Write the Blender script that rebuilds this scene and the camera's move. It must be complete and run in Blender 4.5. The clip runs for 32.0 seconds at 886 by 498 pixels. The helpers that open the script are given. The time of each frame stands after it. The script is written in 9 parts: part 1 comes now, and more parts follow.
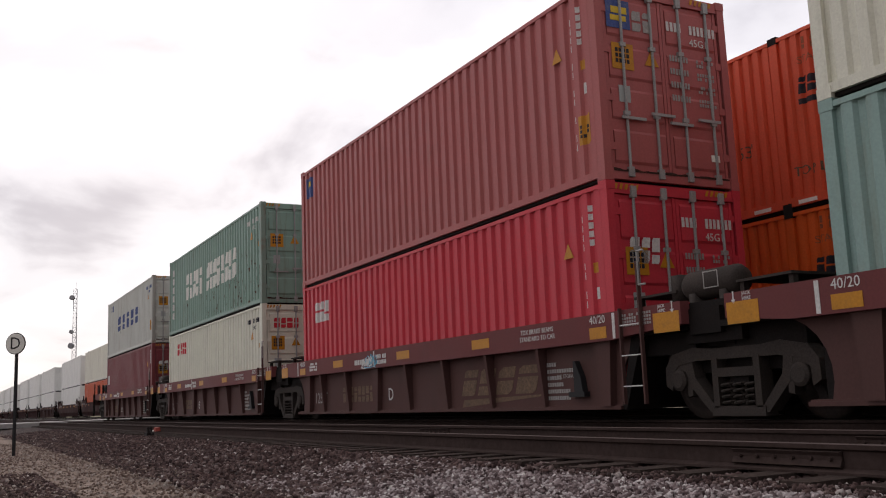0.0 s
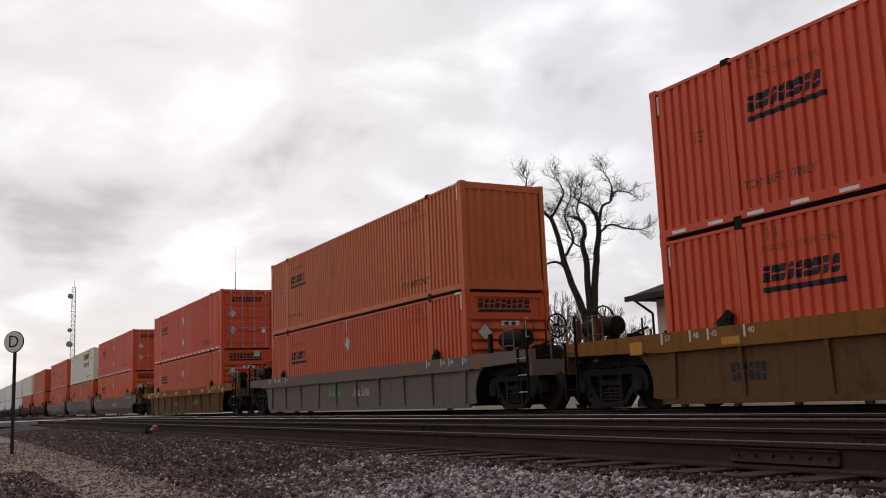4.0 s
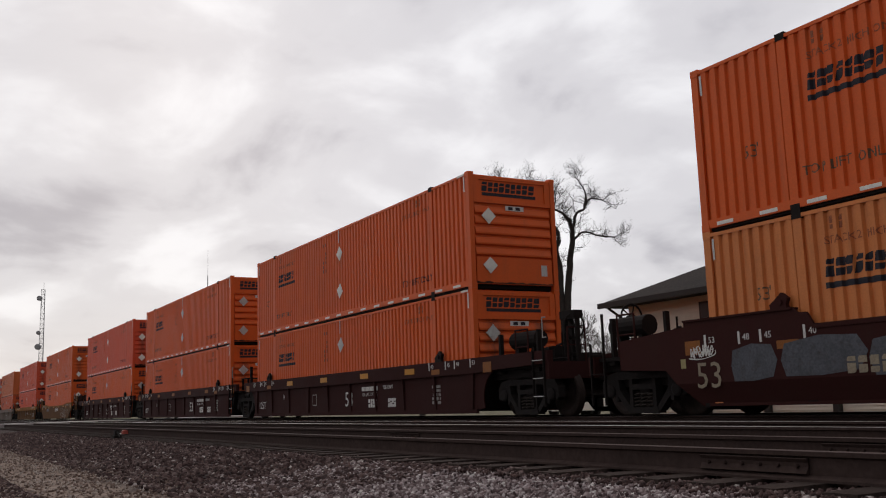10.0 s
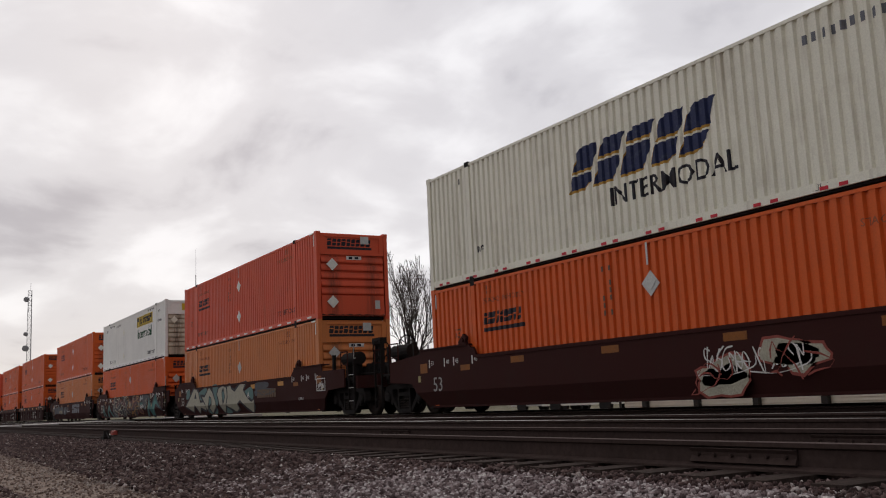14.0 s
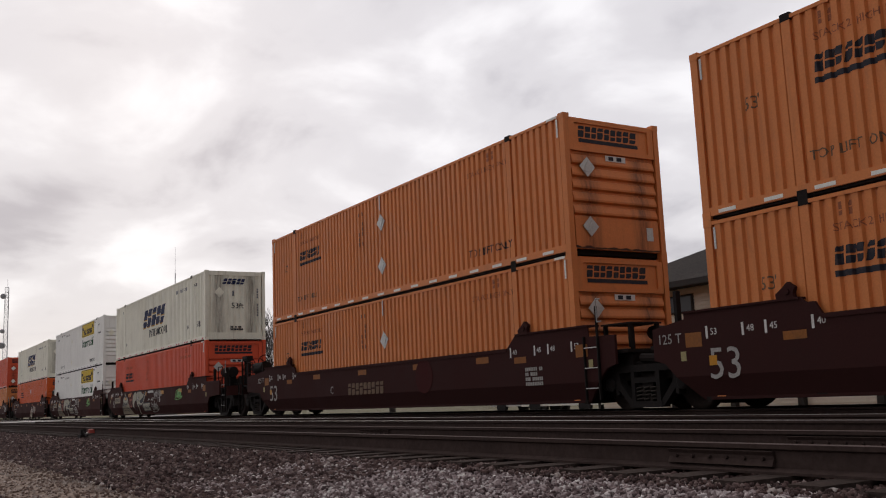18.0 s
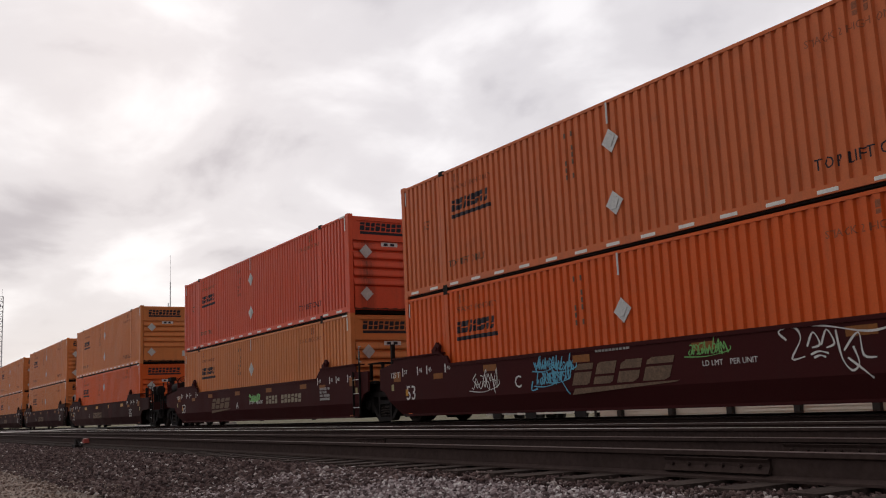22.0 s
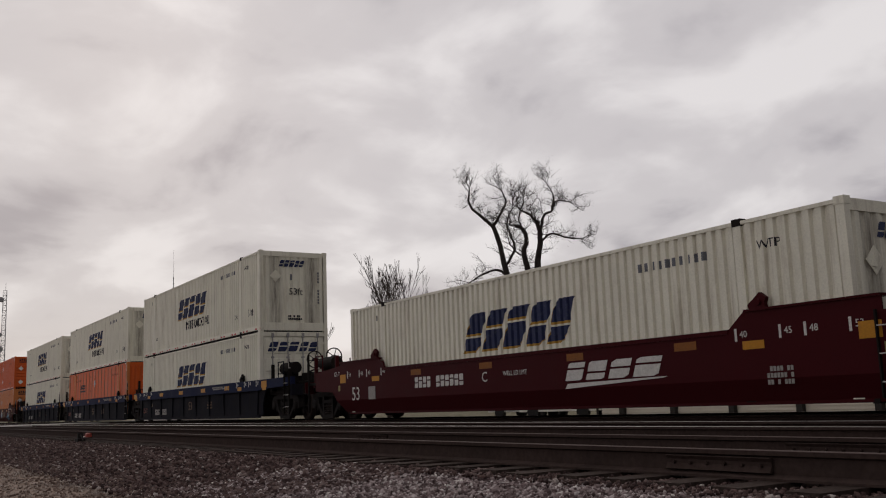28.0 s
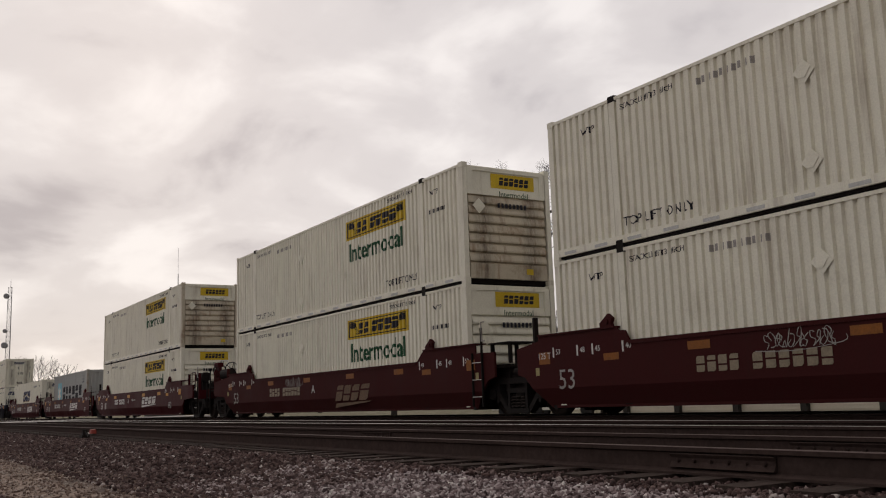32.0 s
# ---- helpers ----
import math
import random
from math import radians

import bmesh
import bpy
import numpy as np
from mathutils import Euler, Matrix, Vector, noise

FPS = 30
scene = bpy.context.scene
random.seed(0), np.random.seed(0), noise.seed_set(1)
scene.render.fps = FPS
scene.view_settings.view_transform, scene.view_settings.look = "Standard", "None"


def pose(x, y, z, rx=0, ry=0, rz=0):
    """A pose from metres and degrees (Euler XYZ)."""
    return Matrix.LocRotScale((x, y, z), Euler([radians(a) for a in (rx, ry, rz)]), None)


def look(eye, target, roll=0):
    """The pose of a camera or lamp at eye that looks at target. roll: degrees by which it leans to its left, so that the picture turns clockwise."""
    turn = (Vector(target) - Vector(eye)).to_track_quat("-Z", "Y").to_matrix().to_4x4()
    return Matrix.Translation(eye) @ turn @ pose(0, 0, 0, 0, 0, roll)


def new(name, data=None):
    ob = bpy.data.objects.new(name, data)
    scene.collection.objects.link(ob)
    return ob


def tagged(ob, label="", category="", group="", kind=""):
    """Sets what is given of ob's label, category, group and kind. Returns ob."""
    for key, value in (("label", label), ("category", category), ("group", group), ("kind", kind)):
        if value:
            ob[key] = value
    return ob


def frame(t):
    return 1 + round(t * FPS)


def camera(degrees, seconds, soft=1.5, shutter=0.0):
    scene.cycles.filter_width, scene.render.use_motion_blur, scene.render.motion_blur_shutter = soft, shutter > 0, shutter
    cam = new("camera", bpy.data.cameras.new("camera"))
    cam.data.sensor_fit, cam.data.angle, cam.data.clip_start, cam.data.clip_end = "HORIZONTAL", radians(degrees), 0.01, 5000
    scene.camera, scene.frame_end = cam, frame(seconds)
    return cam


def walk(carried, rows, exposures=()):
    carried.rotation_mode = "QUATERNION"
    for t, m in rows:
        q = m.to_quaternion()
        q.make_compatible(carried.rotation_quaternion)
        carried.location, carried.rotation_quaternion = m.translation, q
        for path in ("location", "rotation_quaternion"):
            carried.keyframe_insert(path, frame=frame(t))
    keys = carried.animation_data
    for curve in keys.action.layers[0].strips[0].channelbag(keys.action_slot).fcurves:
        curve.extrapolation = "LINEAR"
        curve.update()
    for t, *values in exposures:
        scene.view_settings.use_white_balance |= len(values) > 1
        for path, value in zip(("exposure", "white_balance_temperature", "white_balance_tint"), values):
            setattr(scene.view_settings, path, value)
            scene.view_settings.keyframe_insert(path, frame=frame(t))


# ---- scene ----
# One eye height above the railheads; the camera only turns a little.
EYE = (0.0, 0.0, 0.37)
cam = camera(50.28, 32.0, soft=1.1)
# seconds, heading to the left, tilt, lean
PATH = [
    (0, 61.93, 9.05, -2.30), (0.5, 61.90, 9.02, -2.19), (1, 61.89, 9.02, -2.18), (1.5, 61.96, 8.97, -2.03), (2, 62.03, 8.96, -2.15),
    (2.5, 61.98, 8.96, -2.13), (4.5, 61.72, 9.01, -2.36), (5, 61.52, 9.03, -2.61), (5.5, 61.28, 8.54, -2.55), (6, 61.12, 8.31, -2.40),
    (6.5, 60.25, 8.62, -2.25), (7, 60.09, 9.25, -1.98), (7.5, 60.33, 9.66, -1.79), (8, 60.34, 9.47, -1.94), (8.5, 60.28, 9.39, -1.91),
    (9, 60.23, 9.29, -1.90), (9.5, 60.25, 9.24, -1.84), (10, 60.25, 9.26, -1.90), (10.5, 60.20, 9.34, -1.85), (11, 60.16, 9.35, -1.90),
    (11.5, 60.10, 9.31, -1.95), (12, 60.02, 9.25, -2.46), (12.5, 59.87, 9.18, -2.36), (13, 59.75, 9.05, -2.54), (13.5, 59.72, 8.98, -2.65),
    (15.5, 58.52, 9.23, -2.37), (16, 58.30, 9.01, -2.51), (16.5, 58.21, 8.88, -2.63), (17, 58.27, 8.84, -2.48), (17.5, 58.35, 8.89, -2.38),
    (18, 58.39, 8.97, -2.33), (18.5, 58.41, 9.03, -2.42), (19, 58.44, 9.09, -2.36), (19.5, 58.41, 9.18, -2.60), (20, 58.39, 9.09, -2.40),
    (20.5, 58.48, 9.07, -2.34), (21, 58.34, 9.19, -2.40), (21.5, 58.15, 9.31, -2.52), (22, 58.09, 9.46, -2.51), (22.5, 58.07, 9.47, -2.52),
    (23, 58.06, 9.48, -2.33), (23.5, 58.07, 9.43, -2.38), (24, 58.08, 9.40, -2.52), (24.5, 58.12, 9.38, -2.38), (25, 58.10, 9.42, -2.32),
    (25.5, 58.08, 9.38, -2.38), (26, 58.12, 9.35, -2.29), (26.5, 58.17, 9.35, -2.30), (28.5, 58.31, 9.26, -2.08), (29, 58.33, 9.21, -2.15),
    (29.5, 58.37, 9.23, -1.98), (30, 58.46, 9.18, -1.96), (30.5, 58.50, 9.14, -1.96), (31, 58.53, 9.14, -2.04), (31.5, 58.53, 9.15, -1.81),
    (32, 58.56, 9.16, -1.89),
]


def aim(yaw, pitch, lean):
    a, b = radians(yaw), radians(pitch)
    way = Vector((-math.sin(a) * math.cos(b), math.cos(a) * math.cos(b), math.sin(b)))
    return look(EYE, Vector(EYE) + 10 * way, lean)


walk(cam, [(t, aim(a, b, c)) for t, a, b, c in PATH],
     exposures=[(0, 0.38, 6500, 15), (1.2, 0.34, 6500, 15), (2.5, 0.22, 6500, 15), (4.5, 0.1, 6500, 13), (6, -0.02, 6500, 13), (13, -0.02, 6500, 13), (16, 0.05, 6550, 14),
                (20, 0.08, 6550, 14), (24, 0.08, 6750, 15), (26, 0.1, 6800, 15), (28.5, -0.36, 6750, 15), (30, -0.24, 6850, 15), (32, -0.06, 6950, 15)])

# ---------------------------------------------------------------- light
SUN_YAW, SUN_UP = 78.0, 24.0  # to the left of the line of sight across the tracks, and up
world = bpy.data.worlds.new("overcast")
scene.world = world
world.use_nodes = True
wn, wl = world.node_tree.nodes, world.node_tree.links
wn.clear()


def wnode(kind, **kw):
    n = wn.new(kind)
    for k, v in kw.items():
        n.inputs[k].default_value = v
    return n


w_out = wnode("ShaderNodeOutputWorld")
w_bg = wnode("ShaderNodeBackground", Strength=0.1)
w_sky = wnode("ShaderNodeTexSky")
w_sky.sky_type, w_sky.sun_disc = "NISHITA", False
w_sky.sun_elevation, w_sky.sun_rotation = radians(SUN_UP), radians(-SUN_YAW)
w_co = wnode("ShaderNodeTexCoord")
# the cloud deck is flat: its pattern narrows towards the horizon
w_sep = wnode("ShaderNodeSeparateXYZ")
wl.new(w_co.outputs["Generated"], w_sep.inputs[0])


def wmath(kind, a, b):
    n = wn.new("ShaderNodeMath")
    n.operation = kind
    for k, v in enumerate((a, b)):
        if isinstance(v, (int, float)):
            n.inputs[k].default_value = v
        else:
            wl.new(v, n.inputs[k])
    return n.outputs[0]


w_rise = wmath("ADD", wmath("MAXIMUM", w_sep.outputs["Z"], 0.0), 0.34)
w_map = wnode("ShaderNodeCombineXYZ")
wl.new(wmath("DIVIDE", w_sep.outputs["X"], w_rise), w_map.inputs["X"])
wl.new(wmath("DIVIDE", w_sep.outputs["Y"], w_rise), w_map.inputs["Y"])
w_map.inputs["Z"].default_value = 11.3
w_n1 = wnode("ShaderNodeTexNoise", Scale=3.2, Detail=6.0, Roughness=0.49, Distortion=0.25)
w_n2 = wnode("ShaderNodeTexNoise", Scale=1.4, Detail=3.0, Roughness=0.5)
w_add = wn.new("ShaderNodeMath")
w_add.operation = "ADD"
w_ramp = wnode("ShaderNodeValToRGB")
w_ramp.color_ramp.interpolation = "EASE"
w_ramp.color_ramp.elements[0].position, w_ramp.color_ramp.elements[0].color = 0.41, (4.6, 4.5, 4.8, 1)
w_ramp.color_ramp.elements[1].position, w_ramp.color_ramp.elements[1].color = 0.60, (9.3, 9.35, 9.4, 1)
w_mid = w_ramp.color_ramp.elements.new(0.5)
w_mid.color = (7.1, 7.05, 7.2, 1)
w_half = wn.new("ShaderNodeMath")
w_half.operation = "MULTIPLY"
w_half.inputs[1].default_value = 0.5
w_mix = wn.new("ShaderNodeMix")
w_mix.data_type = "RGBA"
w_mix.inputs["Factor"].default_value = 0.94
wl.new(w_map.outputs[0], w_n1.inputs["Vector"])
wl.new(w_map.outputs[0], w_n2.inputs["Vector"])
wl.new(w_n1.outputs["Fac"], w_add.inputs[0])
wl.new(w_n2.outputs["Fac"], w_add.inputs[1])
wl.new(w_add.outputs[0], w_half.inputs[0])
wl.new(w_half.outputs[0], w_ramp.inputs["Fac"])
wl.new(w_sky.outputs[0], w_mix.inputs["A"])
# thin overcast: the cloud is brighter towards the hidden sun
SUN_WAY = Vector((-math.sin(radians(SUN_YAW)) * math.cos(radians(SUN_UP)), math.cos(radians(SUN_YAW)) * math.cos(radians(SUN_UP)), math.sin(radians(SUN_UP))))
w_dot = wn.new("ShaderNodeVectorMath")
w_dot.operation = "DOT_PRODUCT"
w_dot.inputs[1].default_value = SUN_WAY
wl.new(w_co.outputs["Generated"], w_dot.inputs[0])
w_glow = wn.new("ShaderNodeMapRange")
w_glow.interpolation_type = "SMOOTHSTEP"
for k, v in (("From Min", -0.9), ("From Max", 0.6), ("To Min", 0.42), ("To Max", 1.0)):
    w_glow.inputs[k].default_value = v
wl.new(w_dot.outputs["Value"], w_glow.inputs["Value"])
w_lit = wn.new("ShaderNodeVectorMath")
w_lit.operation = "SCALE"
wl.new(w_ramp.outputs["Color"], w_lit.inputs[0])
wl.new(w_glow.outputs[0], w_lit.inputs["Scale"])
# the sky is dimmed slightly, low down the line
w_low = wn.new("ShaderNodeVectorMath")
w_low.operation = "DOT_PRODUCT"
w_low.inputs[1].default_value = (-math.sin(radians(88)) * math.cos(radians(7)), math.cos(radians(88)) * math.cos(radians(7)), math.sin(radians(7)))
wl.new(w_co.outputs["Generated"], w_low.inputs[0])
w_dim = wn.new("ShaderNodeMapRange")
w_dim.interpolation_type = "SMOOTHSTEP"
for k, v in (("From Min", 0.93), ("From Max", 0.995), ("To Min", 1.0), ("To Max", 0.95)):
    w_dim.inputs[k].default_value = v
wl.new(w_low.outputs["Value"], w_dim.inputs["Value"])
w_lit2 = wn.new("ShaderNodeVectorMath")
w_lit2.operation = "SCALE"
wl.new(w_lit.outputs[0], w_lit2.inputs[0])
wl.new(w_dim.outputs[0], w_lit2.inputs["Scale"])
wl.new(w_lit2.outputs[0], w_mix.inputs["B"])
wl.new(w_mix.outputs["Result"], w_bg.inputs["Color"])
wl.new(w_bg.outputs[0], w_out.inputs[0])

sun_data = bpy.data.lights.new("sun", "SUN")
sun_data.energy, sun_data.angle, sun_data.color = 0.6, radians(40), (1.0, 0.96, 0.9)
sun = new("sun", sun_data)
sun.matrix_world = look(60 * SUN_WAY, (0, 0, 0))

# ---------------------------------------------------------------- materials
MATS = {}


def surface(name, colour, rough=0.6, metal=0.0, grain=0.12, dirt=0.25, dirt_colour=(0.09, 0.065, 0.05), fine=60.0, big=1.3,
            bump=0.15, streak=0.0, spec=0.2, runs=0.0):
    """Paint or other solid surface: fine grain, broad fading and dirt, streaks that run down."""
    if name in MATS:
        return MATS[name]
    m = bpy.data.materials.new(name)
    m.use_nodes = True
    n, l = m.node_tree.nodes, m.node_tree.links
    b = n["Principled BSDF"]
    b.inputs["Roughness"].default_value, b.inputs["Metallic"].default_value = rough, metal
    b.inputs["Specular IOR Level"].default_value = spec
    co, oi = n.new("ShaderNodeTexCoord"), n.new("ShaderNodeObjectInfo")
    shift = n.new("ShaderNodeVectorMath")
    shift.operation = "MULTIPLY_ADD"
    shift.inputs[1].default_value = (37.0, 19.0, 11.0)
    l.new(oi.outputs["Random"], shift.inputs[0])
    l.new(co.outputs["Object"], shift.inputs[2])

    def noise_tex(scale, detail, rough_, stretch=(1, 1, 1)):
        mp, t = n.new("ShaderNodeMapping"), n.new("ShaderNodeTexNoise")
        mp.inputs["Scale"].default_value = stretch
        t.inputs["Scale"].default_value, t.inputs["Detail"].default_value, t.inputs["Roughness"].default_value = scale, detail, rough_
        l.new(shift.outputs[0], mp.inputs["Vector"])
        l.new(mp.outputs[0], t.inputs["Vector"])
        return t.outputs["Fac"]

    def ramp(fac, a, c, ca, cc):
        r = n.new("ShaderNodeValToRGB")
        r.color_ramp.elements[0].position, r.color_ramp.elements[0].color = a, ca
        r.color_ramp.elements[1].position, r.color_ramp.elements[1].color = c, cc
        l.new(fac, r.inputs["Fac"])
        return r.outputs["Color"]

    def mix(kind, fac, a, c):
        x = n.new("ShaderNodeMix")
        x.data_type, x.blend_type = "RGBA", kind
        for sock, v in (("Factor", fac), ("A", a), ("B", c)):
            if isinstance(v, (float, int)):
                x.inputs[sock].default_value = v
            elif isinstance(v, tuple):
                x.inputs[sock].default_value = (*v, 1)
            else:
                l.new(v, x.inputs[sock])
        return x.outputs["Result"]

    lo, hi = 1 - grain, 1 + grain
    f1 = noise_tex(fine, 3, 0.6)
    f2 = noise_tex(big, 6, 0.62)
    c = mix("MULTIPLY", 1.0, colour, ramp(f1, 0.3, 0.7, (lo, lo, lo, 1), (hi, hi, hi, 1)))
    c = mix("MULTIPLY", 1.0, c, ramp(f2, 0.3, 0.72, (1 - grain, 1 - grain, 1 - grain, 1), (1 + grain * 0.6,) * 3 + (1,)))
    if dirt:
        f3 = noise_tex(big * 2.3, 9, 0.7)
        c = mix("MIX", ramp(f3, 0.52, 0.78, (0, 0, 0, 1), (dirt,) * 3 + (1,)), c, dirt_colour)
    if streak:
        f4 = noise_tex(4.5, 6, 0.65, (1.0, 1.0, 0.09))
        c = mix("MIX", ramp(f4, 0.54, 0.76, (0, 0, 0, 1), (streak,) * 3 + (1,)), c, dirt_colour)
    if runs:  # two sooty columns that run down a louvred end
        sep, f5 = n.new("ShaderNodeSeparateXYZ"), noise_tex(3.5, 7, 0.7, (1.0, 2.8, 0.28))
        l.new(co.outputs["Object"], sep.inputs[0])
        both = None
        for at in (0.60, runs - 0.60):
            d, a, k = n.new("ShaderNodeMath"), n.new("ShaderNodeMath"), n.new("ShaderNodeMapRange")
            d.operation, a.operation = "SUBTRACT", "ABSOLUTE"
            d.inputs[1].default_value = at
            for key_, v in (("From Min", 0.34), ("From Max", 0.03), ("To Min", 0.0), ("To Max", 0.68)):
                k.inputs[key_].default_value = v
            l.new(sep.outputs["Y"], d.inputs[0])
            l.new(d.outputs[0], a.inputs[0])
            l.new(a.outputs[0], k.inputs["Value"])
            if both is None:
                both = k.outputs[0]
            else:
                mx = n.new("ShaderNodeMath")
                mx.operation = "MAXIMUM"
                l.new(both, mx.inputs[0])
                l.new(k.outputs[0], mx.inputs[1])
                both = mx.outputs[0]
        cut = n.new("ShaderNodeMath")
        cut.operation, cut.use_clamp = "MULTIPLY", True
        l.new(both, cut.inputs[0])
        l.new(ramp(f5, 0.30, 0.66, (0, 0, 0, 1), (1.25, 1.25, 1.25, 1)), cut.inputs[1])
        c = mix("MIX", cut.outputs[0], c, (0.050, 0.028, 0.019))
    l.new(c, b.inputs["Base Color"])
    r = ramp(f2, 0.25, 0.75, (rough * 0.8,) * 3 + (1,), (min(1, rough * 1.2),) * 3 + (1,))
    l.new(r, b.inputs["Roughness"])
    if bump:
        bp = n.new("ShaderNodeBump")
        bp.inputs["Strength"].default_value, bp.inputs["Distance"].default_value = bump, 0.01
        l.new(f1, bp.inputs["Height"])
        l.new(bp.outputs[0], b.inputs["Normal"])
    MATS[name] = m
    return m


RUST = (0.16, 0.075, 0.04)


PAINTS = {}


def paint(name, colour, streak=0.35, dirt=0.2, rough=0.5, dc=RUST, spec=0.22, runs=0.0):
    PAINTS[name] = (colour, streak, dirt, rough, dc, spec)
    return surface(name, colour, rough=rough, runs=runs, streak=streak, dirt=dirt, grain=0.07, fine=35, big=0.7, bump=0.05, dirt_colour=dc, spec=spec)


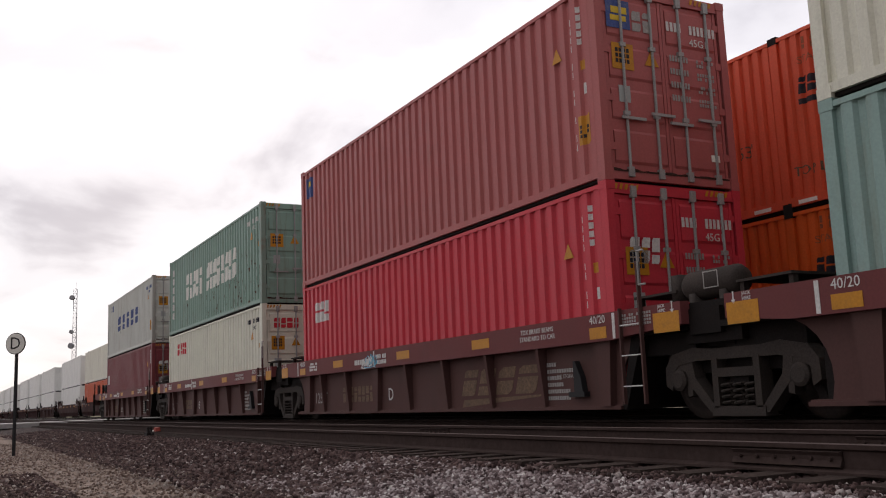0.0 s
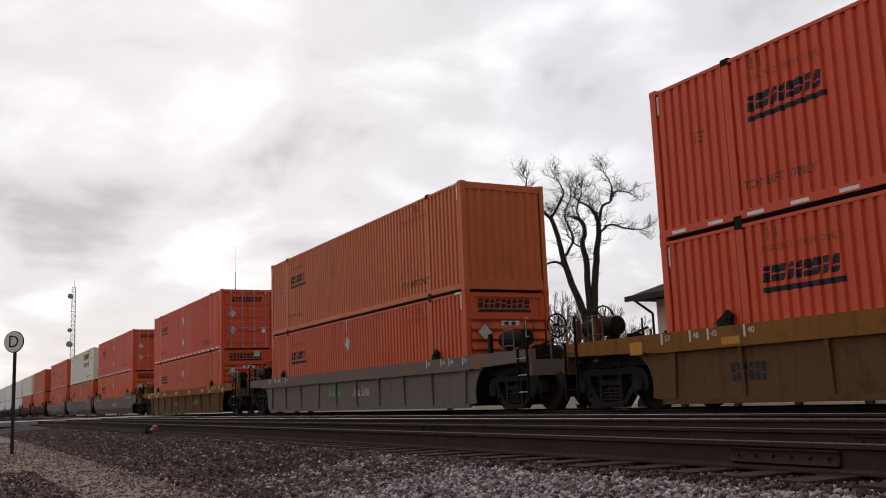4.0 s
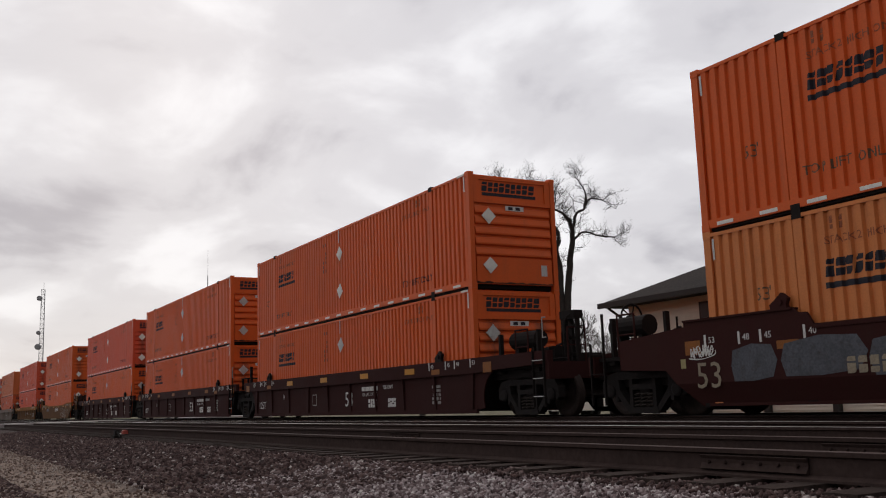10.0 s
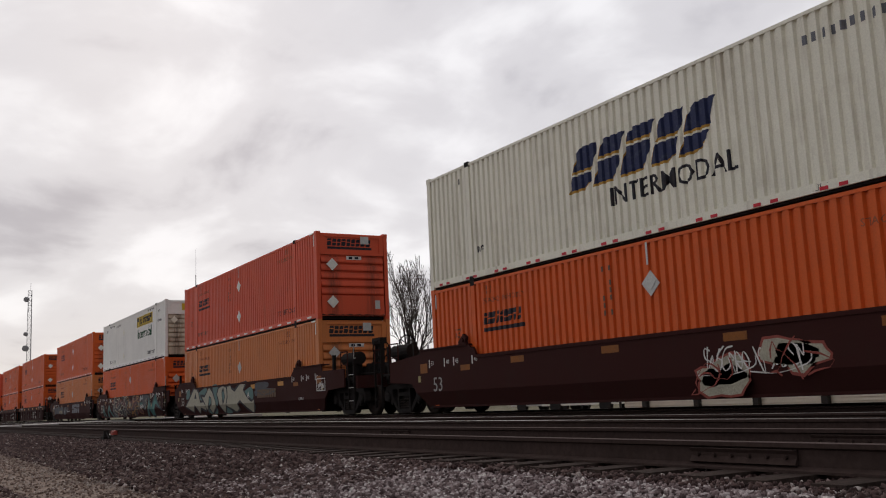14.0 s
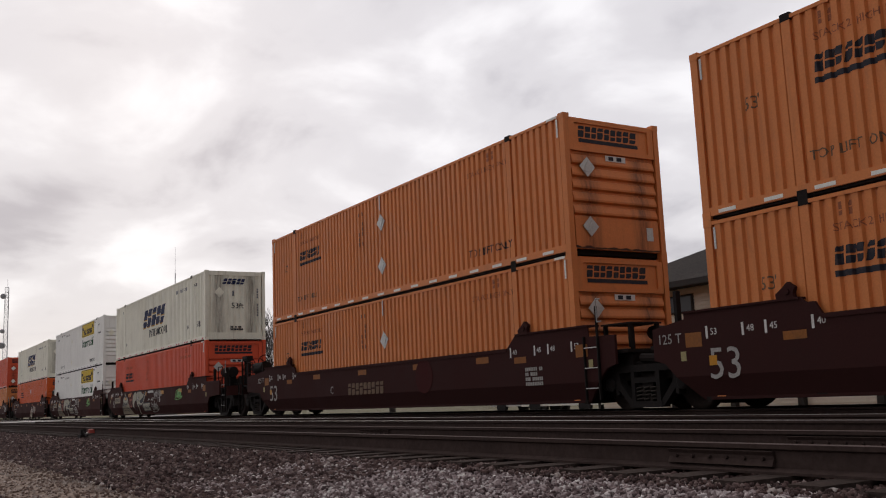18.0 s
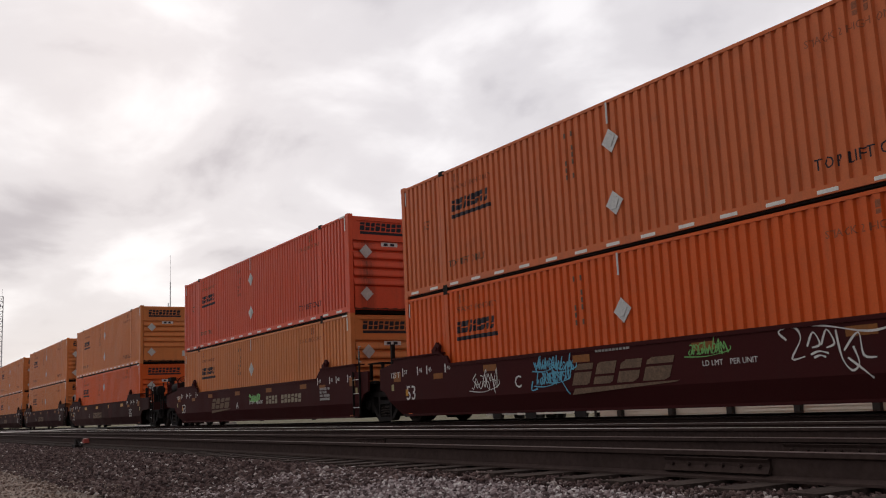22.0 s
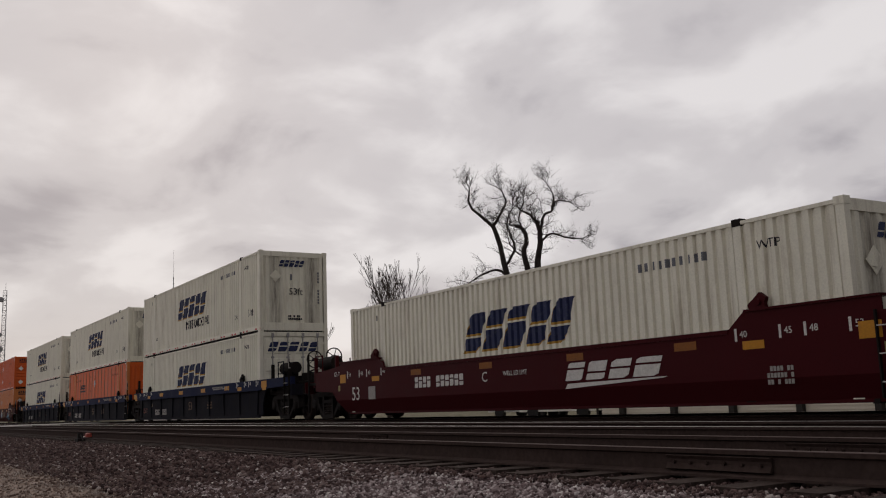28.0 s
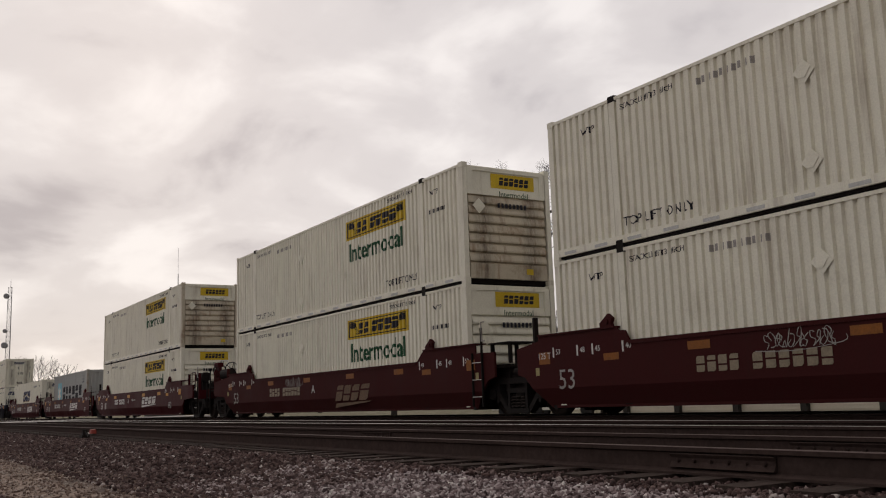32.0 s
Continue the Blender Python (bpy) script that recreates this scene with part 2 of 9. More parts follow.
P = dict(
    orange=paint("orange_paint", (0.64, 0.105, 0.017), 0.25, 0.15),
    deep=paint("deep_orange_paint", (0.57, 0.095, 0.028), 0.25, 0.2),
    red=paint("red_orange_paint", (0.64, 0.090, 0.038), 0.22, 0.12),
    tan=paint("faded_orange_paint", (0.60, 0.195, 0.058), 0.3, 0.2),
    brownish=paint("brown_orange_paint", (0.57, 0.140, 0.045), 0.35, 0.3),
    white=paint("off_white_paint", (0.80, 0.775, 0.655), 0.5, 0.22, dc=(0.25, 0.18, 0.11)),
    pale=paint("pale_grey_paint", (0.83, 0.82, 0.78), 0.22, 0.12, dc=(0.26, 0.22, 0.17)),
    grey=paint("grey_paint", (0.36, 0.37, 0.36), 0.3, 0.2, dc=(0.17, 0.10, 0.06)),
    cosco=paint("light_grey_paint", (0.54, 0.55, 0.50), 0.5, 0.25, dc=(0.24, 0.15, 0.09)),
    maroon=paint("maroon_paint", (0.20, 0.044, 0.050), 0.2, 0.15),
    plum=paint("dull_red_brown_paint", (0.40, 0.110, 0.105), 0.25, 0.15),
    crimson=paint("crimson_paint", (0.54, 0.042, 0.060), 0.18, 0.12, dc=(0.2, 0.06, 0.05)),
    green=paint("grey_green_paint", (0.22, 0.335, 0.275), 0.75, 0.35, dc=(0.13, 0.085, 0.055)),
    teal=paint("pale_teal_paint", (0.25, 0.36, 0.325), 0.4, 0.2, dc=(0.2, 0.15, 0.08)),
    ivory=paint("ivory_paint", (0.70, 0.685, 0.57), 0.3, 0.15, dc=(0.24, 0.19, 0.13)),
    car_brown=paint("car_brown_paint", (0.043, 0.0150, 0.0135), 0.35, 0.4, 0.7, dc=(0.036, 0.021, 0.017), spec=0.04),
    car_maroon=paint("car_maroon_paint", (0.052, 0.0062, 0.0085), 0.15, 0.15, 0.5, dc=(0.03, 0.012, 0.012), spec=0.04),
    car_rust=paint("car_red_brown_paint", (0.050, 0.0115, 0.0115), 0.3, 0.3, 0.65, dc=(0.036, 0.017, 0.015), spec=0.04),
    car_dark=paint("car_dark_paint", (0.040, 0.0150, 0.0140), 0.3, 0.35, 0.7, dc=(0.028, 0.016, 0.014), spec=0.04),
    car_yellow=paint("car_yellow_paint", (0.235, 0.105, 0.030), 0.8, 0.8, 0.75, dc=(0.085, 0.046, 0.028), spec=0.04),
    car_ochre=paint("car_ochre_paint", (0.135, 0.070, 0.034), 0.9, 0.95, 0.8, dc=(0.060, 0.034, 0.024), spec=0.04),
    car_blue=paint("car_blue_paint", (0.014, 0.019, 0.050), 0.3, 0.35, 0.65, dc=(0.03, 0.025, 0.025), spec=0.04),
    # near-black colour of everything below the blue top chords
    car_black=paint("car_sooty_paint", (0.0145, 0.0145, 0.0195), 0.4, 0.4, 0.75, dc=(0.026, 0.018, 0.013), spec=0.04),
    car_grey=paint("car_grey_brown_paint", (0.16, 0.125, 0.105), 0.4, 0.4, 0.75, dc=(0.09, 0.07, 0.05), spec=0.12),
    near_brown=paint("car_worn_brown_paint", (0.095, 0.047, 0.042), 0.35, 0.35, 0.65, dc=(0.06, 0.040, 0.032), spec=0.1),
    near_chord=paint("car_worn_red_paint", (0.155, 0.046, 0.045), 0.25, 0.25, 0.6, dc=(0.07, 0.045, 0.04), spec=0.12),
    # side frames of the far trucks: much darker than the near trucks' steel
    far_frame=surface("greasy_black_casting", (0.020, 0.017, 0.016), 0.85, 0.0, 0.25, 0.4, (0.045, 0.03, 0.024), 50, 3, spec=0.1),
    frame=surface("grimy_cast_steel", (0.050, 0.040, 0.035), 0.8, 0.1, 0.25, 0.4, (0.075, 0.05, 0.035), 50, 3, spec=0.15),
    strip=paint("bare_grey_strip", (0.30, 0.22, 0.16), 0.4, 0.3),
    lemon=surface("pale_yellow_sticker", (0.33, 0.28, 0.13), 0.6, 0, 0.12, 0.35, (0.15, 0.11, 0.08), 40, 5, 0),
    grime=surface("exhaust_grime", (0.050, 0.024, 0.018), 0.9, 0, 0.3, 0.6, (0.16, 0.05, 0.03), 9, 5, 0),
    soot=surface("soot", (0.085, 0.06, 0.045), 0.9, 0, 0.3, 0.7, (0.33, 0.26, 0.18), 9, 5, 0),
    flake=surface("rust_runs", (0.115, 0.075, 0.048), 0.9, 0, 0.3, 0.5, (0.14, 0.08, 0.05), 20, 6, 0),
    green_worn=paint("rusting_green_paint", (0.20, 0.27, 0.22), 0.9, 0.95, dc=(0.19, 0.085, 0.04)),
    grey_worn=paint("rusting_grey_paint", (0.36, 0.35, 0.31), 0.9, 0.95, dc=(0.20, 0.09, 0.045)),
    white_worn=paint("rusting_white_paint", (0.55, 0.49, 0.38), 0.95, 1.0, dc=(0.20, 0.095, 0.045), runs=2.6),
    rusty=paint("rusted_post_paint", (0.20, 0.115, 0.07), 0.6, 0.6, dc=(0.10, 0.05, 0.03)),
    iron=surface("grimy_cast_iron", (0.016, 0.0125, 0.0115), 0.8, 0.1, 0.25, 0.3, (0.03, 0.02, 0.016), 50, 3, spec=0.12),
    steel=surface("dull_galvanised_steel", (0.34, 0.335, 0.325), 0.6, 0.2, 0.15, 0.3),
    black=surface("black_paint", (0.018, 0.017, 0.018), 0.6, 0, 0.2, 0.2),
    ink=surface("dark_lettering", (0.020, 0.020, 0.028), 0.6, 0, 0.15, 0.25, (0.25, 0.12, 0.07), 40, 4, 0),
    navy=surface("navy_lettering", (0.022, 0.030, 0.085), 0.6, 0, 0.15, 0.2, (0.3, 0.3, 0.3), 40, 4, 0),
    gold=surface("gold_lettering", (0.48, 0.27, 0.05), 0.6, 0, 0.15, 0.2, (0.2, 0.15, 0.1), 40, 4, 0),
    faded=surface("faded_lettering", (0.15, 0.095, 0.060), 0.7, 0, 0.25, 0.6, (0.07, 0.04, 0.035), 30, 5, 0),
    chalk=surface("white_lettering", (0.62, 0.60, 0.57), 0.6, 0, 0.12, 0.35, (0.15, 0.11, 0.1), 40, 5, 0),
    dull=surface("dull_white_lettering", (0.33, 0.31, 0.29), 0.6, 0, 0.15, 0.4, (0.1, 0.07, 0.06), 40, 5, 0),
    leaf=surface("green_lettering", (0.012, 0.075, 0.032), 0.6, 0, 0.12, 0.2, (0.3, 0.3, 0.25), 40, 5, 0),
    yellow=surface("yellow_panel", (0.62, 0.43, 0.03), 0.5, 0, 0.1, 0.2, (0.2, 0.16, 0.08), 40, 4, 0),
    amber=surface("amber_reflector", (0.50, 0.215, 0.016), 0.45, 0, 0.1, 0.35, (0.12, 0.08, 0.05), 40, 4, 0),
    sky=surface("pale_blue_panel", (0.22, 0.52, 0.62), 0.55, 0, 0.08, 0.2, (0.3, 0.3, 0.3), 40, 4, 0),
    scarlet=surface("scarlet_lettering", (0.55, 0.03, 0.045), 0.55, 0, 0.1, 0.15, (0.3, 0.2, 0.2), 40, 4, 0),
    blue=surface("blue_lettering", (0.055, 0.085, 0.24), 0.6, 0, 0.15, 0.3, (0.35, 0.35, 0.32), 40, 5, 0),
    placard=surface("grey_placard", (0.50, 0.50, 0.48), 0.5, 0.3, 0.12, 0.3, (0.15, 0.13, 0.12), 40, 5, 0),
    bright=surface("white_placard", (0.75, 0.74, 0.68), 0.5, 0, 0.08, 0.15, (0.25, 0.2, 0.15), 40, 5, 0),
    dim=surface("dulled_amber_reflector", (0.24, 0.085, 0.018), 0.6, 0, 0.15, 0.5, (0.07, 0.045, 0.035), 40, 5, 0),
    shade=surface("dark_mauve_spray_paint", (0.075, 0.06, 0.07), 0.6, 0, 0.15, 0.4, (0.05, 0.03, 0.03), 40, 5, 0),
    sand=surface("sand_spray_paint", (0.27, 0.22, 0.155), 0.6, 0, 0.15, 0.4, (0.07, 0.045, 0.04), 40, 5, 0),
    sea=surface("sea_green_spray_paint", (0.036, 0.125, 0.118), 0.6, 0, 0.15, 0.3, (0.09, 0.26, 0.23), 8, 3, 0),
    buff=surface("grey_blue_buffed_paint", (0.085, 0.088, 0.100), 0.7, 0, 0.25, 0.8, (0.045, 0.022, 0.019), 25, 4, 0),
    faint=surface("faint_lettering", (0.30, 0.10, 0.05), 0.7, 0, 0.25, 0.6, (0.12, 0.05, 0.03), 30, 5, 0),
    aqua=surface("aqua_spray_paint", (0.085, 0.165, 0.16), 0.6, 0, 0.15, 0.2, (0.08, 0.05, 0.04), 40, 5, 0),
    lime=surface("lime_spray_paint", (0.16, 0.40, 0.12), 0.6, 0, 0.15, 0.2, (0.08, 0.05, 0.04), 40, 5, 0),
    cyan=surface("sky_blue_spray_paint", (0.11, 0.36, 0.50), 0.6, 0, 0.15, 0.2, (0.08, 0.05, 0.04), 40, 5, 0),
    cream=surface("cream_spray_paint", (0.36, 0.335, 0.26), 0.6, 0, 0.18, 0.45, (0.10, 0.08, 0.065), 40, 5, 0),
    gilt=surface("ochre_spray_paint", (0.34, 0.17, 0.04), 0.6, 0, 0.15, 0.25, (0.08, 0.05, 0.04), 40, 5, 0),
    wash=surface("mauve_spray_paint", (0.16, 0.10, 0.12), 0.6, 0, 0.15, 0.25, (0.08, 0.05, 0.04), 40, 5, 0),
    slate=surface("slate_spray_paint", (0.15, 0.155, 0.175), 0.6, 0, 0.15, 0.25, (0.08, 0.05, 0.04), 40, 5, 0),
    wine=surface("dark_plum_spray_paint", (0.085, 0.022, 0.025), 0.6, 0, 0.15, 0.4, (0.04, 0.015, 0.02), 20, 4, 0),
    mint=surface("pale_teal_spray_paint", (0.075, 0.21, 0.19), 0.6, 0, 0.15, 0.35, (0.04, 0.12, 0.115), 10, 3, 0),
    rosy=surface("rust_red_spray_paint", (0.26, 0.06, 0.045), 0.6, 0, 0.15, 0.25, (0.08, 0.05, 0.04), 40, 5, 0),
)

# ---------------------------------------------------------------- mesh helpers
class Shape:
    """Vertices and faces of one part."""

    def __init__(self):
        self.v, self.f = [], []

    def face(self, *pts):
        k = len(self.v)
        self.v += pts
        self.f.append(tuple(range(k, k + len(pts))))
        return self

    def box(self, x0, x1, y0, y1, z0, z1):
        k = len(self.v)
        self.v += [(x, y, z) for z in (z0, z1) for y in (y0, y1) for x in (x0, x1)]
        self.f += [tuple(k + i for i in q) for q in ((0, 2, 3, 1), (4, 5, 7, 6), (0, 1, 5, 4), (2, 6, 7, 3), (0, 4, 6, 2), (1, 3, 7, 5))]
        return self

    def prism(self, poly, a, b, axis="y"):
        """A polygon pushed from a to b along an axis; poly holds the two other coordinates in order."""
        k, n = len(self.v), len(poly)
        put = {"y": lambda p, d: (p[0], d, p[1]), "x": lambda p, d: (d, p[0], p[1]), "z": lambda p, d: (p[0], p[1], d)}[axis]
        self.v += [put(p, a) for p in poly] + [put(p, b) for p in poly]
        self.f += [tuple(range(k, k + n)), tuple(range(k + 2 * n - 1, k + n - 1, -1))]
        self.f += [(k + i, k + n + i, k + n + (i + 1) % n, k + (i + 1) % n) for i in range(n)]
        return self

    def tube(self, a, b, r, r2=None, n=8, caps=True):
        a, b = Vector(a), Vector(b)
        r2 = r if r2 is None else r2
        d = (b - a).normalized()
        u = d.cross(Vector((0, 0, 1)) if abs(d.z) < 0.9 else Vector((1, 0, 0))).normalized()
        w = d.cross(u)
        k = len(self.v)
        for p, q in ((a, r), (b, r2)):
            self.v += [tuple(p + q * (math.cos(2 * math.pi * i / n) * u + math.sin(2 * math.pi * i / n) * w)) for i in range(n)]
        self.f += [(k + i, k + (i + 1) % n, k + n + (i + 1) % n, k + n + i) for i in range(n)]
        if caps:
            self.f += [tuple(range(k + n - 1, k - 1, -1)), tuple(range(k + n, k + 2 * n))]
        return self

    def lathe(self, rings, n=24, axis="y"):
        """rings: (radius, place along the axis)."""
        k = len(self.v)
        for r, d in rings:
            for i in range(n):
                c, s = r * math.cos(2 * math.pi * i / n), r * math.sin(2 * math.pi * i / n)
                self.v.append({"y": (c, d, s), "z": (c, s, d), "x": (d, c, s)}[axis])
        for j in range(len(rings) - 1):
            self.f += [(k + j * n + i, k + j * n + (i + 1) % n, k + (j + 1) * n + (i + 1) % n, k + (j + 1) * n + i) for i in range(n)]
        self.f += [tuple(range(k + n - 1, k - 1, -1)), tuple(range(k + (len(rings) - 1) * n, k + len(rings) * n))]
        return self

    def mesh(self, name, mat, smooth=False):
        me = bpy.data.meshes.new(name)
        me.from_pydata(self.v, [], self.f)
        bm = bmesh.new()
        bm.from_mesh(me)
        bmesh.ops.recalc_face_normals(bm, faces=bm.faces)
        bm.to_mesh(me)
        bm.free()
        me.materials.append(mat)
        if smooth:
            me.shade_smooth()
        return me


def part(name, data, parent, label="", at=None):
    """Links a mesh as one object under a thing or a part."""
    ob = new(name, data)
    ob.parent = parent
    if at is not None:
        ob.matrix_basis = at if isinstance(at, Matrix) else Matrix.Translation(at)
    if label:
        tagged(ob, label)
    return ob


STORE = {}


def kept(key, make):
    if key not in STORE:
        STORE[key] = make()
    return STORE[key]


def lettering(text, size, mat, slant=0.0, wide=1.0, tick=False, bold=0.0):
    """Flat letters in the x-z plane, facing -y, centred on the origin."""
    def make():
        cu = bpy.data.curves.new("lettering", "FONT")
        cu.body, cu.size, cu.align_x, cu.align_y, cu.shear, cu.extrude = text, size, "CENTER", "CENTER", slant, 0.0015
        cu.resolution_u, cu.offset = 2, bold
        ob = bpy.data.objects.new("lettering", cu)
        me = bpy.data.meshes.new_from_object(ob)
        bpy.data.objects.remove(ob)
        me.transform(Matrix.Rotation(radians(90), 4, "X") @ Matrix.Diagonal((wide, 1, 1, 1)))
        if tick:
            bm = bmesh.new()
            bm.from_mesh(me)
            bmesh.ops.create_cube(bm, size=1, matrix=Matrix.Translation((-0.15, 0, 0)) @ Matrix.Diagonal((0.045, 0.003, size * 1.35, 1)))
            bm.to_mesh(me)
            bm.free()
        me.materials.clear()
        me.materials.append(mat)
        return me
    return kept(("text", text, size, mat.name, slant, wide, tick, bold), make)


def plate(w, h, mat, name="marking"):
    return kept(("plate", w, h, mat.name, name), lambda: Shape().box(-w / 2, w / 2, -0.002, 0.002, -h / 2, h / 2).mesh(name, mat))


def slab(s, x0, x1, h, slant, rnd):
    """A plain block with two clipped corners, parted by a thin level gap."""
    w, t = x1 - x0, h / 2
    a, c = rnd.choice((0.34, 0.42, 0.5, 0.6)), rnd.uniform(0.12, 0.24)
    for poly in ([(0, 0), (1 - c, 0), (1, c * 0.7), (1, a), (0, a)], [(0, a + 0.11), (1, a + 0.11), (1, 1), (c, 1), (0, 1 - c * 0.7)]):
        s.prism([(x0 + u * w + slant * (v - 0.5) * h, v * h - t) for u, v in poly], -0.002, 0.002)


def bars(n, w, h, mat, slant=0.0, gap=0.18, rows=1, seed=0):
    """A row of plain upright blocks that stands for a word."""
    def make():
        s, rnd, step = Shape(), random.Random(seed + n), w / n
        for r in range(rows):
            z0, z1 = h * r / rows - h / 2, h * (r + (0.72 if rows > 1 else 1)) / rows - h / 2
            for i in range(n):
                if rows > 1 and rnd.random() < 0.14:
                    continue
                x0, x1 = -w / 2 + i * step, -w / 2 + (i + 1 - gap) * step
                if rows == 1 and h > 0.15:
                    slab(s, x0, x1, h, slant, rnd)
                else:
                    s.prism([(x0 + slant * z0, z0), (x1 + slant * z0, z0), (x1 + slant * z1, z1), (x0 + slant * z1, z1)], -0.002, 0.002)
        return s.mesh("marking", mat)
    return kept(("bars", n, round(w, 3), round(h, 3), mat.name, slant, gap, rows, seed), make)


def blocks(n, w, h, mat, slant=0.0, seed=0, thick=0.27, space=0.80):
    """A brand's name as plain notched blocks of uneven width."""
    def make():
        s, rnd = Shape(), random.Random(seed * 7 + n)
        sizes = [rnd.uniform(0.85, 1.15) for _ in range(n)]
        unit, x = w / sum(sizes), -w / 2
        for k in sizes:
            slab(s, x, x + unit * k * space, h, slant, rnd)
            x += unit * k
        return s.mesh("marking", mat)
    return kept(("blocks", n, round(w, 3), round(h, 3), mat.name, slant, seed, space), make)


def diamond(size, mat):
    return kept(("diamond", size, mat.name), lambda: Shape().prism([(0, -size), (size * 0.9, -size * 0.1), (size, 0), (0, size), (-size, 0), (-size * 0.85, -size * 0.12)], -0.006, 0.0)
                .prism([(-size * 0.5, -size * 0.42), (size * 0.1, -size * 0.5), (size * 0.62, size * 0.2), (size * 0.05, size * 0.62)], -0.016, -0.006).mesh("placard", mat))


FACE_END = Matrix.Rotation(radians(90), 4, "Z")

# ---------------------------------------------------------------- containers
H_BOX = 2.896
SIDES = {}


def folds(side):
    """Where a folded side bends: (x, depth) pairs along it."""
    spans, pitch, y_in, flat, _ = side
    out = []
    for x0, x1 in spans:
        n = max(1, round((x1 - x0) / pitch))
        p = (x1 - x0) / n
        fi, sl = p * (0.46 - flat), p * 0.13
        out.append((x0 - 1e-4, 0.004))
        for i in range(n):
            a = x0 + i * p
            out += [(a, y_in), (a + fi, y_in), (a + fi + sl, 0.010), (a + p - sl, 0.010)]
        out += [(x1, y_in), (x1 + 1e-4, 0.004)]
    return out


def hugged(data, x, side):
    """Paint that lies on the folds of a container's side."""
    def make():
        me = data.copy()
        bm = bmesh.new()
        bm.from_mesh(me)
        lo, hi = min(v.co.x for v in bm.verts), max(v.co.x for v in bm.verts)
        bends = folds(side)
        for bx, _ in bends:
            if lo < bx - x < hi:
                bmesh.ops.bisect_plane(bm, geom=bm.verts[:] + bm.edges[:] + bm.faces[:], plane_co=(bx - x, 0, 0), plane_no=(1, 0, 0), dist=1e-6)
        xs, ys = [b[0] for b in bends], [b[1] for b in bends]
        for v in bm.verts:
            v.co.y += float(np.interp(v.co.x + x, xs, ys))
        bm.to_mesh(me)
        bm.free()
        return me
    return kept(("hug", data.name, round(x, 3), side), make)


def corrugated(x0, x1, z0, z1, y_out, y_in, pitch, flat, mat, name="side_panel", sign=1):
    """A folded sheet: outer flats, sloped flanks and inner flats along x, with a back so that it has thickness."""
    s = Shape()
    n = max(1, round((x1 - x0) / pitch))
    p = (x1 - x0) / n
    prof = []
    for i in range(n):
        a = x0 + i * p
        fi, sl = p * (0.46 - flat), p * 0.13
        prof += [(a, y_in), (a + fi, y_in), (a + fi + sl, y_out), (a + p - sl, y_out)]
    prof.append((x1, y_in))
    k = len(s.v)
    for x, y in prof:
        s.v += [(x, y, z0), (x, y, z1)]
    s.f += [(k + 2 * i, k + 2 * i + 2, k + 2 * i + 3, k + 2 * i + 1) for i in range(len(prof) - 1)]
    back = y_in + (y_in - y_out) * 0.5
    s.face((x0, back, z0), (x1, back, z0), (x1, back, z1), (x0, back, z1))
    return s.mesh(name, mat)


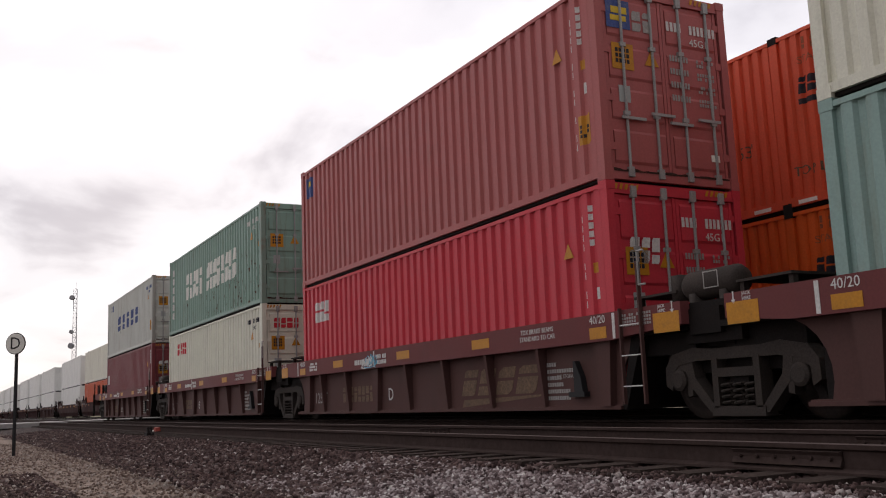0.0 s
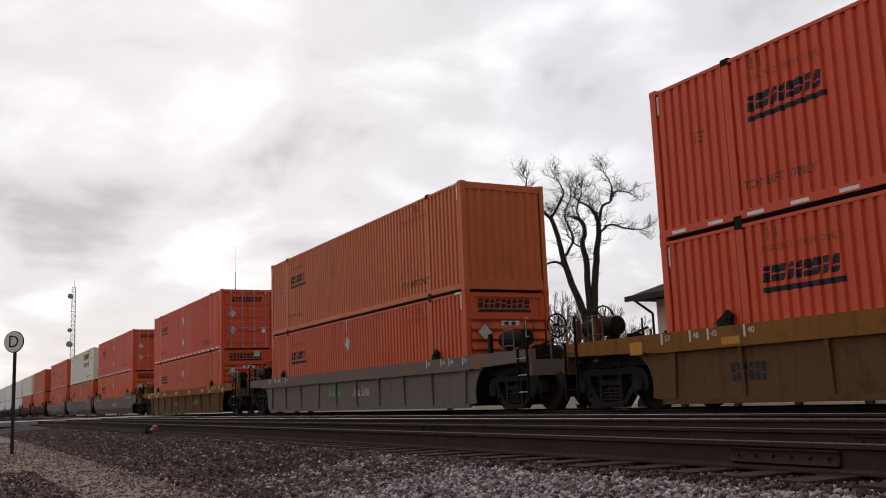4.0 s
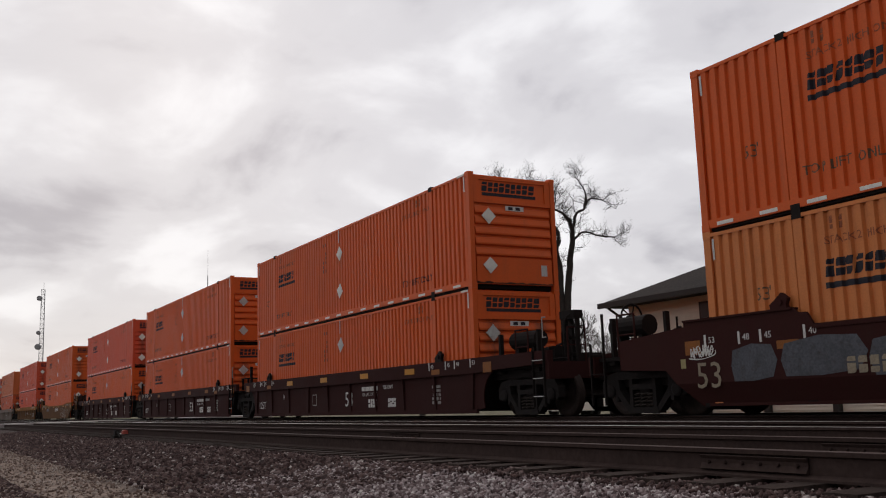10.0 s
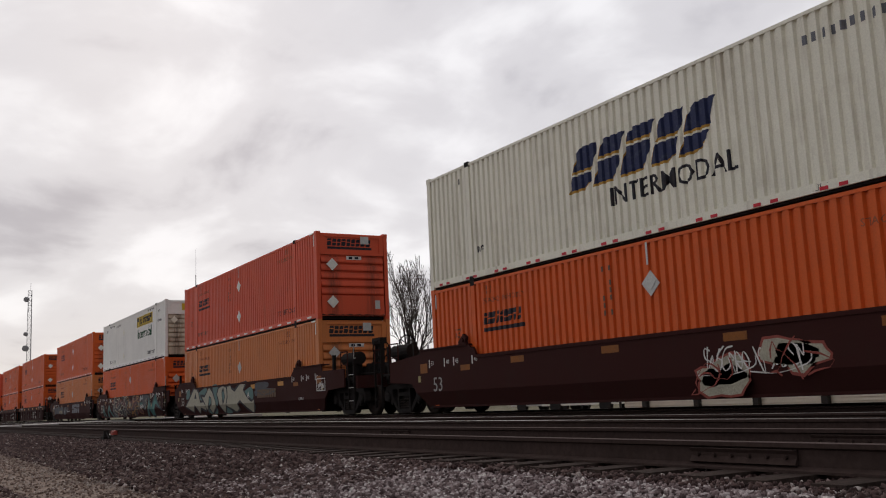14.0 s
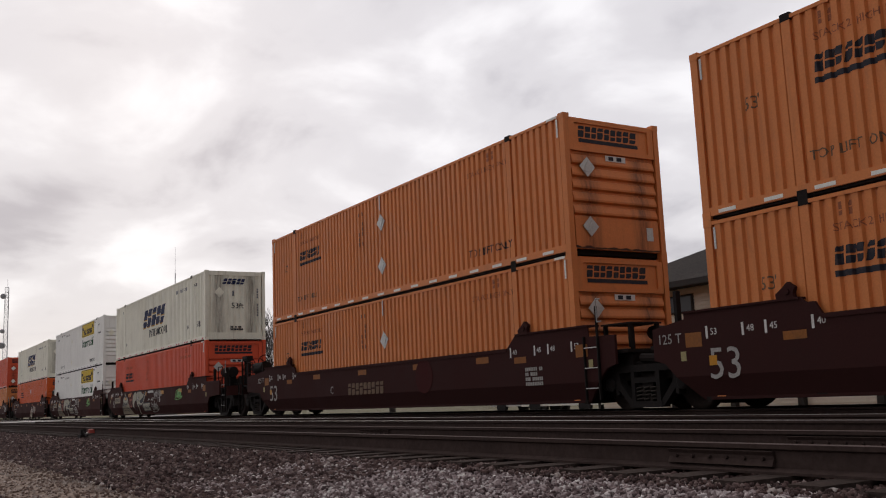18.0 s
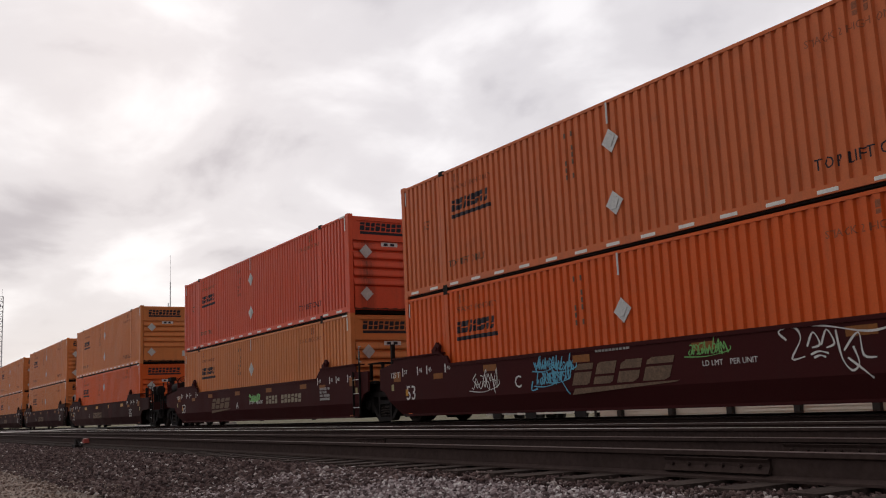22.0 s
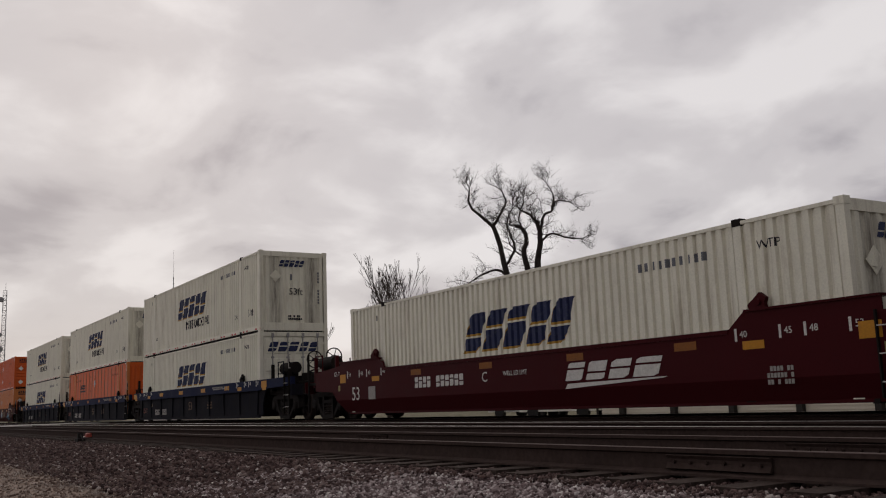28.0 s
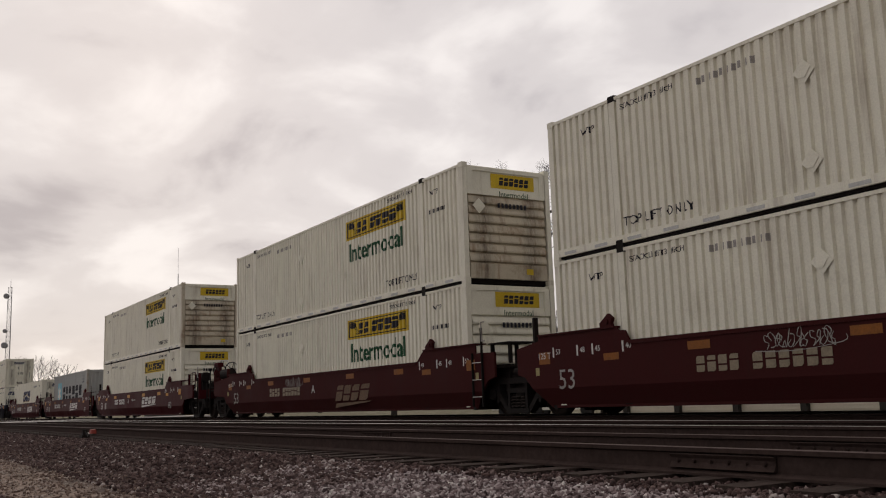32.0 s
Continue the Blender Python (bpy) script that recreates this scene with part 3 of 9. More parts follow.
def container(at, long, wide, paint_key, brand, end, name="shipping_container", label="", group="", diamonds=None, rail="dash", detail=2, seed=0,
              post_key=None, no_word=False, lead=False, tall_panel=False, stained=False):
    """A box with folded sides, corner posts, rails, castings and an end with ribs or doors; its near side faces -y, its shown end +x."""
    m = P[paint_key]
    pk = P[post_key] if post_key else m
    rnd = random.Random(seed)
    big = long > 13
    c = tagged(new(name), label, "shipping container", group)
    c.matrix_basis = Matrix.Translation(at)
    key = (long, wide, m.name)
    h, zb, zt = H_BOX, (0.19 if big else 0.15), H_BOX - 0.08
    pitch = (0.195 if brand == "jb" else 0.215) if big else 0.29
    SIDES[c.name] = (((0.15, 1.90), (2.06, 14.09), (14.25, long - 0.15)) if big else ((0.13, long - 0.13),), pitch, 0.058 if big else 0.054, 0.24 if big else 0.16, brand)

    def st(kind, make):
        return kept((kind, *key), make)
    flatside = brand == "flat"
    if flatside:
        part("side_panel", kept(("flat", *key), lambda: Shape().box(0.15, long - 0.15, 0.03, 0.05, zb, zt).mesh("side_panel", m)), c)
        thin = kept(("thin", pk.name), lambda: Shape().box(-0.014, 0.014, 0.012, 0.03, zb, zt).mesh("side_post", P["strip"]))
        seam = kept(("seam", m.name), lambda: Shape().box(-0.025, 0.025, 0.016, 0.03, zb, zt).mesh("side_post", P["tan"]))
        slot = kept(("slot", pk.name), lambda: Shape().box(-0.09, 0.09, -0.001, 0.03, zb, zt).mesh("side_post", pk))
        for i in range(19):
            x = 0.32 + (long - 0.64) * i / 18
            if abs(x - 1.98) > 0.3 and abs(x - 14.17) > 0.3:
                part("side_post", seam if i % 3 == 1 and (x < 3 or x > 13) else thin, c, "bare grey side post", at=(x, 0, 0))
        for x in (1.98, 14.17):
            for d in (-0.2, 0.2):
                part("side_post", slot, c, at=(x + d, 0, 0))
    elif big:
        for a, b in ((0.15, 1.90), (2.06, 14.09), (14.25, long - 0.15)):
            part("side_panel", st(("near", a, pitch), lambda: corrugated(a, b, zb, zt, 0.010, 0.058, pitch, 0.24, m)), c)
    else:
        part("side_panel", st("near", lambda: corrugated(0.13, long - 0.13, zb, zt, 0.010, 0.054, pitch, 0.16, m)), c)
    part("side_panel", st("far", lambda: corrugated(0.13, long - 0.13, zb, zt, wide - 0.012, wide - 0.048, pitch, 0.27, m)), c)
    part("roof_panel", st("roof", lambda: Shape().box(0.1, long - 0.1, 0.05, wide - 0.05, h - 0.065, h - 0.035).mesh("roof_panel", m)), c)
    for y0, y1 in ((0.0, 0.07), (wide - 0.07, wide)):
        part("top_rail", st(("tr", y0), lambda: Shape().box(0.12, long - 0.12, y0, y1, h - 0.09, h - 0.03).mesh("top_rail", m)), c)
        if y0 > 0:
            part("floor", st("floor", lambda: Shape().box(0.13, long - 0.13, 0.05, wide - 0.003, 0.0, 0.12).mesh("floor", P["iron"])), c)
            continue
        part("bottom_rail", st(("br", y0), lambda: Shape().box(0.12, long - 0.12, y0 + 0.003, y1, 0.045, zb).mesh("bottom_rail", m)), c)
    post = kept(("post", pk.name), lambda: Shape().prism([(0, 0), (0.15, 0), (0.15, 0.05), (0.12, 0.11), (0, 0.13)], 0.11, h - 0.11, "z").mesh("corner_post", pk))
    cast_mat = pk
    cast = kept(("cast", cast_mat.name), lambda: casting(cast_mat))
    for x, y, sx, sy in ((0, 0, 1, 1), (long, 0, -1, 1), (0, wide, 1, -1), (long, wide, -1, -1)):
        if x == 0 and y > 0:
            continue
        part("corner_post", post, c, at=Matrix.Translation((x, y, 0)) @ Matrix.Diagonal((sx, sy, 1, 1)))
        for z, sz in ((0, 1), (h, -1)) if y == 0 or x > 0 else ():
            part("corner_casting", cast, c, at=Matrix.Translation((x, y, z)) @ Matrix.Diagonal((sx, sy, sz, 1)))
    if big:
        lift = kept(("lift", m.name), lambda: Shape().box(-0.08, 0.08, 0.004, 0.07, 0.11, h - 0.1).mesh("lift_post", m))
        pad = kept("pad", lambda: Shape().box(-0.09, 0.09, -0.003, 0.14, -0.01, 0.11).mesh("lift_casting", P["iron"]))
        for x in (1.98, 14.17):
            part("lift_post", lift, c, at=(x, 0, 0))
            part("lift_casting", pad, c, "dark steel lifting casting", at=(x, 0, h - 0.1))
            part("lift_casting", pad, c, "dark steel lifting casting", at=(x, 0, 0.0))
    # left end, plain
    part("end_panel", st("left", lambda: Shape().box(0.02, 0.06, 0.12, wide - 0.12, 0.12, h - 0.1).mesh("end_panel", m)), c)
    E = long
    if end == "ribs":
        jb = brand == "jb"
        me_ = sooted(m, wide) if brand == "sch" and seed % 3 else P["white_worn"] if stained else m
        ke = ("end", seed % 3 > 0, stained)
        part("end_panel", st(("rib_end", ke), lambda: Shape().box(E - 0.11, E - 0.075, 0.14, wide - 0.14, 0.10, h - 0.08).mesh("end_panel", me_)), c)
        part("end_beam", st(("beam_b", ke), lambda: Shape().box(E - 0.08, E - 0.02, 0.17, wide - 0.17, 0.10, 0.76 if not jb else 0.46).mesh("end_beam", me_)), c)
        part("end_frame", st("beam_t", lambda: Shape().box(E - 0.08, E - 0.012, 0.14, wide - 0.14, h - 0.17, h - 0.08).box(E - 0.08, E - 0.012, 0.14, wide - 0.14, h - 0.76, h - 0.66)
                            .box(E - 0.08, E - 0.012, 0.14, 0.30, h - 0.66, h - 0.17).box(E - 0.08, E - 0.012, wide - 0.30, wide - 0.14, h - 0.66, h - 0.17)
                            .box(E - 0.08, E - 0.045, 0.30, wide - 0.30, h - 0.66, h - 0.17).mesh("end_frame", m)), c)
        # pressed louvres, undercut at the foot
        rib = st(("rib", ke), lambda: Shape().prism([(0, -0.095), (0.062, -0.062), (0.066, -0.02), (0.03, 0.11), (0, 0.125)], 0.17, wide - 0.17).mesh("end_rib", me_))
        n = 5 if not jb else 7
        for i in range(n if not lead else 0):
            part("end_rib", rib, c, at=(E - 0.077, 0, (0.89 if not jb else 0.58) + i * (0.262 if not jb else 0.235)))
    elif end == "upright":
        s_ = st("up_end", lambda: upright_end(E, wide, sooted(m, wide) if brand == "swift" else m))
        part("end_panel", s_, c)
        part("end_beam", st("beam_b2", lambda: Shape().box(E - 0.08, E - 0.015, 0.14, wide - 0.14, 0.02, 0.30).mesh("end_beam", m)), c)
        part("end_beam", st("beam_t2", lambda: Shape().box(E - 0.08, E - 0.015, 0.14, wide - 0.14, h - 0.20, h - 0.02).mesh("end_beam", m)), c)
    else:
        doors(c, E, wide, m, st)
    # bottom rail tape
    if big and rail == "dash":
        tagged(part("reflective_tape", kept("tape", lambda: dashes([(0.35 + i * 0.93, 0.36) for i in range(17)], 0.1, P["bright"], 0.03)), c, "white reflective tape"), kind="stuff")
    elif big and brand == "jb":
        tagged(part("reflective_tape", kept("tape_g", lambda: dashes([(0.35 + i * 0.93, 0.36) for i in range(17)], 0.1, P["placard"], 0.03)), c, "grey reflective tape"), kind="stuff")
    elif big and rail == "redwhite":
        tagged(part("reflective_tape", kept("tape_r", lambda: dashes([(0.45 + i * 1.27 + d, 0.15) for i in range(13) for d in (0.0, 0.34)], 0.085, P["scarlet"], 0.028)), c, "red reflective tape"), kind="stuff")
    if not lead:
        brand_marks(c, brand, long, wide, rnd, diamonds, end, no_word, tall_panel)
    return c


def sooted(m, wide):
    colour, streak, dirt, rough, dc, spec = PAINTS[m.name]
    return paint(m.name + "_sooty_end", colour, streak, dirt, rough, dc, spec, wide)


def casting(mat):
    s = Shape().box(-0.006, 0.17, -0.006, 0.15, -0.004, 0.118)
    return s.mesh("corner_casting", mat)


def upright_end(E, wide, m):
    s = Shape()
    n = 9
    a, b = 0.14, wide - 0.14
    p = (b - a) / n
    k = 0
    prof = []
    for i in range(n):
        y = a + i * p
        prof += [(E - 0.06, y), (E - 0.06, y + p * 0.3), (E - 0.025, y + p * 0.45), (E - 0.025, y + p * 0.85)]
    prof.append((E - 0.06, b))
    for x, y in prof:
        s.v += [(x, y, 0.28), (x, y, H_BOX - 0.18)]
    s.f += [(2 * i, 2 * i + 2, 2 * i + 3, 2 * i + 1) for i in range(len(prof) - 1)]
    return s.mesh("end_panel", m)


def dashes(spots, z, mat, half=0.045):
    s = Shape()
    for x, w in spots:
        s.box(x, x + w, -0.003, 0.006, z - half, z + half)
    return s.mesh("reflective_tape", mat)


def doors(c, E, wide, m, st):
    half = (wide - 0.30) / 2
    part("door_frame", st("dframe", lambda: Shape().box(E - 0.09, E - 0.012, 0.13, wide - 0.13, H_BOX - 0.17, H_BOX - 0.02)
                          .box(E - 0.09, E - 0.012, 0.13, wide - 0.13, 0.02, 0.17).mesh("door_frame", m)), c)

    def leaf():
        s = Shape().box(E - 0.075, E - 0.045, 0, half - 0.01, 0, H_BOX - 0.36)
        edges = [0.0, 0.62, 1.22, 1.84, H_BOX - 0.36]
        for a, b in zip(edges, edges[1:]):
            s.prism([(E - 0.05, a + 0.06), (E - 0.025, a + 0.11), (E - 0.025, b - 0.11), (E - 0.05, b - 0.06)], 0.07, half - 0.08)
        s.box(E - 0.05, E - 0.03, 0, 0.05, 0, H_BOX - 0.36).box(E - 0.05, E - 0.03, half - 0.06, half - 0.01, 0, H_BOX - 0.36)
        return s.mesh("door", m)
    leaf_mesh = st("leaf", leaf)
    rod = kept("rod", lambda: Shape().tube((0, 0, 0.05), (0, 0, H_BOX - 0.1), 0.021).box(-0.03, 0.03, -0.045, 0.045, 0.02, 0.16)
               .box(-0.03, 0.03, -0.045, 0.045, H_BOX - 0.26, H_BOX - 0.10).box(-0.03, 0.02, -0.05, 0.05, 0.9, 0.96).box(-0.03, 0.02, -0.05, 0.05, 1.9, 1.96)
               .mesh("lock_rod", P["steel"]))
    lever = kept("lever", lambda: Shape().box(-0.012, 0.012, 0, 0.42, -0.02, 0.02).mesh("door_handle", P["steel"]))
    hinge = kept(("hinge", m.name), lambda: Shape().box(-0.02, 0.03, -0.03, 0.09, -0.05, 0.05).mesh("hinge", m))
    for i in range(2):
        y = 0.15 + i * half + 0.005
        d = part("door", leaf_mesh, c, at=(0, y, 0.18))
        for yy in (0.28, 0.78):
            part("lock_rod", rod, d, "galvanised lock rod", at=(E - 0.005, yy * half, -0.14))
            part("door_handle", lever, d, at=(E + 0.012, yy * half - (0.3 if i else 0.1), 0.72 + 0.1 * (yy > 0.5)))
        for z in (0.3, 1.0, 1.7, 2.3):
            part("hinge", hinge, d, at=(E - 0.045, (0.0 if i == 0 else half - 0.06), z))


def mark(c, data, x, z, label="", y=-0.001):
    side = SIDES[c.name]
    if side[4] != "flat":
        return part(data.name.split(".")[0], hugged(data, x, side), c, label, at=(x, y - 0.002, z))
    return part(data.name.split(".")[0], data, c, label, at=(x, y, z))


def emark(c, data, E, y, z, label="", off=0.0):
    return part(data.name.split(".")[0], data, c, label, at=Matrix.Translation((E + 0.004 + off, y, z)) @ FACE_END)


def brand_marks(c, brand, long, wide, rnd, diamonds, end, no_word, paint_tall=False):
    E = long
    if brand in ("sch", "flat"):
        if not no_word:
            xw = 4.6 if brand == "flat" else 3.2
            mark(c, blocks(9, 1.55, 0.27, P["ink"], 0.12, 3), xw, 1.95, "dark block lettering")
            mark(c, plate(1.6, 0.09, P["ink"]), xw, 1.69)
        mark(c, lettering("TOP LIFT ONLY", 0.25, P["ink"]), 13.3, 0.50)
        mark(c, lettering("TOP LIFT ONLY", 0.22, P["faded"]), 2.95, 0.58)
        mark(c, bars(2, 0.34, 0.2, P["faint"], gap=0.5), 2.7, 2.62)
        mark(c, bars(2, 0.34, 0.2, P["faint"], gap=0.5), 13.5, 2.62)
        mark(c, lettering("STACK 2 HIGH ONLY", 0.17, P["faint"]), 13.3, 2.36)
        mark(c, lettering("STACK 2 HIGH ONLY", 0.17, P["faint"]), 3.25, 2.36)
        mark(c, lettering("53'", 0.3, P["faded"]), 1.2, 1.15 if rnd.random() < 0.5 else 1.7)
        part("marking", bars(2, 0.42, 1.0, P["faded"], rows=7, gap=0.75, seed=5), c, at=(6.95, -0.001, 2.1))
        strip = plate(0.05, 0.38, P["bright"], "reflective_strip")
        part("reflective_strip", strip, c, at=(E - 0.22, -0.001, 2.60))
        part("reflective_strip", plate(0.34, 0.05, P["bright"], "reflective_strip"), c, at=(E - 0.38, -0.003, H_BOX - 0.05))
        part("reflective_strip", plate(0.045, 0.36, P["placard"], "reflective_strip"), c, at=(0.22, -0.001, 2.58))
        dm = P["bright"] if diamonds == "white" else P["placard"]
        if diamonds:
            part("marking", plate(0.05, 0.42, P["placard"]), c, at=(8.05, -0.001, 2.62))
            for z in ((2.06, 0.86) if diamonds != "one" else (1.75,)):
                part("placard", diamond(0.24, dm), c, "diamond hazard placard holder", at=Matrix.Translation((8.1, -0.002, z)) @ Matrix.Rotation(radians(rnd.uniform(-10, 10)), 4, "Y"))
        if end == "ribs":
            emark(c, blocks(9, 1.62, 0.24, P["ink"], 0.1, 3), E, 1.22, H_BOX - 0.34, "dark block lettering", -0.046)
            emark(c, plate(1.62, 0.08, P["ink"]), E, 1.22, H_BOX - 0.53, "", -0.046)
            emark(c, plate(0.55, 0.12, P["chalk"]), E, 1.35, H_BOX - 0.86, "", -0.02)
            emark(c, bars(2, 0.44, 0.08, P["ink"], gap=0.4), E, 1.38, H_BOX - 0.86, "", -0.015)
            part("soot_stain", kept(("smear", wide), lambda: smear_mesh(wide)), c, "dark soot along the foot of the end", at=Matrix.Translation((E - 0.006, 0, 0)) @ FACE_END)
            for z in (1.80, 0.56):
                part("placard", diamond(0.21, dm), c, "diamond hazard placard holder", at=Matrix.Translation((E + 0.006, 0.55, z)) @ FACE_END)
            emark(c, plate(0.18, 0.28, P["placard"]), E, wide - 0.42, 0.48, "", -0.018)
            if rnd.random() < 0.4:
                emark(c, plate(0.3, 0.26, P["placard"]), E, 1.75, H_BOX - 0.25, "small grey plate", 0.0)
        elif end == "doors":
            emark(c, blocks(9, 1.5, 0.24, P["ink"], 0.1, 3), E, 1.3, 2.4, "dark block lettering", -0.024)
            for z in (1.7, 0.9):
                part("placard", diamond(0.2, dm), c, at=Matrix.Translation((E - 0.018, 0.55, z)) @ FACE_END)
            emark(c, plate(0.2, 0.26, P["bright"]), E, 2.1, 0.9, "", -0.02)
    elif brand == "swift":
        if not no_word:
            w = 3.9
            mark(c, blocks(5, w, 0.84, P["gold"], 0.38, 8, 0.24), 8.0, 1.68, "slanted navy block lettering edged gold", -0.0005)
            mark(c, blocks(5, w, 0.84, P["navy"], 0.38, 8, 0.24), 8.04, 1.73, "slanted navy block lettering edged gold", -0.006)
            if no_word is not None:
                mark(c, lettering("INTERMODAL", 0.52, P["ink"], bold=0.004), 8.75, 0.93)
        mark(c, bars(10, 1.7, 0.15, P["slate"], gap=0.55), 12.7, 2.42)
        mark(c, lettering("WTP", 0.2, P["ink"]), 14.75, 2.42)
        mark(c, lettering("53ft", 0.36, P["ink"]), 15.2, 0.72)
        mark(c, lettering("LIFT", 0.14, P["ink"]), 11.9, 0.11, y=-0.004)
        mark(c, lettering("DA", 0.25, P["ink"]), 13.65, 0.69)
        mark(c, lettering("DA", 0.22, P["ink"]), 2.4, 0.7)
        mark(c, plate(0.05, 0.14, P["ink"]), 1.6, 2.5)
        if end == "upright":
            emark(c, blocks(5, 0.95, 0.24, P["navy"], 0.35, 8), E, 1.25, 2.45, "navy block lettering", -0.024)
            emark(c, lettering("53ft", 0.34, P["ink"]), E, 1.38, 1.42, "", -0.024)
            emark(c, bars(1, 0.075, 1.2, P["slate"], rows=11, seed=2), E, 2.27, 1.6, "", -0.024)
            part("placard", diamond(0.22, P["white"]), c, "white diamond placard holder", at=Matrix.Translation((E - 0.01, 0.6, 1.98)) @ FACE_END)
            emark(c, plate(0.07, 0.22, P["slate"]), E, 1.2, 1.95, "", -0.022)
            emark(c, bars(8, 0.55, 0.2, P["ink"], rows=2, seed=3), E, 1.35, 0.5, "", -0.022)
        elif end == "doors":
            emark(c, blocks(5, 1.9, 0.34, P["navy"], 0.35, 8), E, 1.3, 2.35, "navy block lettering", -0.022)
    elif brand == "jb":
        if not no_word:
            zc = 1.95
            tall = 1.5 if paint_tall else 1.0
            mark(c, plate(3.6, 0.56 * tall, P["yellow"]), 11.5, zc + 0.32 + 0.28 * (tall - 1), "yellow name panel", -0.001)
            mark(c, plate(3.44, 0.56 * tall - 0.1, P["ink"]), 11.5, zc + 0.32 + 0.28 * (tall - 1), "", -0.004)
            mark(c, plate(3.38, 0.56 * tall - 0.15, P["yellow"]), 11.5, zc + 0.32 + 0.28 * (tall - 1), "", -0.007)
            mark(c, blocks(2, 0.62, 0.31, P["ink"], 0.1, 61), 10.75, zc + 0.32, "dark block lettering", -0.010)
            mark(c, blocks(4, 1.55, 0.31, P["ink"], 0.1, 62), 12.05, zc + 0.32, "dark block lettering", -0.010)
            for x_, f_ in ((10.12, 1), (12.95, -1)):
                roll = kept(("scroll", f_), lambda: scroll_mesh(f_))
                mark(c, roll, x_, zc + 0.32 + 0.28 * (tall - 1), "", -0.010)
            mark(c, lettering("Intermodal", 0.74, P["leaf"], bold=0.012), 11.5, zc - 0.38, y=-0.002)
        mark(c, lettering("TOP LIFT ONLY", 0.25, P["ink"]), 13.0, 0.42)
        mark(c, lettering("TOP LIFT ONLY", 0.25, P["ink"]), 3.0, 0.42)
        mark(c, lettering("STACK LIMIT 3 HIGH", 0.15, P["ink"]), 2.9, 2.62)
        mark(c, lettering("STACK LIMIT 3 HIGH", 0.15, P["ink"]), 13.0, 2.68)
        mark(c, bars(10, 1.3, 0.12, P["dull"], gap=0.55), 4.8, 2.52)
        mark(c, lettering("WTP", 0.19, P["ink"]), 1.25, 2.42)
        mark(c, lettering("WTP", 0.19, P["ink"]), 14.8, 2.42)
        mark(c, bars(9, 0.9, 0.1, P["ink"], gap=0.4), 14.9, 1.95)
        for z in (2.0, 0.6):
            part("placard", diamond(0.2, P["white"]), c, "white diamond placard holder", at=Matrix.Translation((6.3, -0.004, z)))
        if end == "ribs":
            emark(c, plate(1.3, 0.36, P["yellow"]), E, 1.5, H_BOX - 0.38, "yellow name panel", -0.044)
            emark(c, blocks(6, 0.9, 0.2, P["ink"], 0.1, 63), E, 1.55, H_BOX - 0.38, "", -0.039)
            emark(c, lettering("Intermodal", 0.2, P["leaf"]), E, 1.5, H_BOX - 0.71, "", -0.012)
            emark(c, bars(8, 0.9, 0.12, P["ink"], gap=0.4), E, 1.45, 1.9)
            emark(c, plate(0.2, 0.14, P["yellow"]), E, 1.9, 0.30, "", -0.018)
            part("placard", diamond(0.19, P["white"]), c, at=Matrix.Translation((E + 0.006, 0.45, 1.85)) @ FACE_END)
    elif brand == "maersk":
        mark(c, plate(1.6, 1.6, P["sky"]), 2.38, 1.53, "pale blue square with a white star")
        star = kept("star", lambda: star_mesh(7, 0.72, 0.3, P["bright"]))
        part("star", star, c, "white seven-pointed star", at=(2.38, -0.006, 1.5))
        mark(c, blocks(6, 7.0, 1.25, P["ink"], 0.0, 12, 0.22, 0.66), 7.28, 1.38, "black block lettering")
        mark(c, bars(7, 0.7, 0.5, P["slate"], rows=3, gap=0.5, seed=6), 11.0, 2.35)
        tri(c, 11.25, 1.45)
    elif brand == "cosco":
        mark(c, blocks(5, 5.9, 0.72, P["blue"], 0, 14, 0.22, 0.6), 6.2, 1.55, "worn blue block lettering")
        mark(c, bars(4, 0.8, 0.3, P["blue"], gap=0.35), 1.5, 2.5)
        mark(c, plate(0.14, 0.14, P["ink"]), 4.0, 1.1)
        iso(c, E, wide, upright=False, ink="blue")
    elif brand == "china":
        flakes, fr = Shape(), random.Random(77)
        for _ in range(170):
            x_, z_ = 12.0 - abs(fr.gauss(0, 4.2)), fr.choice((0.3, 0.62, 0.95)) + fr.gauss(0, 0.13) + (fr.random() ** 4) * 1.4
            if 0.3 < x_ < 12.0 and z_ < 2.6:
                w_, h_ = fr.uniform(0.006, 0.022), fr.uniform(0.03, 0.17)
                flakes.prism([(x_ - w_, z_), (x_, z_ - h_), (x_ + w_ * 0.7, z_ - h_ * 0.3), (x_ + w_, z_ + 0.02), (x_, z_ + 0.03)], -0.001, 0.001)
        tagged(mark(c, kept("flakes", lambda: flakes.mesh("rust_spots", P["flake"])), 0.0, 0.0, "rust runs and flaking paint"), kind="stuff")
        mark(c, blocks(5, 2.5, 0.92, P["bright"], 0.05, 17, 0.24, 0.72), 4.1, 1.56, "white block lettering")
        mark(c, blocks(8, 3.7, 0.92, P["bright"], 0.05, 18, 0.24, 0.72), 7.75, 1.56, "white block lettering")
        mark(c, bars(1, 0.38, 2.0, P["chalk"], rows=6, gap=0.25, seed=40), 0.75, 1.6, "white upright marks")
        iso(c, E, wide, upright=False, caution=False)
    elif brand == "cai":
        mark(c, blocks(3, 0.92, 0.47, P["chalk"], 0.1, 22, 0.26), 1.27, 2.2, "white block lettering")
        emark(c, blocks(3, 0.55, 0.36, P["chalk"], 0.1, 22, 0.26), E, 0.62, 1.95, "white block lettering", -0.02)
        iso(c, E, wide)
    elif brand == "tex":
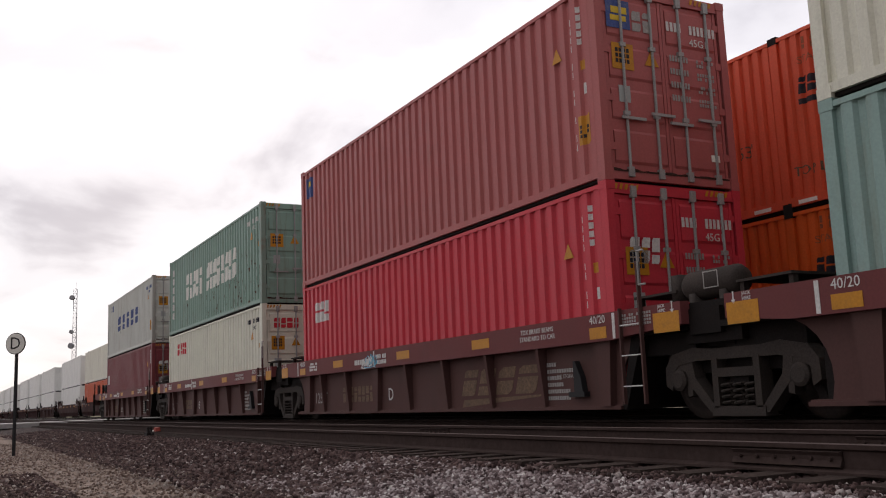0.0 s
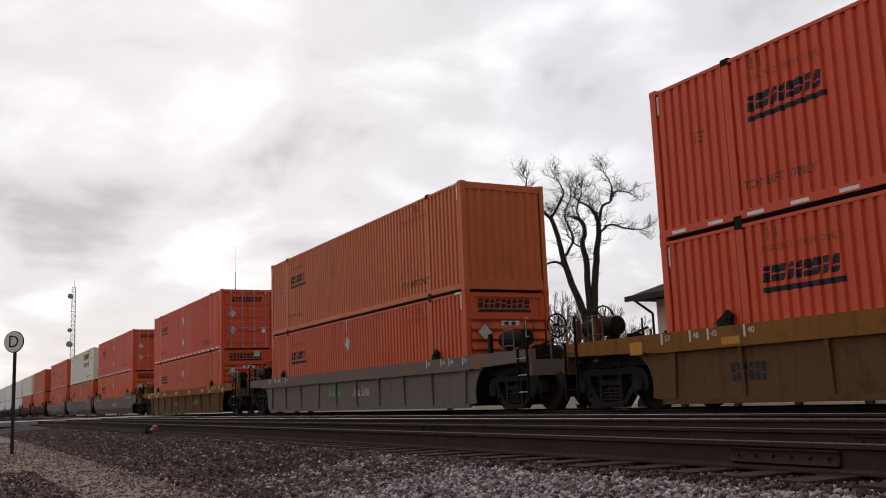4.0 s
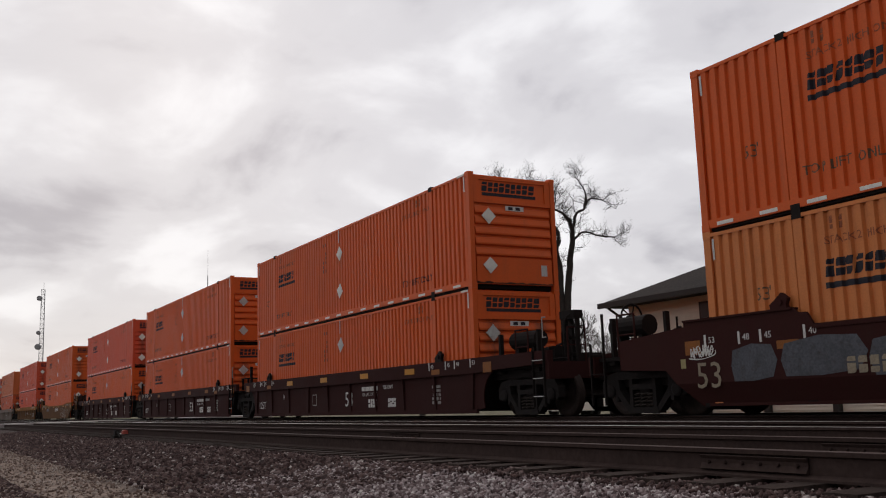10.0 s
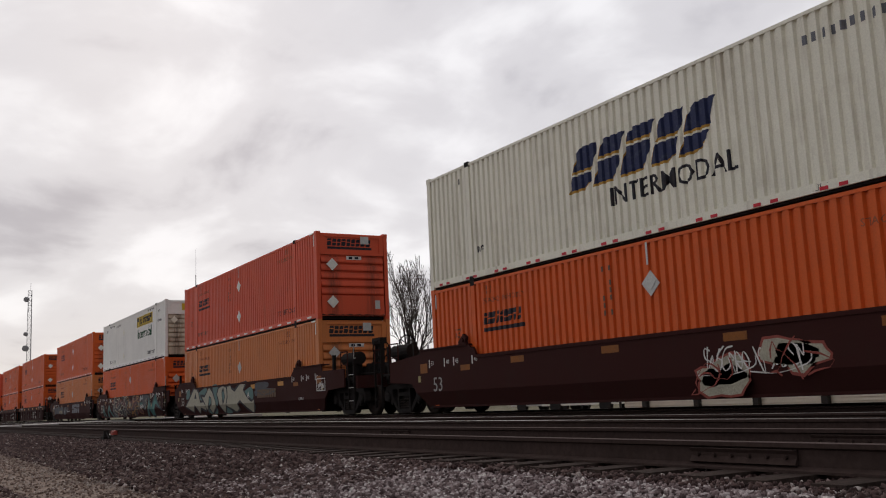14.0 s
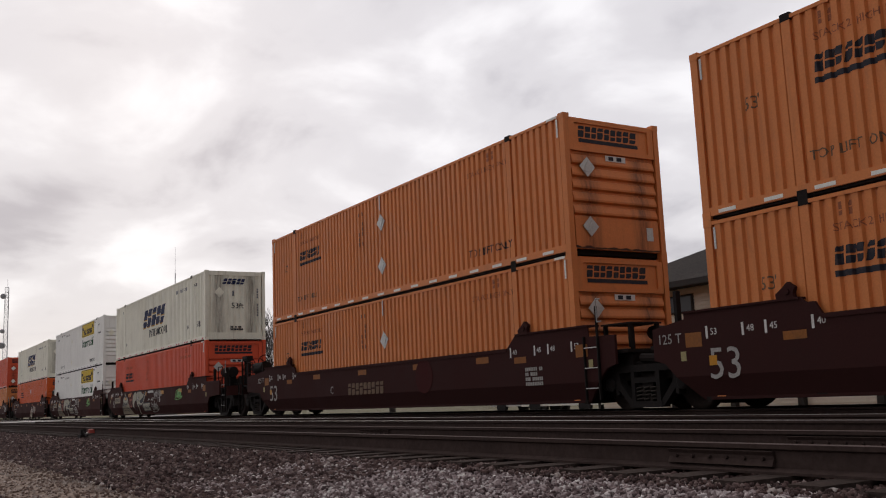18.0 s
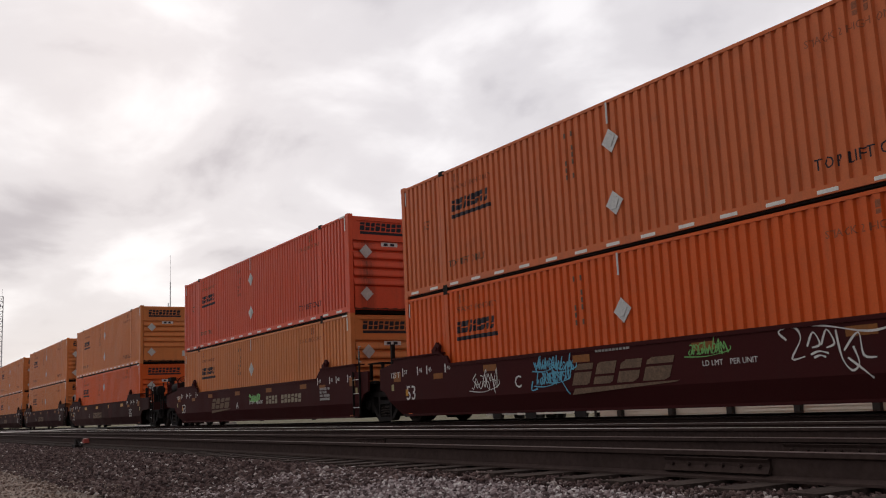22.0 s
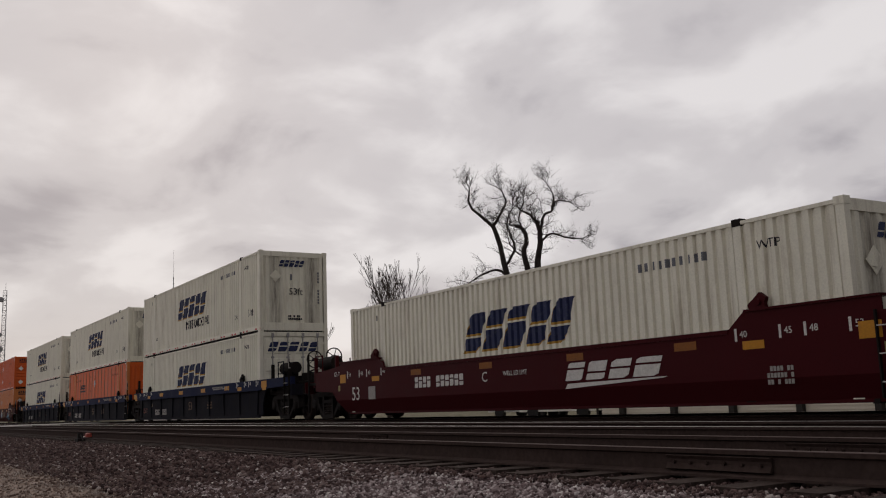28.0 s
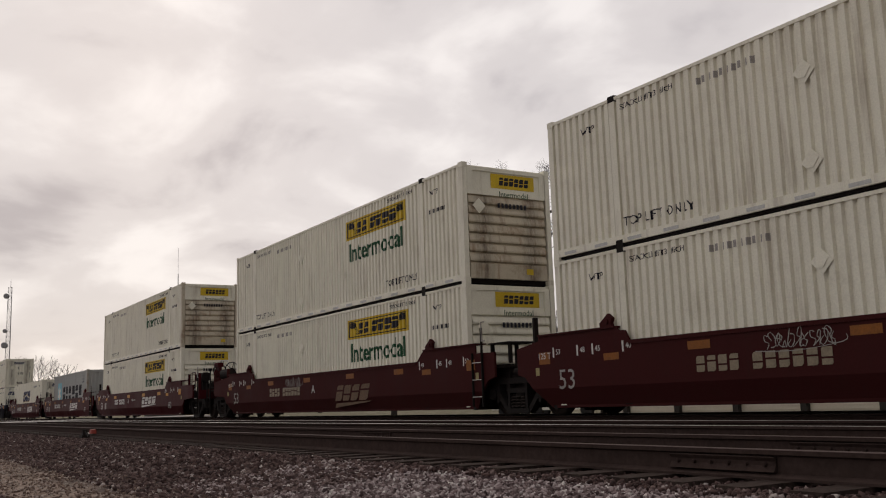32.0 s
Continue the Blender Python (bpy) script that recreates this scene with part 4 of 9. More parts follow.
        mark(c, bars(1, 0.45, 1.9, P["chalk"], rows=3, gap=0.1, seed=77), 0.55, 1.2, "white upright block lettering")
        emark(c, blocks(3, 0.62, 0.4, P["chalk"], 0, 31, 0.26), E, 0.6, 1.95, "white block lettering", -0.02)
        iso(c, E, wide)
    elif brand == "oocl":
        mark(c, blocks(4, 1.5, 0.42, P["scarlet"], 0, 25, 0.3), 2.2, 2.28, "scarlet block lettering")
        emark(c, blocks(4, 0.75, 0.28, P["scarlet"], 0, 25, 0.3), E, 0.72, 2.36, "scarlet block lettering", -0.02)
        iso(c, E, wide, upright=False, ink="ink", caution=False)
    elif brand == "florens":
        mark(c, plate(0.36, 0.5, P["blue"]), 0.55, 2.42, "blue and yellow owner badge")
        mark(c, plate(0.24, 0.12, P["yellow"]), 0.55, 2.5, "", -0.005)
        iso(c, E, wide)
        emark(c, plate(0.42, 0.42, P["blue"]), E, 0.42, 2.42, "blue and yellow owner badge", -0.02)
        emark(c, plate(0.28, 0.1, P["yellow"]), E, 0.44, 2.48, "", -0.016)
        emark(c, plate(0.28, 0.08, P["yellow"]), E, 0.42, 2.36, "", -0.016)
        emark(c, blocks(2, 0.38, 0.3, P["dull"], 0, 9), E, 0.86, 2.36, "", -0.02)


def tri(c, x, z, size=0.17):
    me = kept(("tri", size), lambda: Shape().prism([(-size, -size * 0.8), (size, -size * 0.8), (0, size)], -0.002, 0.002).mesh("warning_sticker", P["amber"]))
    part("warning_sticker", me, c, "yellow warning triangle", at=(x, -0.002, z))


def iso(c, E, wide, upright=True, ink="chalk", caution=True):
    """Number marks, warning stickers and plates of a 40-foot box."""
    if upright:
        mark(c, bars(1, 0.07, 2.0, P[ink], rows=15, seed=8), E - 0.62, 1.55)
        mark(c, bars(1, 0.07, 0.6, P[ink], rows=5, seed=9), E - 0.42, 2.36)
    else:
        mark(c, bars(4, 0.34, 0.13, P[ink], gap=0.35), E - 1.25, 2.48)
        mark(c, bars(7, 0.58, 0.13, P[ink], gap=0.35), E - 0.68, 2.48)
        mark(c, lettering("45G1", 0.17, P[ink]), E - 0.75, 2.28)
    tri(c, E - 0.95, 2.05, 0.12)
    mark(c, plate(0.11, 0.14, P["amber"]), E - 0.38, 1.75)
    mark(c, plate(0.10, 0.16, P["chalk"]), E - 0.36, 1.4)
    if caution:
        mark(c, plate(0.26, 0.42, P["amber"]), E - 0.40, 0.80, "amber caution sticker")
        mark(c, bars(3, 0.16, 0.2, P["ink"], rows=3, gap=0.2, seed=6), E - 0.42, 0.79, "", -0.0045)
    emark(c, bars(4, 0.3, 0.14, P[ink], gap=0.35), E, 1.45, 2.38, "", -0.02)
    emark(c, bars(7, 0.52, 0.14, P[ink], gap=0.35), E, 2.0, 2.38, "", -0.02)
    emark(c, lettering("45G1", 0.16, P[ink]), E, 1.9, 2.18, "", -0.018)
    part("soot_stain", kept(("door_foot", wide), lambda: smear_mesh(wide, 0.05)), c, "rust and grime along the foot of the doors", at=Matrix.Translation((E + 0.008, 0, 0.02)) @ FACE_END)
    for i in range(4):
        emark(c, bars(7, 0.36, 0.09, P["dull"], gap=0.35, rows=1, seed=i), E, 1.5, 1.9 - i * 0.2, "", -0.02)
        emark(c, bars(7, 0.34, 0.13, P["dull"], gap=0.35, rows=2, seed=i), E, 2.0, 1.88 - i * 0.2, "", -0.02)
    emark(c, plate(0.16, 0.1, P["bright"]), E, 2.05, 0.45, "", -0.02)
    emark(c, plate(0.38, 0.38, P["amber"]), E, 0.46, 1.80, "amber caution sticker", -0.02)
    emark(c, bars(4, 0.26, 0.24, P["ink"], rows=3, gap=0.3, seed=6), E, 0.46, 1.82, "", -0.016)
    tri_me = kept("tri_e", lambda: Shape().prism([(-0.13, -0.1), (0.13, -0.1), (0, 0.14)], -0.002, 0.002).mesh("warning_sticker", P["amber"]))
    part("warning_sticker", tri_me, c, at=Matrix.Translation((E - 0.016, 0.98, 1.82)) @ FACE_END)
    emark(c, plate(0.2, 0.24, P["grey"]), E, 0.45, 1.25, "", -0.02)
    haz = kept("haz", lambda: hazard_strip())
    for y in (0.35, wide - 0.45):
        part("warning_strip", haz, c, "yellow and black warning strip", at=Matrix.Translation((E - 0.004, y, H_BOX - 0.075)) @ FACE_END)


def hazard_strip():
    s = Shape()
    for i in range(5):
        x = -0.22 + i * 0.09
        s.prism([(x, -0.04), (x + 0.045, -0.04), (x + 0.075, 0.04), (x + 0.03, 0.04)], -0.003, 0.003)
    return s.mesh("warning_strip", P["amber"])


def star_mesh(n, r1, r2, mat):
    pts = [((r1 if i % 2 == 0 else r2) * math.sin(math.pi * i / n), (r1 if i % 2 == 0 else r2) * math.cos(math.pi * i / n)) for i in range(2 * n)]
    return Shape().prism(pts, -0.003, 0.003).mesh("star", mat)


def smear_mesh(wide, tall=0.07):
    """A ragged sooty edge along the foot of an end."""
    s, rnd = Shape(), random.Random(3)
    n = 60
    xs = [0.16 + (wide - 0.32) * i / n for i in range(n + 1)]
    tops = [0.015 + tall * abs(noise.noise((x * 3.0, tall, 0))) + rnd.uniform(0, 0.012) for x in xs]
    s.v = [(x, 0.012, 0.11) for x in xs] + [(x, 0.012, 0.11 + t) for x, t in zip(xs, tops)]
    s.f = [(i, i + 1, n + 2 + i, n + 1 + i) for i in range(n)]
    return s.mesh("soot_stain", P["grime"])


def scroll_mesh(f):
    """Thin lines of a rolled paper end."""
    s = Shape()
    for k in range(4):
        pts = [(f * (0.16 - 0.05 * k) * math.cos(a) - f * 0.06, 0.11 + (0.08 - 0.022 * k) * math.sin(a)) for a in (0, 0.8, 1.6, 2.4, 3.2, 4.0, 4.8, 5.6, 6.3)]
        for (x0, z0), (x1, z1) in zip(pts, pts[1:]):
            s.box(min(x0, x1) - 0.008, max(x0, x1) + 0.008, -0.002, 0.002, min(z0, z1) - 0.006, max(z0, z1) + 0.006)
        s.prism([(f * (0.02 + 0.05 * k), 0.06), (f * (0.036 + 0.05 * k), 0.06), (f * (0.2 + 0.05 * k), -0.17), (f * (0.184 + 0.05 * k), -0.17)], -0.002, 0.002)
    return s.mesh("marking", P["ink"])

# ---------------------------------------------------------------- rolling stock
WHEEL = 0.483
WEB_Y, WEB_FAR = -1.274, -1.358  # paint on the side webs of the near and the far ribbed cars
SPIN = []   # wheelsets: object, place on the truck, speed of its train
TRAIN = []  # things that roll: object, place at the start, speed


def arc(cx, cz, r, a0, a1, n=6):
    return [(cx + r * math.cos(radians(a0 + (a1 - a0) * i / n)), cz + r * math.sin(radians(a0 + (a1 - a0) * i / n))) for i in range(n + 1)]


def side_frame_mesh(mat):
    """Cast frame: a bowed top member with hooked ends over the bearings, columns, diagonals and a short foot."""
    s = Shape()
    s.prism([(-1.17, 0.42), (-1.06, 0.36), (-1.04, 0.56), (-0.93, 0.66), (-0.62, 0.70), (0.62, 0.70), (0.93, 0.66), (1.04, 0.56), (1.06, 0.36), (1.17, 0.42), (1.16, 0.64), (1.04, 0.79),
             (0.66, 0.86), (0.4, 0.83), (-0.4, 0.83), (-0.66, 0.86), (-1.04, 0.79), (-1.16, 0.64)], -0.09, 0.09)
    s.prism([(-0.40, 0.06), (0.40, 0.06), (0.40, 0.17), (-0.40, 0.17)], -0.10, 0.09)
    for k in (-1, 1):
        s.prism([(k * 0.30, 0.10), (k * 0.44, 0.10), (k * 0.80, 0.46), (k * 0.82, 0.71), (k * 0.70, 0.71), (k * 0.66, 0.50)], -0.085, 0.085)
        s.box(k * 0.32 - 0.045, k * 0.32 + 0.045, -0.10, 0.09, 0.15, 0.72)
        s.prism([(k * 0.72, 0.30), (k * 0.80, 0.28), (k * 0.82, 0.50), (k * 0.74, 0.52)], -0.08, 0.08)
        j = len(s.v)
        s.lathe([(0.05, 0.0), (0.13, 0.0), (0.13, 0.03), (0.09, 0.055), (0.04, 0.055)], 14)
        for i in range(j, len(s.v)):
            x, y, z = s.v[i]
            s.v[i] = (x + k * 0.915, -y - 0.085, z + 0.483)
        s.box(k * 0.915 - 0.13, k * 0.915 + 0.13, -0.08, 0.08, 0.58, 0.68)
    s.box(-0.28, 0.28, -0.10, 0.09, 0.50, 0.60)
    return s.mesh("side_frame", mat)


def wheelset_mesh():
    s = Shape().lathe([(0.09, -1.0), (0.09, -0.80), (0.13, -0.80), (0.15, -0.79), (0.34, -0.75), (0.36, -0.79), (WHEEL - 0.02, -0.79), (WHEEL, -0.77), (WHEEL, -0.70),
                       (WHEEL + 0.03, -0.68), (WHEEL + 0.03, -0.66), (0.36, -0.66), (0.30, -0.70), (0.09, -0.68), (0.08, 0), (0.09, 0.68), (0.30, 0.70), (0.36, 0.66),
                       (WHEEL + 0.03, 0.66), (WHEEL + 0.03, 0.68), (WHEEL, 0.70), (WHEEL, 0.77), (WHEEL - 0.02, 0.79), (0.36, 0.79), (0.34, 0.75), (0.15, 0.79), (0.09, 0.80), (0.09, 1.0)], 28)
    return s.mesh("wheelset", P["wheel"], True)


P["wheel"] = surface("rusty_wheel_steel", (0.030, 0.021, 0.018), 0.7, 0.2, 0.25, 0.4, (0.05, 0.028, 0.018), 30, 4, spec=0.15)


def truck(car, x, speed):
    t = part("truck", kept("bolster", lambda: Shape().box(-0.2, 0.2, -1.0, 1.0, 0.36, 0.72).box(-0.14, 0.14, -1.12, 1.12, 0.40, 0.60)
                           .tube((0, 0, 0.72), (0, 0, 0.86), 0.2, n=16).mesh("bolster", P["iron"])), car, "grimy cast steel truck", at=(x, 0, 0))
    for y, sy in ((-1.08, 1), (1.08, -1)):
        part("side_frame", kept(("side_frame", speed), lambda: side_frame_mesh(P["frame"] if speed > 0 else P["far_frame"])), t, at=Matrix.Translation((0, y, 0)) @ Matrix.Diagonal((1, sy, 1, 1)))
        spring = kept("spring", spring_mesh)
        for dx in (-0.18, 0.0, 0.18) if sy > 0 else ():
            part("spring", spring, t, at=(dx, y - 0.02 * sy, 0.14))
    for dx in (-0.915, 0.915):
        w = part("wheelset", kept("wheelset", wheelset_mesh), t)
        SPIN.append((w, (dx, 0, WHEEL), speed))
    return t


def spring_mesh():
    s, pts = Shape(), []
    for i in range(37):
        a = i / 36 * 2 * math.pi * 4.5
        pts.append((0.085 * math.cos(a), 0.085 * math.sin(a), 0.02 + 0.30 * i / 36))
    for a, b in zip(pts, pts[1:]):
        s.tube(a, b, 0.017, n=5, caps=False)
    return s.mesh("spring", P["frame"])


def wavy(rnd, x0, x1, z0, z1, thick, n=14):
    """A ribbon that wanders between limits, as sprayed by an arm."""
    px, pz = rnd.uniform(x0, x1), rnd.uniform(z0, z1)
    a, pts = rnd.uniform(0, 6.3), []
    for _ in range(n):
        pts.append(Vector((px, pz)))
        a += rnd.uniform(-0.9, 0.9)
        step = 0.16 * (z1 - z0)
        nx, nz = px + step * math.cos(a), pz + step * math.sin(a)
        if not x0 < nx < x1:
            a = math.pi - a
        if not z0 < nz < z1:
            a = -a
        px = min(x1, max(x0, px + step * math.cos(a)))
        pz = min(z1, max(z0, pz + step * math.sin(a)))
    left, right = [], []
    for i, p in enumerate(pts):
        d = pts[min(i + 1, len(pts) - 1)] - pts[max(i - 1, 0)]
        d = d.normalized() if d.length > 1e-6 else Vector((1, 0))
        w = thick * (0.6 + 0.4 * math.sin(i * 1.1))
        left.append((p.x - d.y * w, p.y + d.x * w))
        right.append((p.x + d.y * w, p.y - d.x * w))
    return left, right


def ribbon(s, left, right, y):
    k = len(s.v)
    for a, b in zip(left, right):
        s.v += [(a[0], y, a[1]), (b[0], y, b[1])]
    s.f += [(k + 2 * i, k + 2 * i + 1, k + 2 * i + 3, k + 2 * i + 2) for i in range(len(left) - 1)]


def blob(s, rnd, cx, cz, rx, rz, y, n=14, rough=0.3):
    k = len(s.v)
    ph = [rnd.uniform(0, 6.3) for _ in range(3)]
    for i in range(n):
        a = 2 * math.pi * i / n
        r = 1 + rough * (math.sin(2 * a + ph[0]) * 0.5 + math.sin(3 * a + ph[1]) * 0.4 + math.sin(5 * a + ph[2]) * 0.3)
        s.v.append((cx + rx * r * math.cos(a), y, cz + rz * r * math.sin(a)))
    s.f.append(tuple(range(k, k + n)))


GLYPHS = (((0, 0), (0.1, 0.9), (0.3, 1.0), (0.35, 0.6), (0.1, 0.45), (0.5, 0.0)), ((0.5, 0.9), (0.1, 0.8), (0.0, 0.3), (0.25, 0.0), (0.5, 0.2), (0.3, 0.5)),
          ((0, 1), (0.2, 0), (0.4, 0.7), (0.6, 0), (0.8, 1.1)), ((0.4, 1), (0.05, 0.6), (0.4, 0.4), (0.3, 0.0), (0, 0.1)), ((0, 0), (0.3, 1.2), (0.45, 0.1), (0.2, 0.4), (0.6, 0.5)),
          ((0, 0.5), (0.2, 0.9), (0.4, 0.5), (0.2, 0.1), (0.0, 0.5), (0.5, 0.6)), ((0.1, 1.3), (0.15, 0.0), (0.4, 0.5), (0.55, 0.0)))


def smooth_path(pts, n=4):
    """Points along a rounded line through the given ones."""
    out, m = [], len(pts)
    for i in range(m - 1):
        p0, p1, p2, p3 = pts[max(i - 1, 0)], pts[i], pts[i + 1], pts[min(i + 2, m - 1)]
        for j in range(n):
            t = j / n
            out.append(tuple(0.5 * (2 * b + (c - a) * t + (2 * a - 5 * b + 4 * c - d) * t * t + (3 * b - a - 3 * c + d) * t ** 3) for a, b, c, d in zip(p0, p1, p2, p3)))
    return out + [tuple(pts[-1])]


def line_ribbon(s, pts, thick, y):
    left, right = [], []
    for i, p in enumerate(pts):
        a, b = pts[max(i - 1, 0)], pts[min(i + 1, len(pts) - 1)]
        dx, dz = b[0] - a[0], b[1] - a[1]
        k = math.hypot(dx, dz) or 1
        w = thick * (0.75 + 0.25 * math.sin(i * 0.9))
        left.append((p[0] - dz / k * w, p[1] + dx / k * w))
        right.append((p[0] + dz / k * w, p[1] - dx / k * w))
    ribbon(s, left, right, y)


def on_fold(s, name, mat):
    """A painted film that follows the fold of a smooth well's side."""
    me = s.mesh(name, mat)
    bm = bmesh.new()
    bm.from_mesh(me)
    bmesh.ops.triangulate(bm, faces=bm.faces[:])
    bmesh.ops.bisect_plane(bm, geom=bm.verts[:] + bm.edges[:] + bm.faces[:], plane_co=(0, 0, 0.56), plane_no=(0, 0, 1))
    for v in bm.verts:
        if v.co.z < 0.56:
            v.co.y += 0.409 * (0.56 - v.co.z)
    bm.to_mesh(me)
    bm.free()
    return me


def scrawl(car, x, z, w, h, colour, seed, y=-1.447, thick=0.016, label="thin sprayed tag"):
    """A hand-written looking tag: joined loops and hooks with a flourish."""
    rnd, s = random.Random(seed), Shape()
    n = max(4, round(w / (h * 0.36)))
    for i in range(n):
        g = rnd.choice(GLYPHS)
        k, flip, tip = h * rnd.uniform(0.65, 1.1), rnd.random() < 0.6, rnd.random() < 0.5
        pts = [(x + w * i / n + (0.6 - u if flip else u) * k * 0.9 + 0.25 * v * k, z + (0.95 - v if tip else v) * k) for u, v in g]
        line_ribbon(s, smooth_path(pts), thick, y - 0.0003 * i)
    line_ribbon(s, smooth_path([(x - 0.1 * w, z - 0.1 * h), (x + 0.5 * w, z - 0.2 * h), (x + 1.1 * w, z + 0.1 * h), (x + 1.15 * w, z + 0.5 * h)]), thick * 0.8, y - 0.004)
    part("graffiti", on_fold(s, "graffiti", P[colour]), car, label)


def piece(car, pts, fill, line, layer=0, thick=0.045, label="", round_=0):
    """One painted form of a graffiti piece: a filled outline with a sprayed edge."""
    y, s = -1.4475 - 0.0014 * layer, Shape()
    pts = smooth_path(list(pts) + [pts[0]], round_)[:-1] if round_ else list(pts)
    if fill:
        s.face(*[(x, y, z) for x, z in pts])
        part("graffiti", on_fold(s, "graffiti", P[fill]), car, label)
    if line:
        e = Shape()
        loop = []
        for (x0, z0), (x1, z1) in zip(pts, pts[1:] + pts[:1]):
            loop += [(x0 + (x1 - x0) * k / 3, z0 + (z1 - z0) * k / 3) for k in range(3)]
        line_ribbon(e, loop + loop[:1], thick, y - 0.0007)
        part("graffiti", on_fold(e, "graffiti", P[line]), car, label)


def oval(cx, cz, rx, rz, n=18):
    return [(cx + rx * math.cos(2 * math.pi * i / n), cz + rz * math.sin(2 * math.pi * i / n)) for i in range(n)]


def lines_on(car, paths, colour, thick, layer, label=""):
    s = Shape()
    for i, p in enumerate(paths):
        line_ribbon(s, smooth_path(p), thick, -1.4475 - 0.0014 * layer - 0.0001 * i)
    part("graffiti", on_fold(s, "graffiti", P[colour]), car, label)


def white_letters(car):
    """Large angular cream letters with dark edges over patchy pale teal."""
    for q in ([(2.7, 1.1), (3.9, 1.32), (4.1, 1.0), (3.2, 0.78)], [(4.9, 1.4), (5.6, 1.34), (5.6, 0.5), (5.0, 0.95)], [(9.0, 1.0), (9.9, 1.15), (10.1, 0.74), (9.4, 0.6)],
              [(0.9, 1.25), (1.4, 1.3), (1.3, 0.95), (0.8, 0.9)], [(6.7, 0.7), (7.2, 0.8), (7.2, 0.2), (6.5, 0.2)], [(4.0, 0.55), (5.3, 0.5), (5.2, 0.2), (4.2, 0.2)]):
        piece(car, q, "aqua", None, 0, label="patchy pale teal spray", round_=4)
    said = "large cream graffiti letter with a dark edge"
    piece(car, [(0.64, 0.53), (2.0, 1.32), (2.36, 1.36), (2.77, 1.2), (3.08, 0.7), (3.83, 0.78), (4.22, 0.62), (3.66, 0.31), (3.05, 0.44), (2.64, 0.22), (2.21, 0.56), (1.76, 0.28)], "cream", "ink", 1, 0.06, said)
    piece(car, [(2.12, 0.88), (2.33, 1.15), (2.5, 0.88)], "ink", None, 3)
    piece(car, [(3.1, 1.0), (3.73, 0.96), (4.41, 1.33), (4.89, 1.15), (5.32, 0.68), (5.4, 0.47), (4.57, 0.19), (4.21, 0.5), (3.95, 0.23), (3.81, 0.6)], "cream", "ink", 2, 0.06, said)
    piece(car, [(4.26, 0.44), (4.45, 0.93), (4.7, 0.85), (4.75, 0.63)], "aqua", "ink", 4, 0.05)
    piece(car, [(5.49, 1.01), (5.75, 1.26), (6.35, 1.34), (6.76, 1.28), (6.95, 1.05), (6.75, 0.49), (6.3, 0.19), (5.95, 0.42)], "cream", "ink", 1, 0.06, said)
    piece(car, [(6.2, 1.05), (6.41, 1.2), (6.61, 0.88), (6.35, 0.57)], "aqua", "ink", 3, 0.05)
    piece(car, [(6.85, 1.3), (7.34, 1.34), (7.48, 1.18), (7.88, 1.09), (8.61, 1.34), (9.37, 1.36), (8.94, 1.07), (9.32, 0.84), (9.89, 0.64), (10.2, 0.68), (10.19, 0.45), (9.77, 0.17), (9.26, 0.32), (8.52, 0.66),
                (8.21, 0.53), (8.34, 0.35), (7.78, 0.22), (7.21, 0.35), (6.75, 0.49), (6.92, 0.86)], "cream", "ink", 2, 0.06, said)
    for z, w in ((0.92, 1.9), (1.16, 1.3)):
        piece(car, [(10.3, z - 0.12), (10.3 + w, z - 0.1), (10.4 + w, z + 0.1), (10.4, z + 0.12)], "buff", None, 0, label="grey buffed patch over old paint", round_=3)


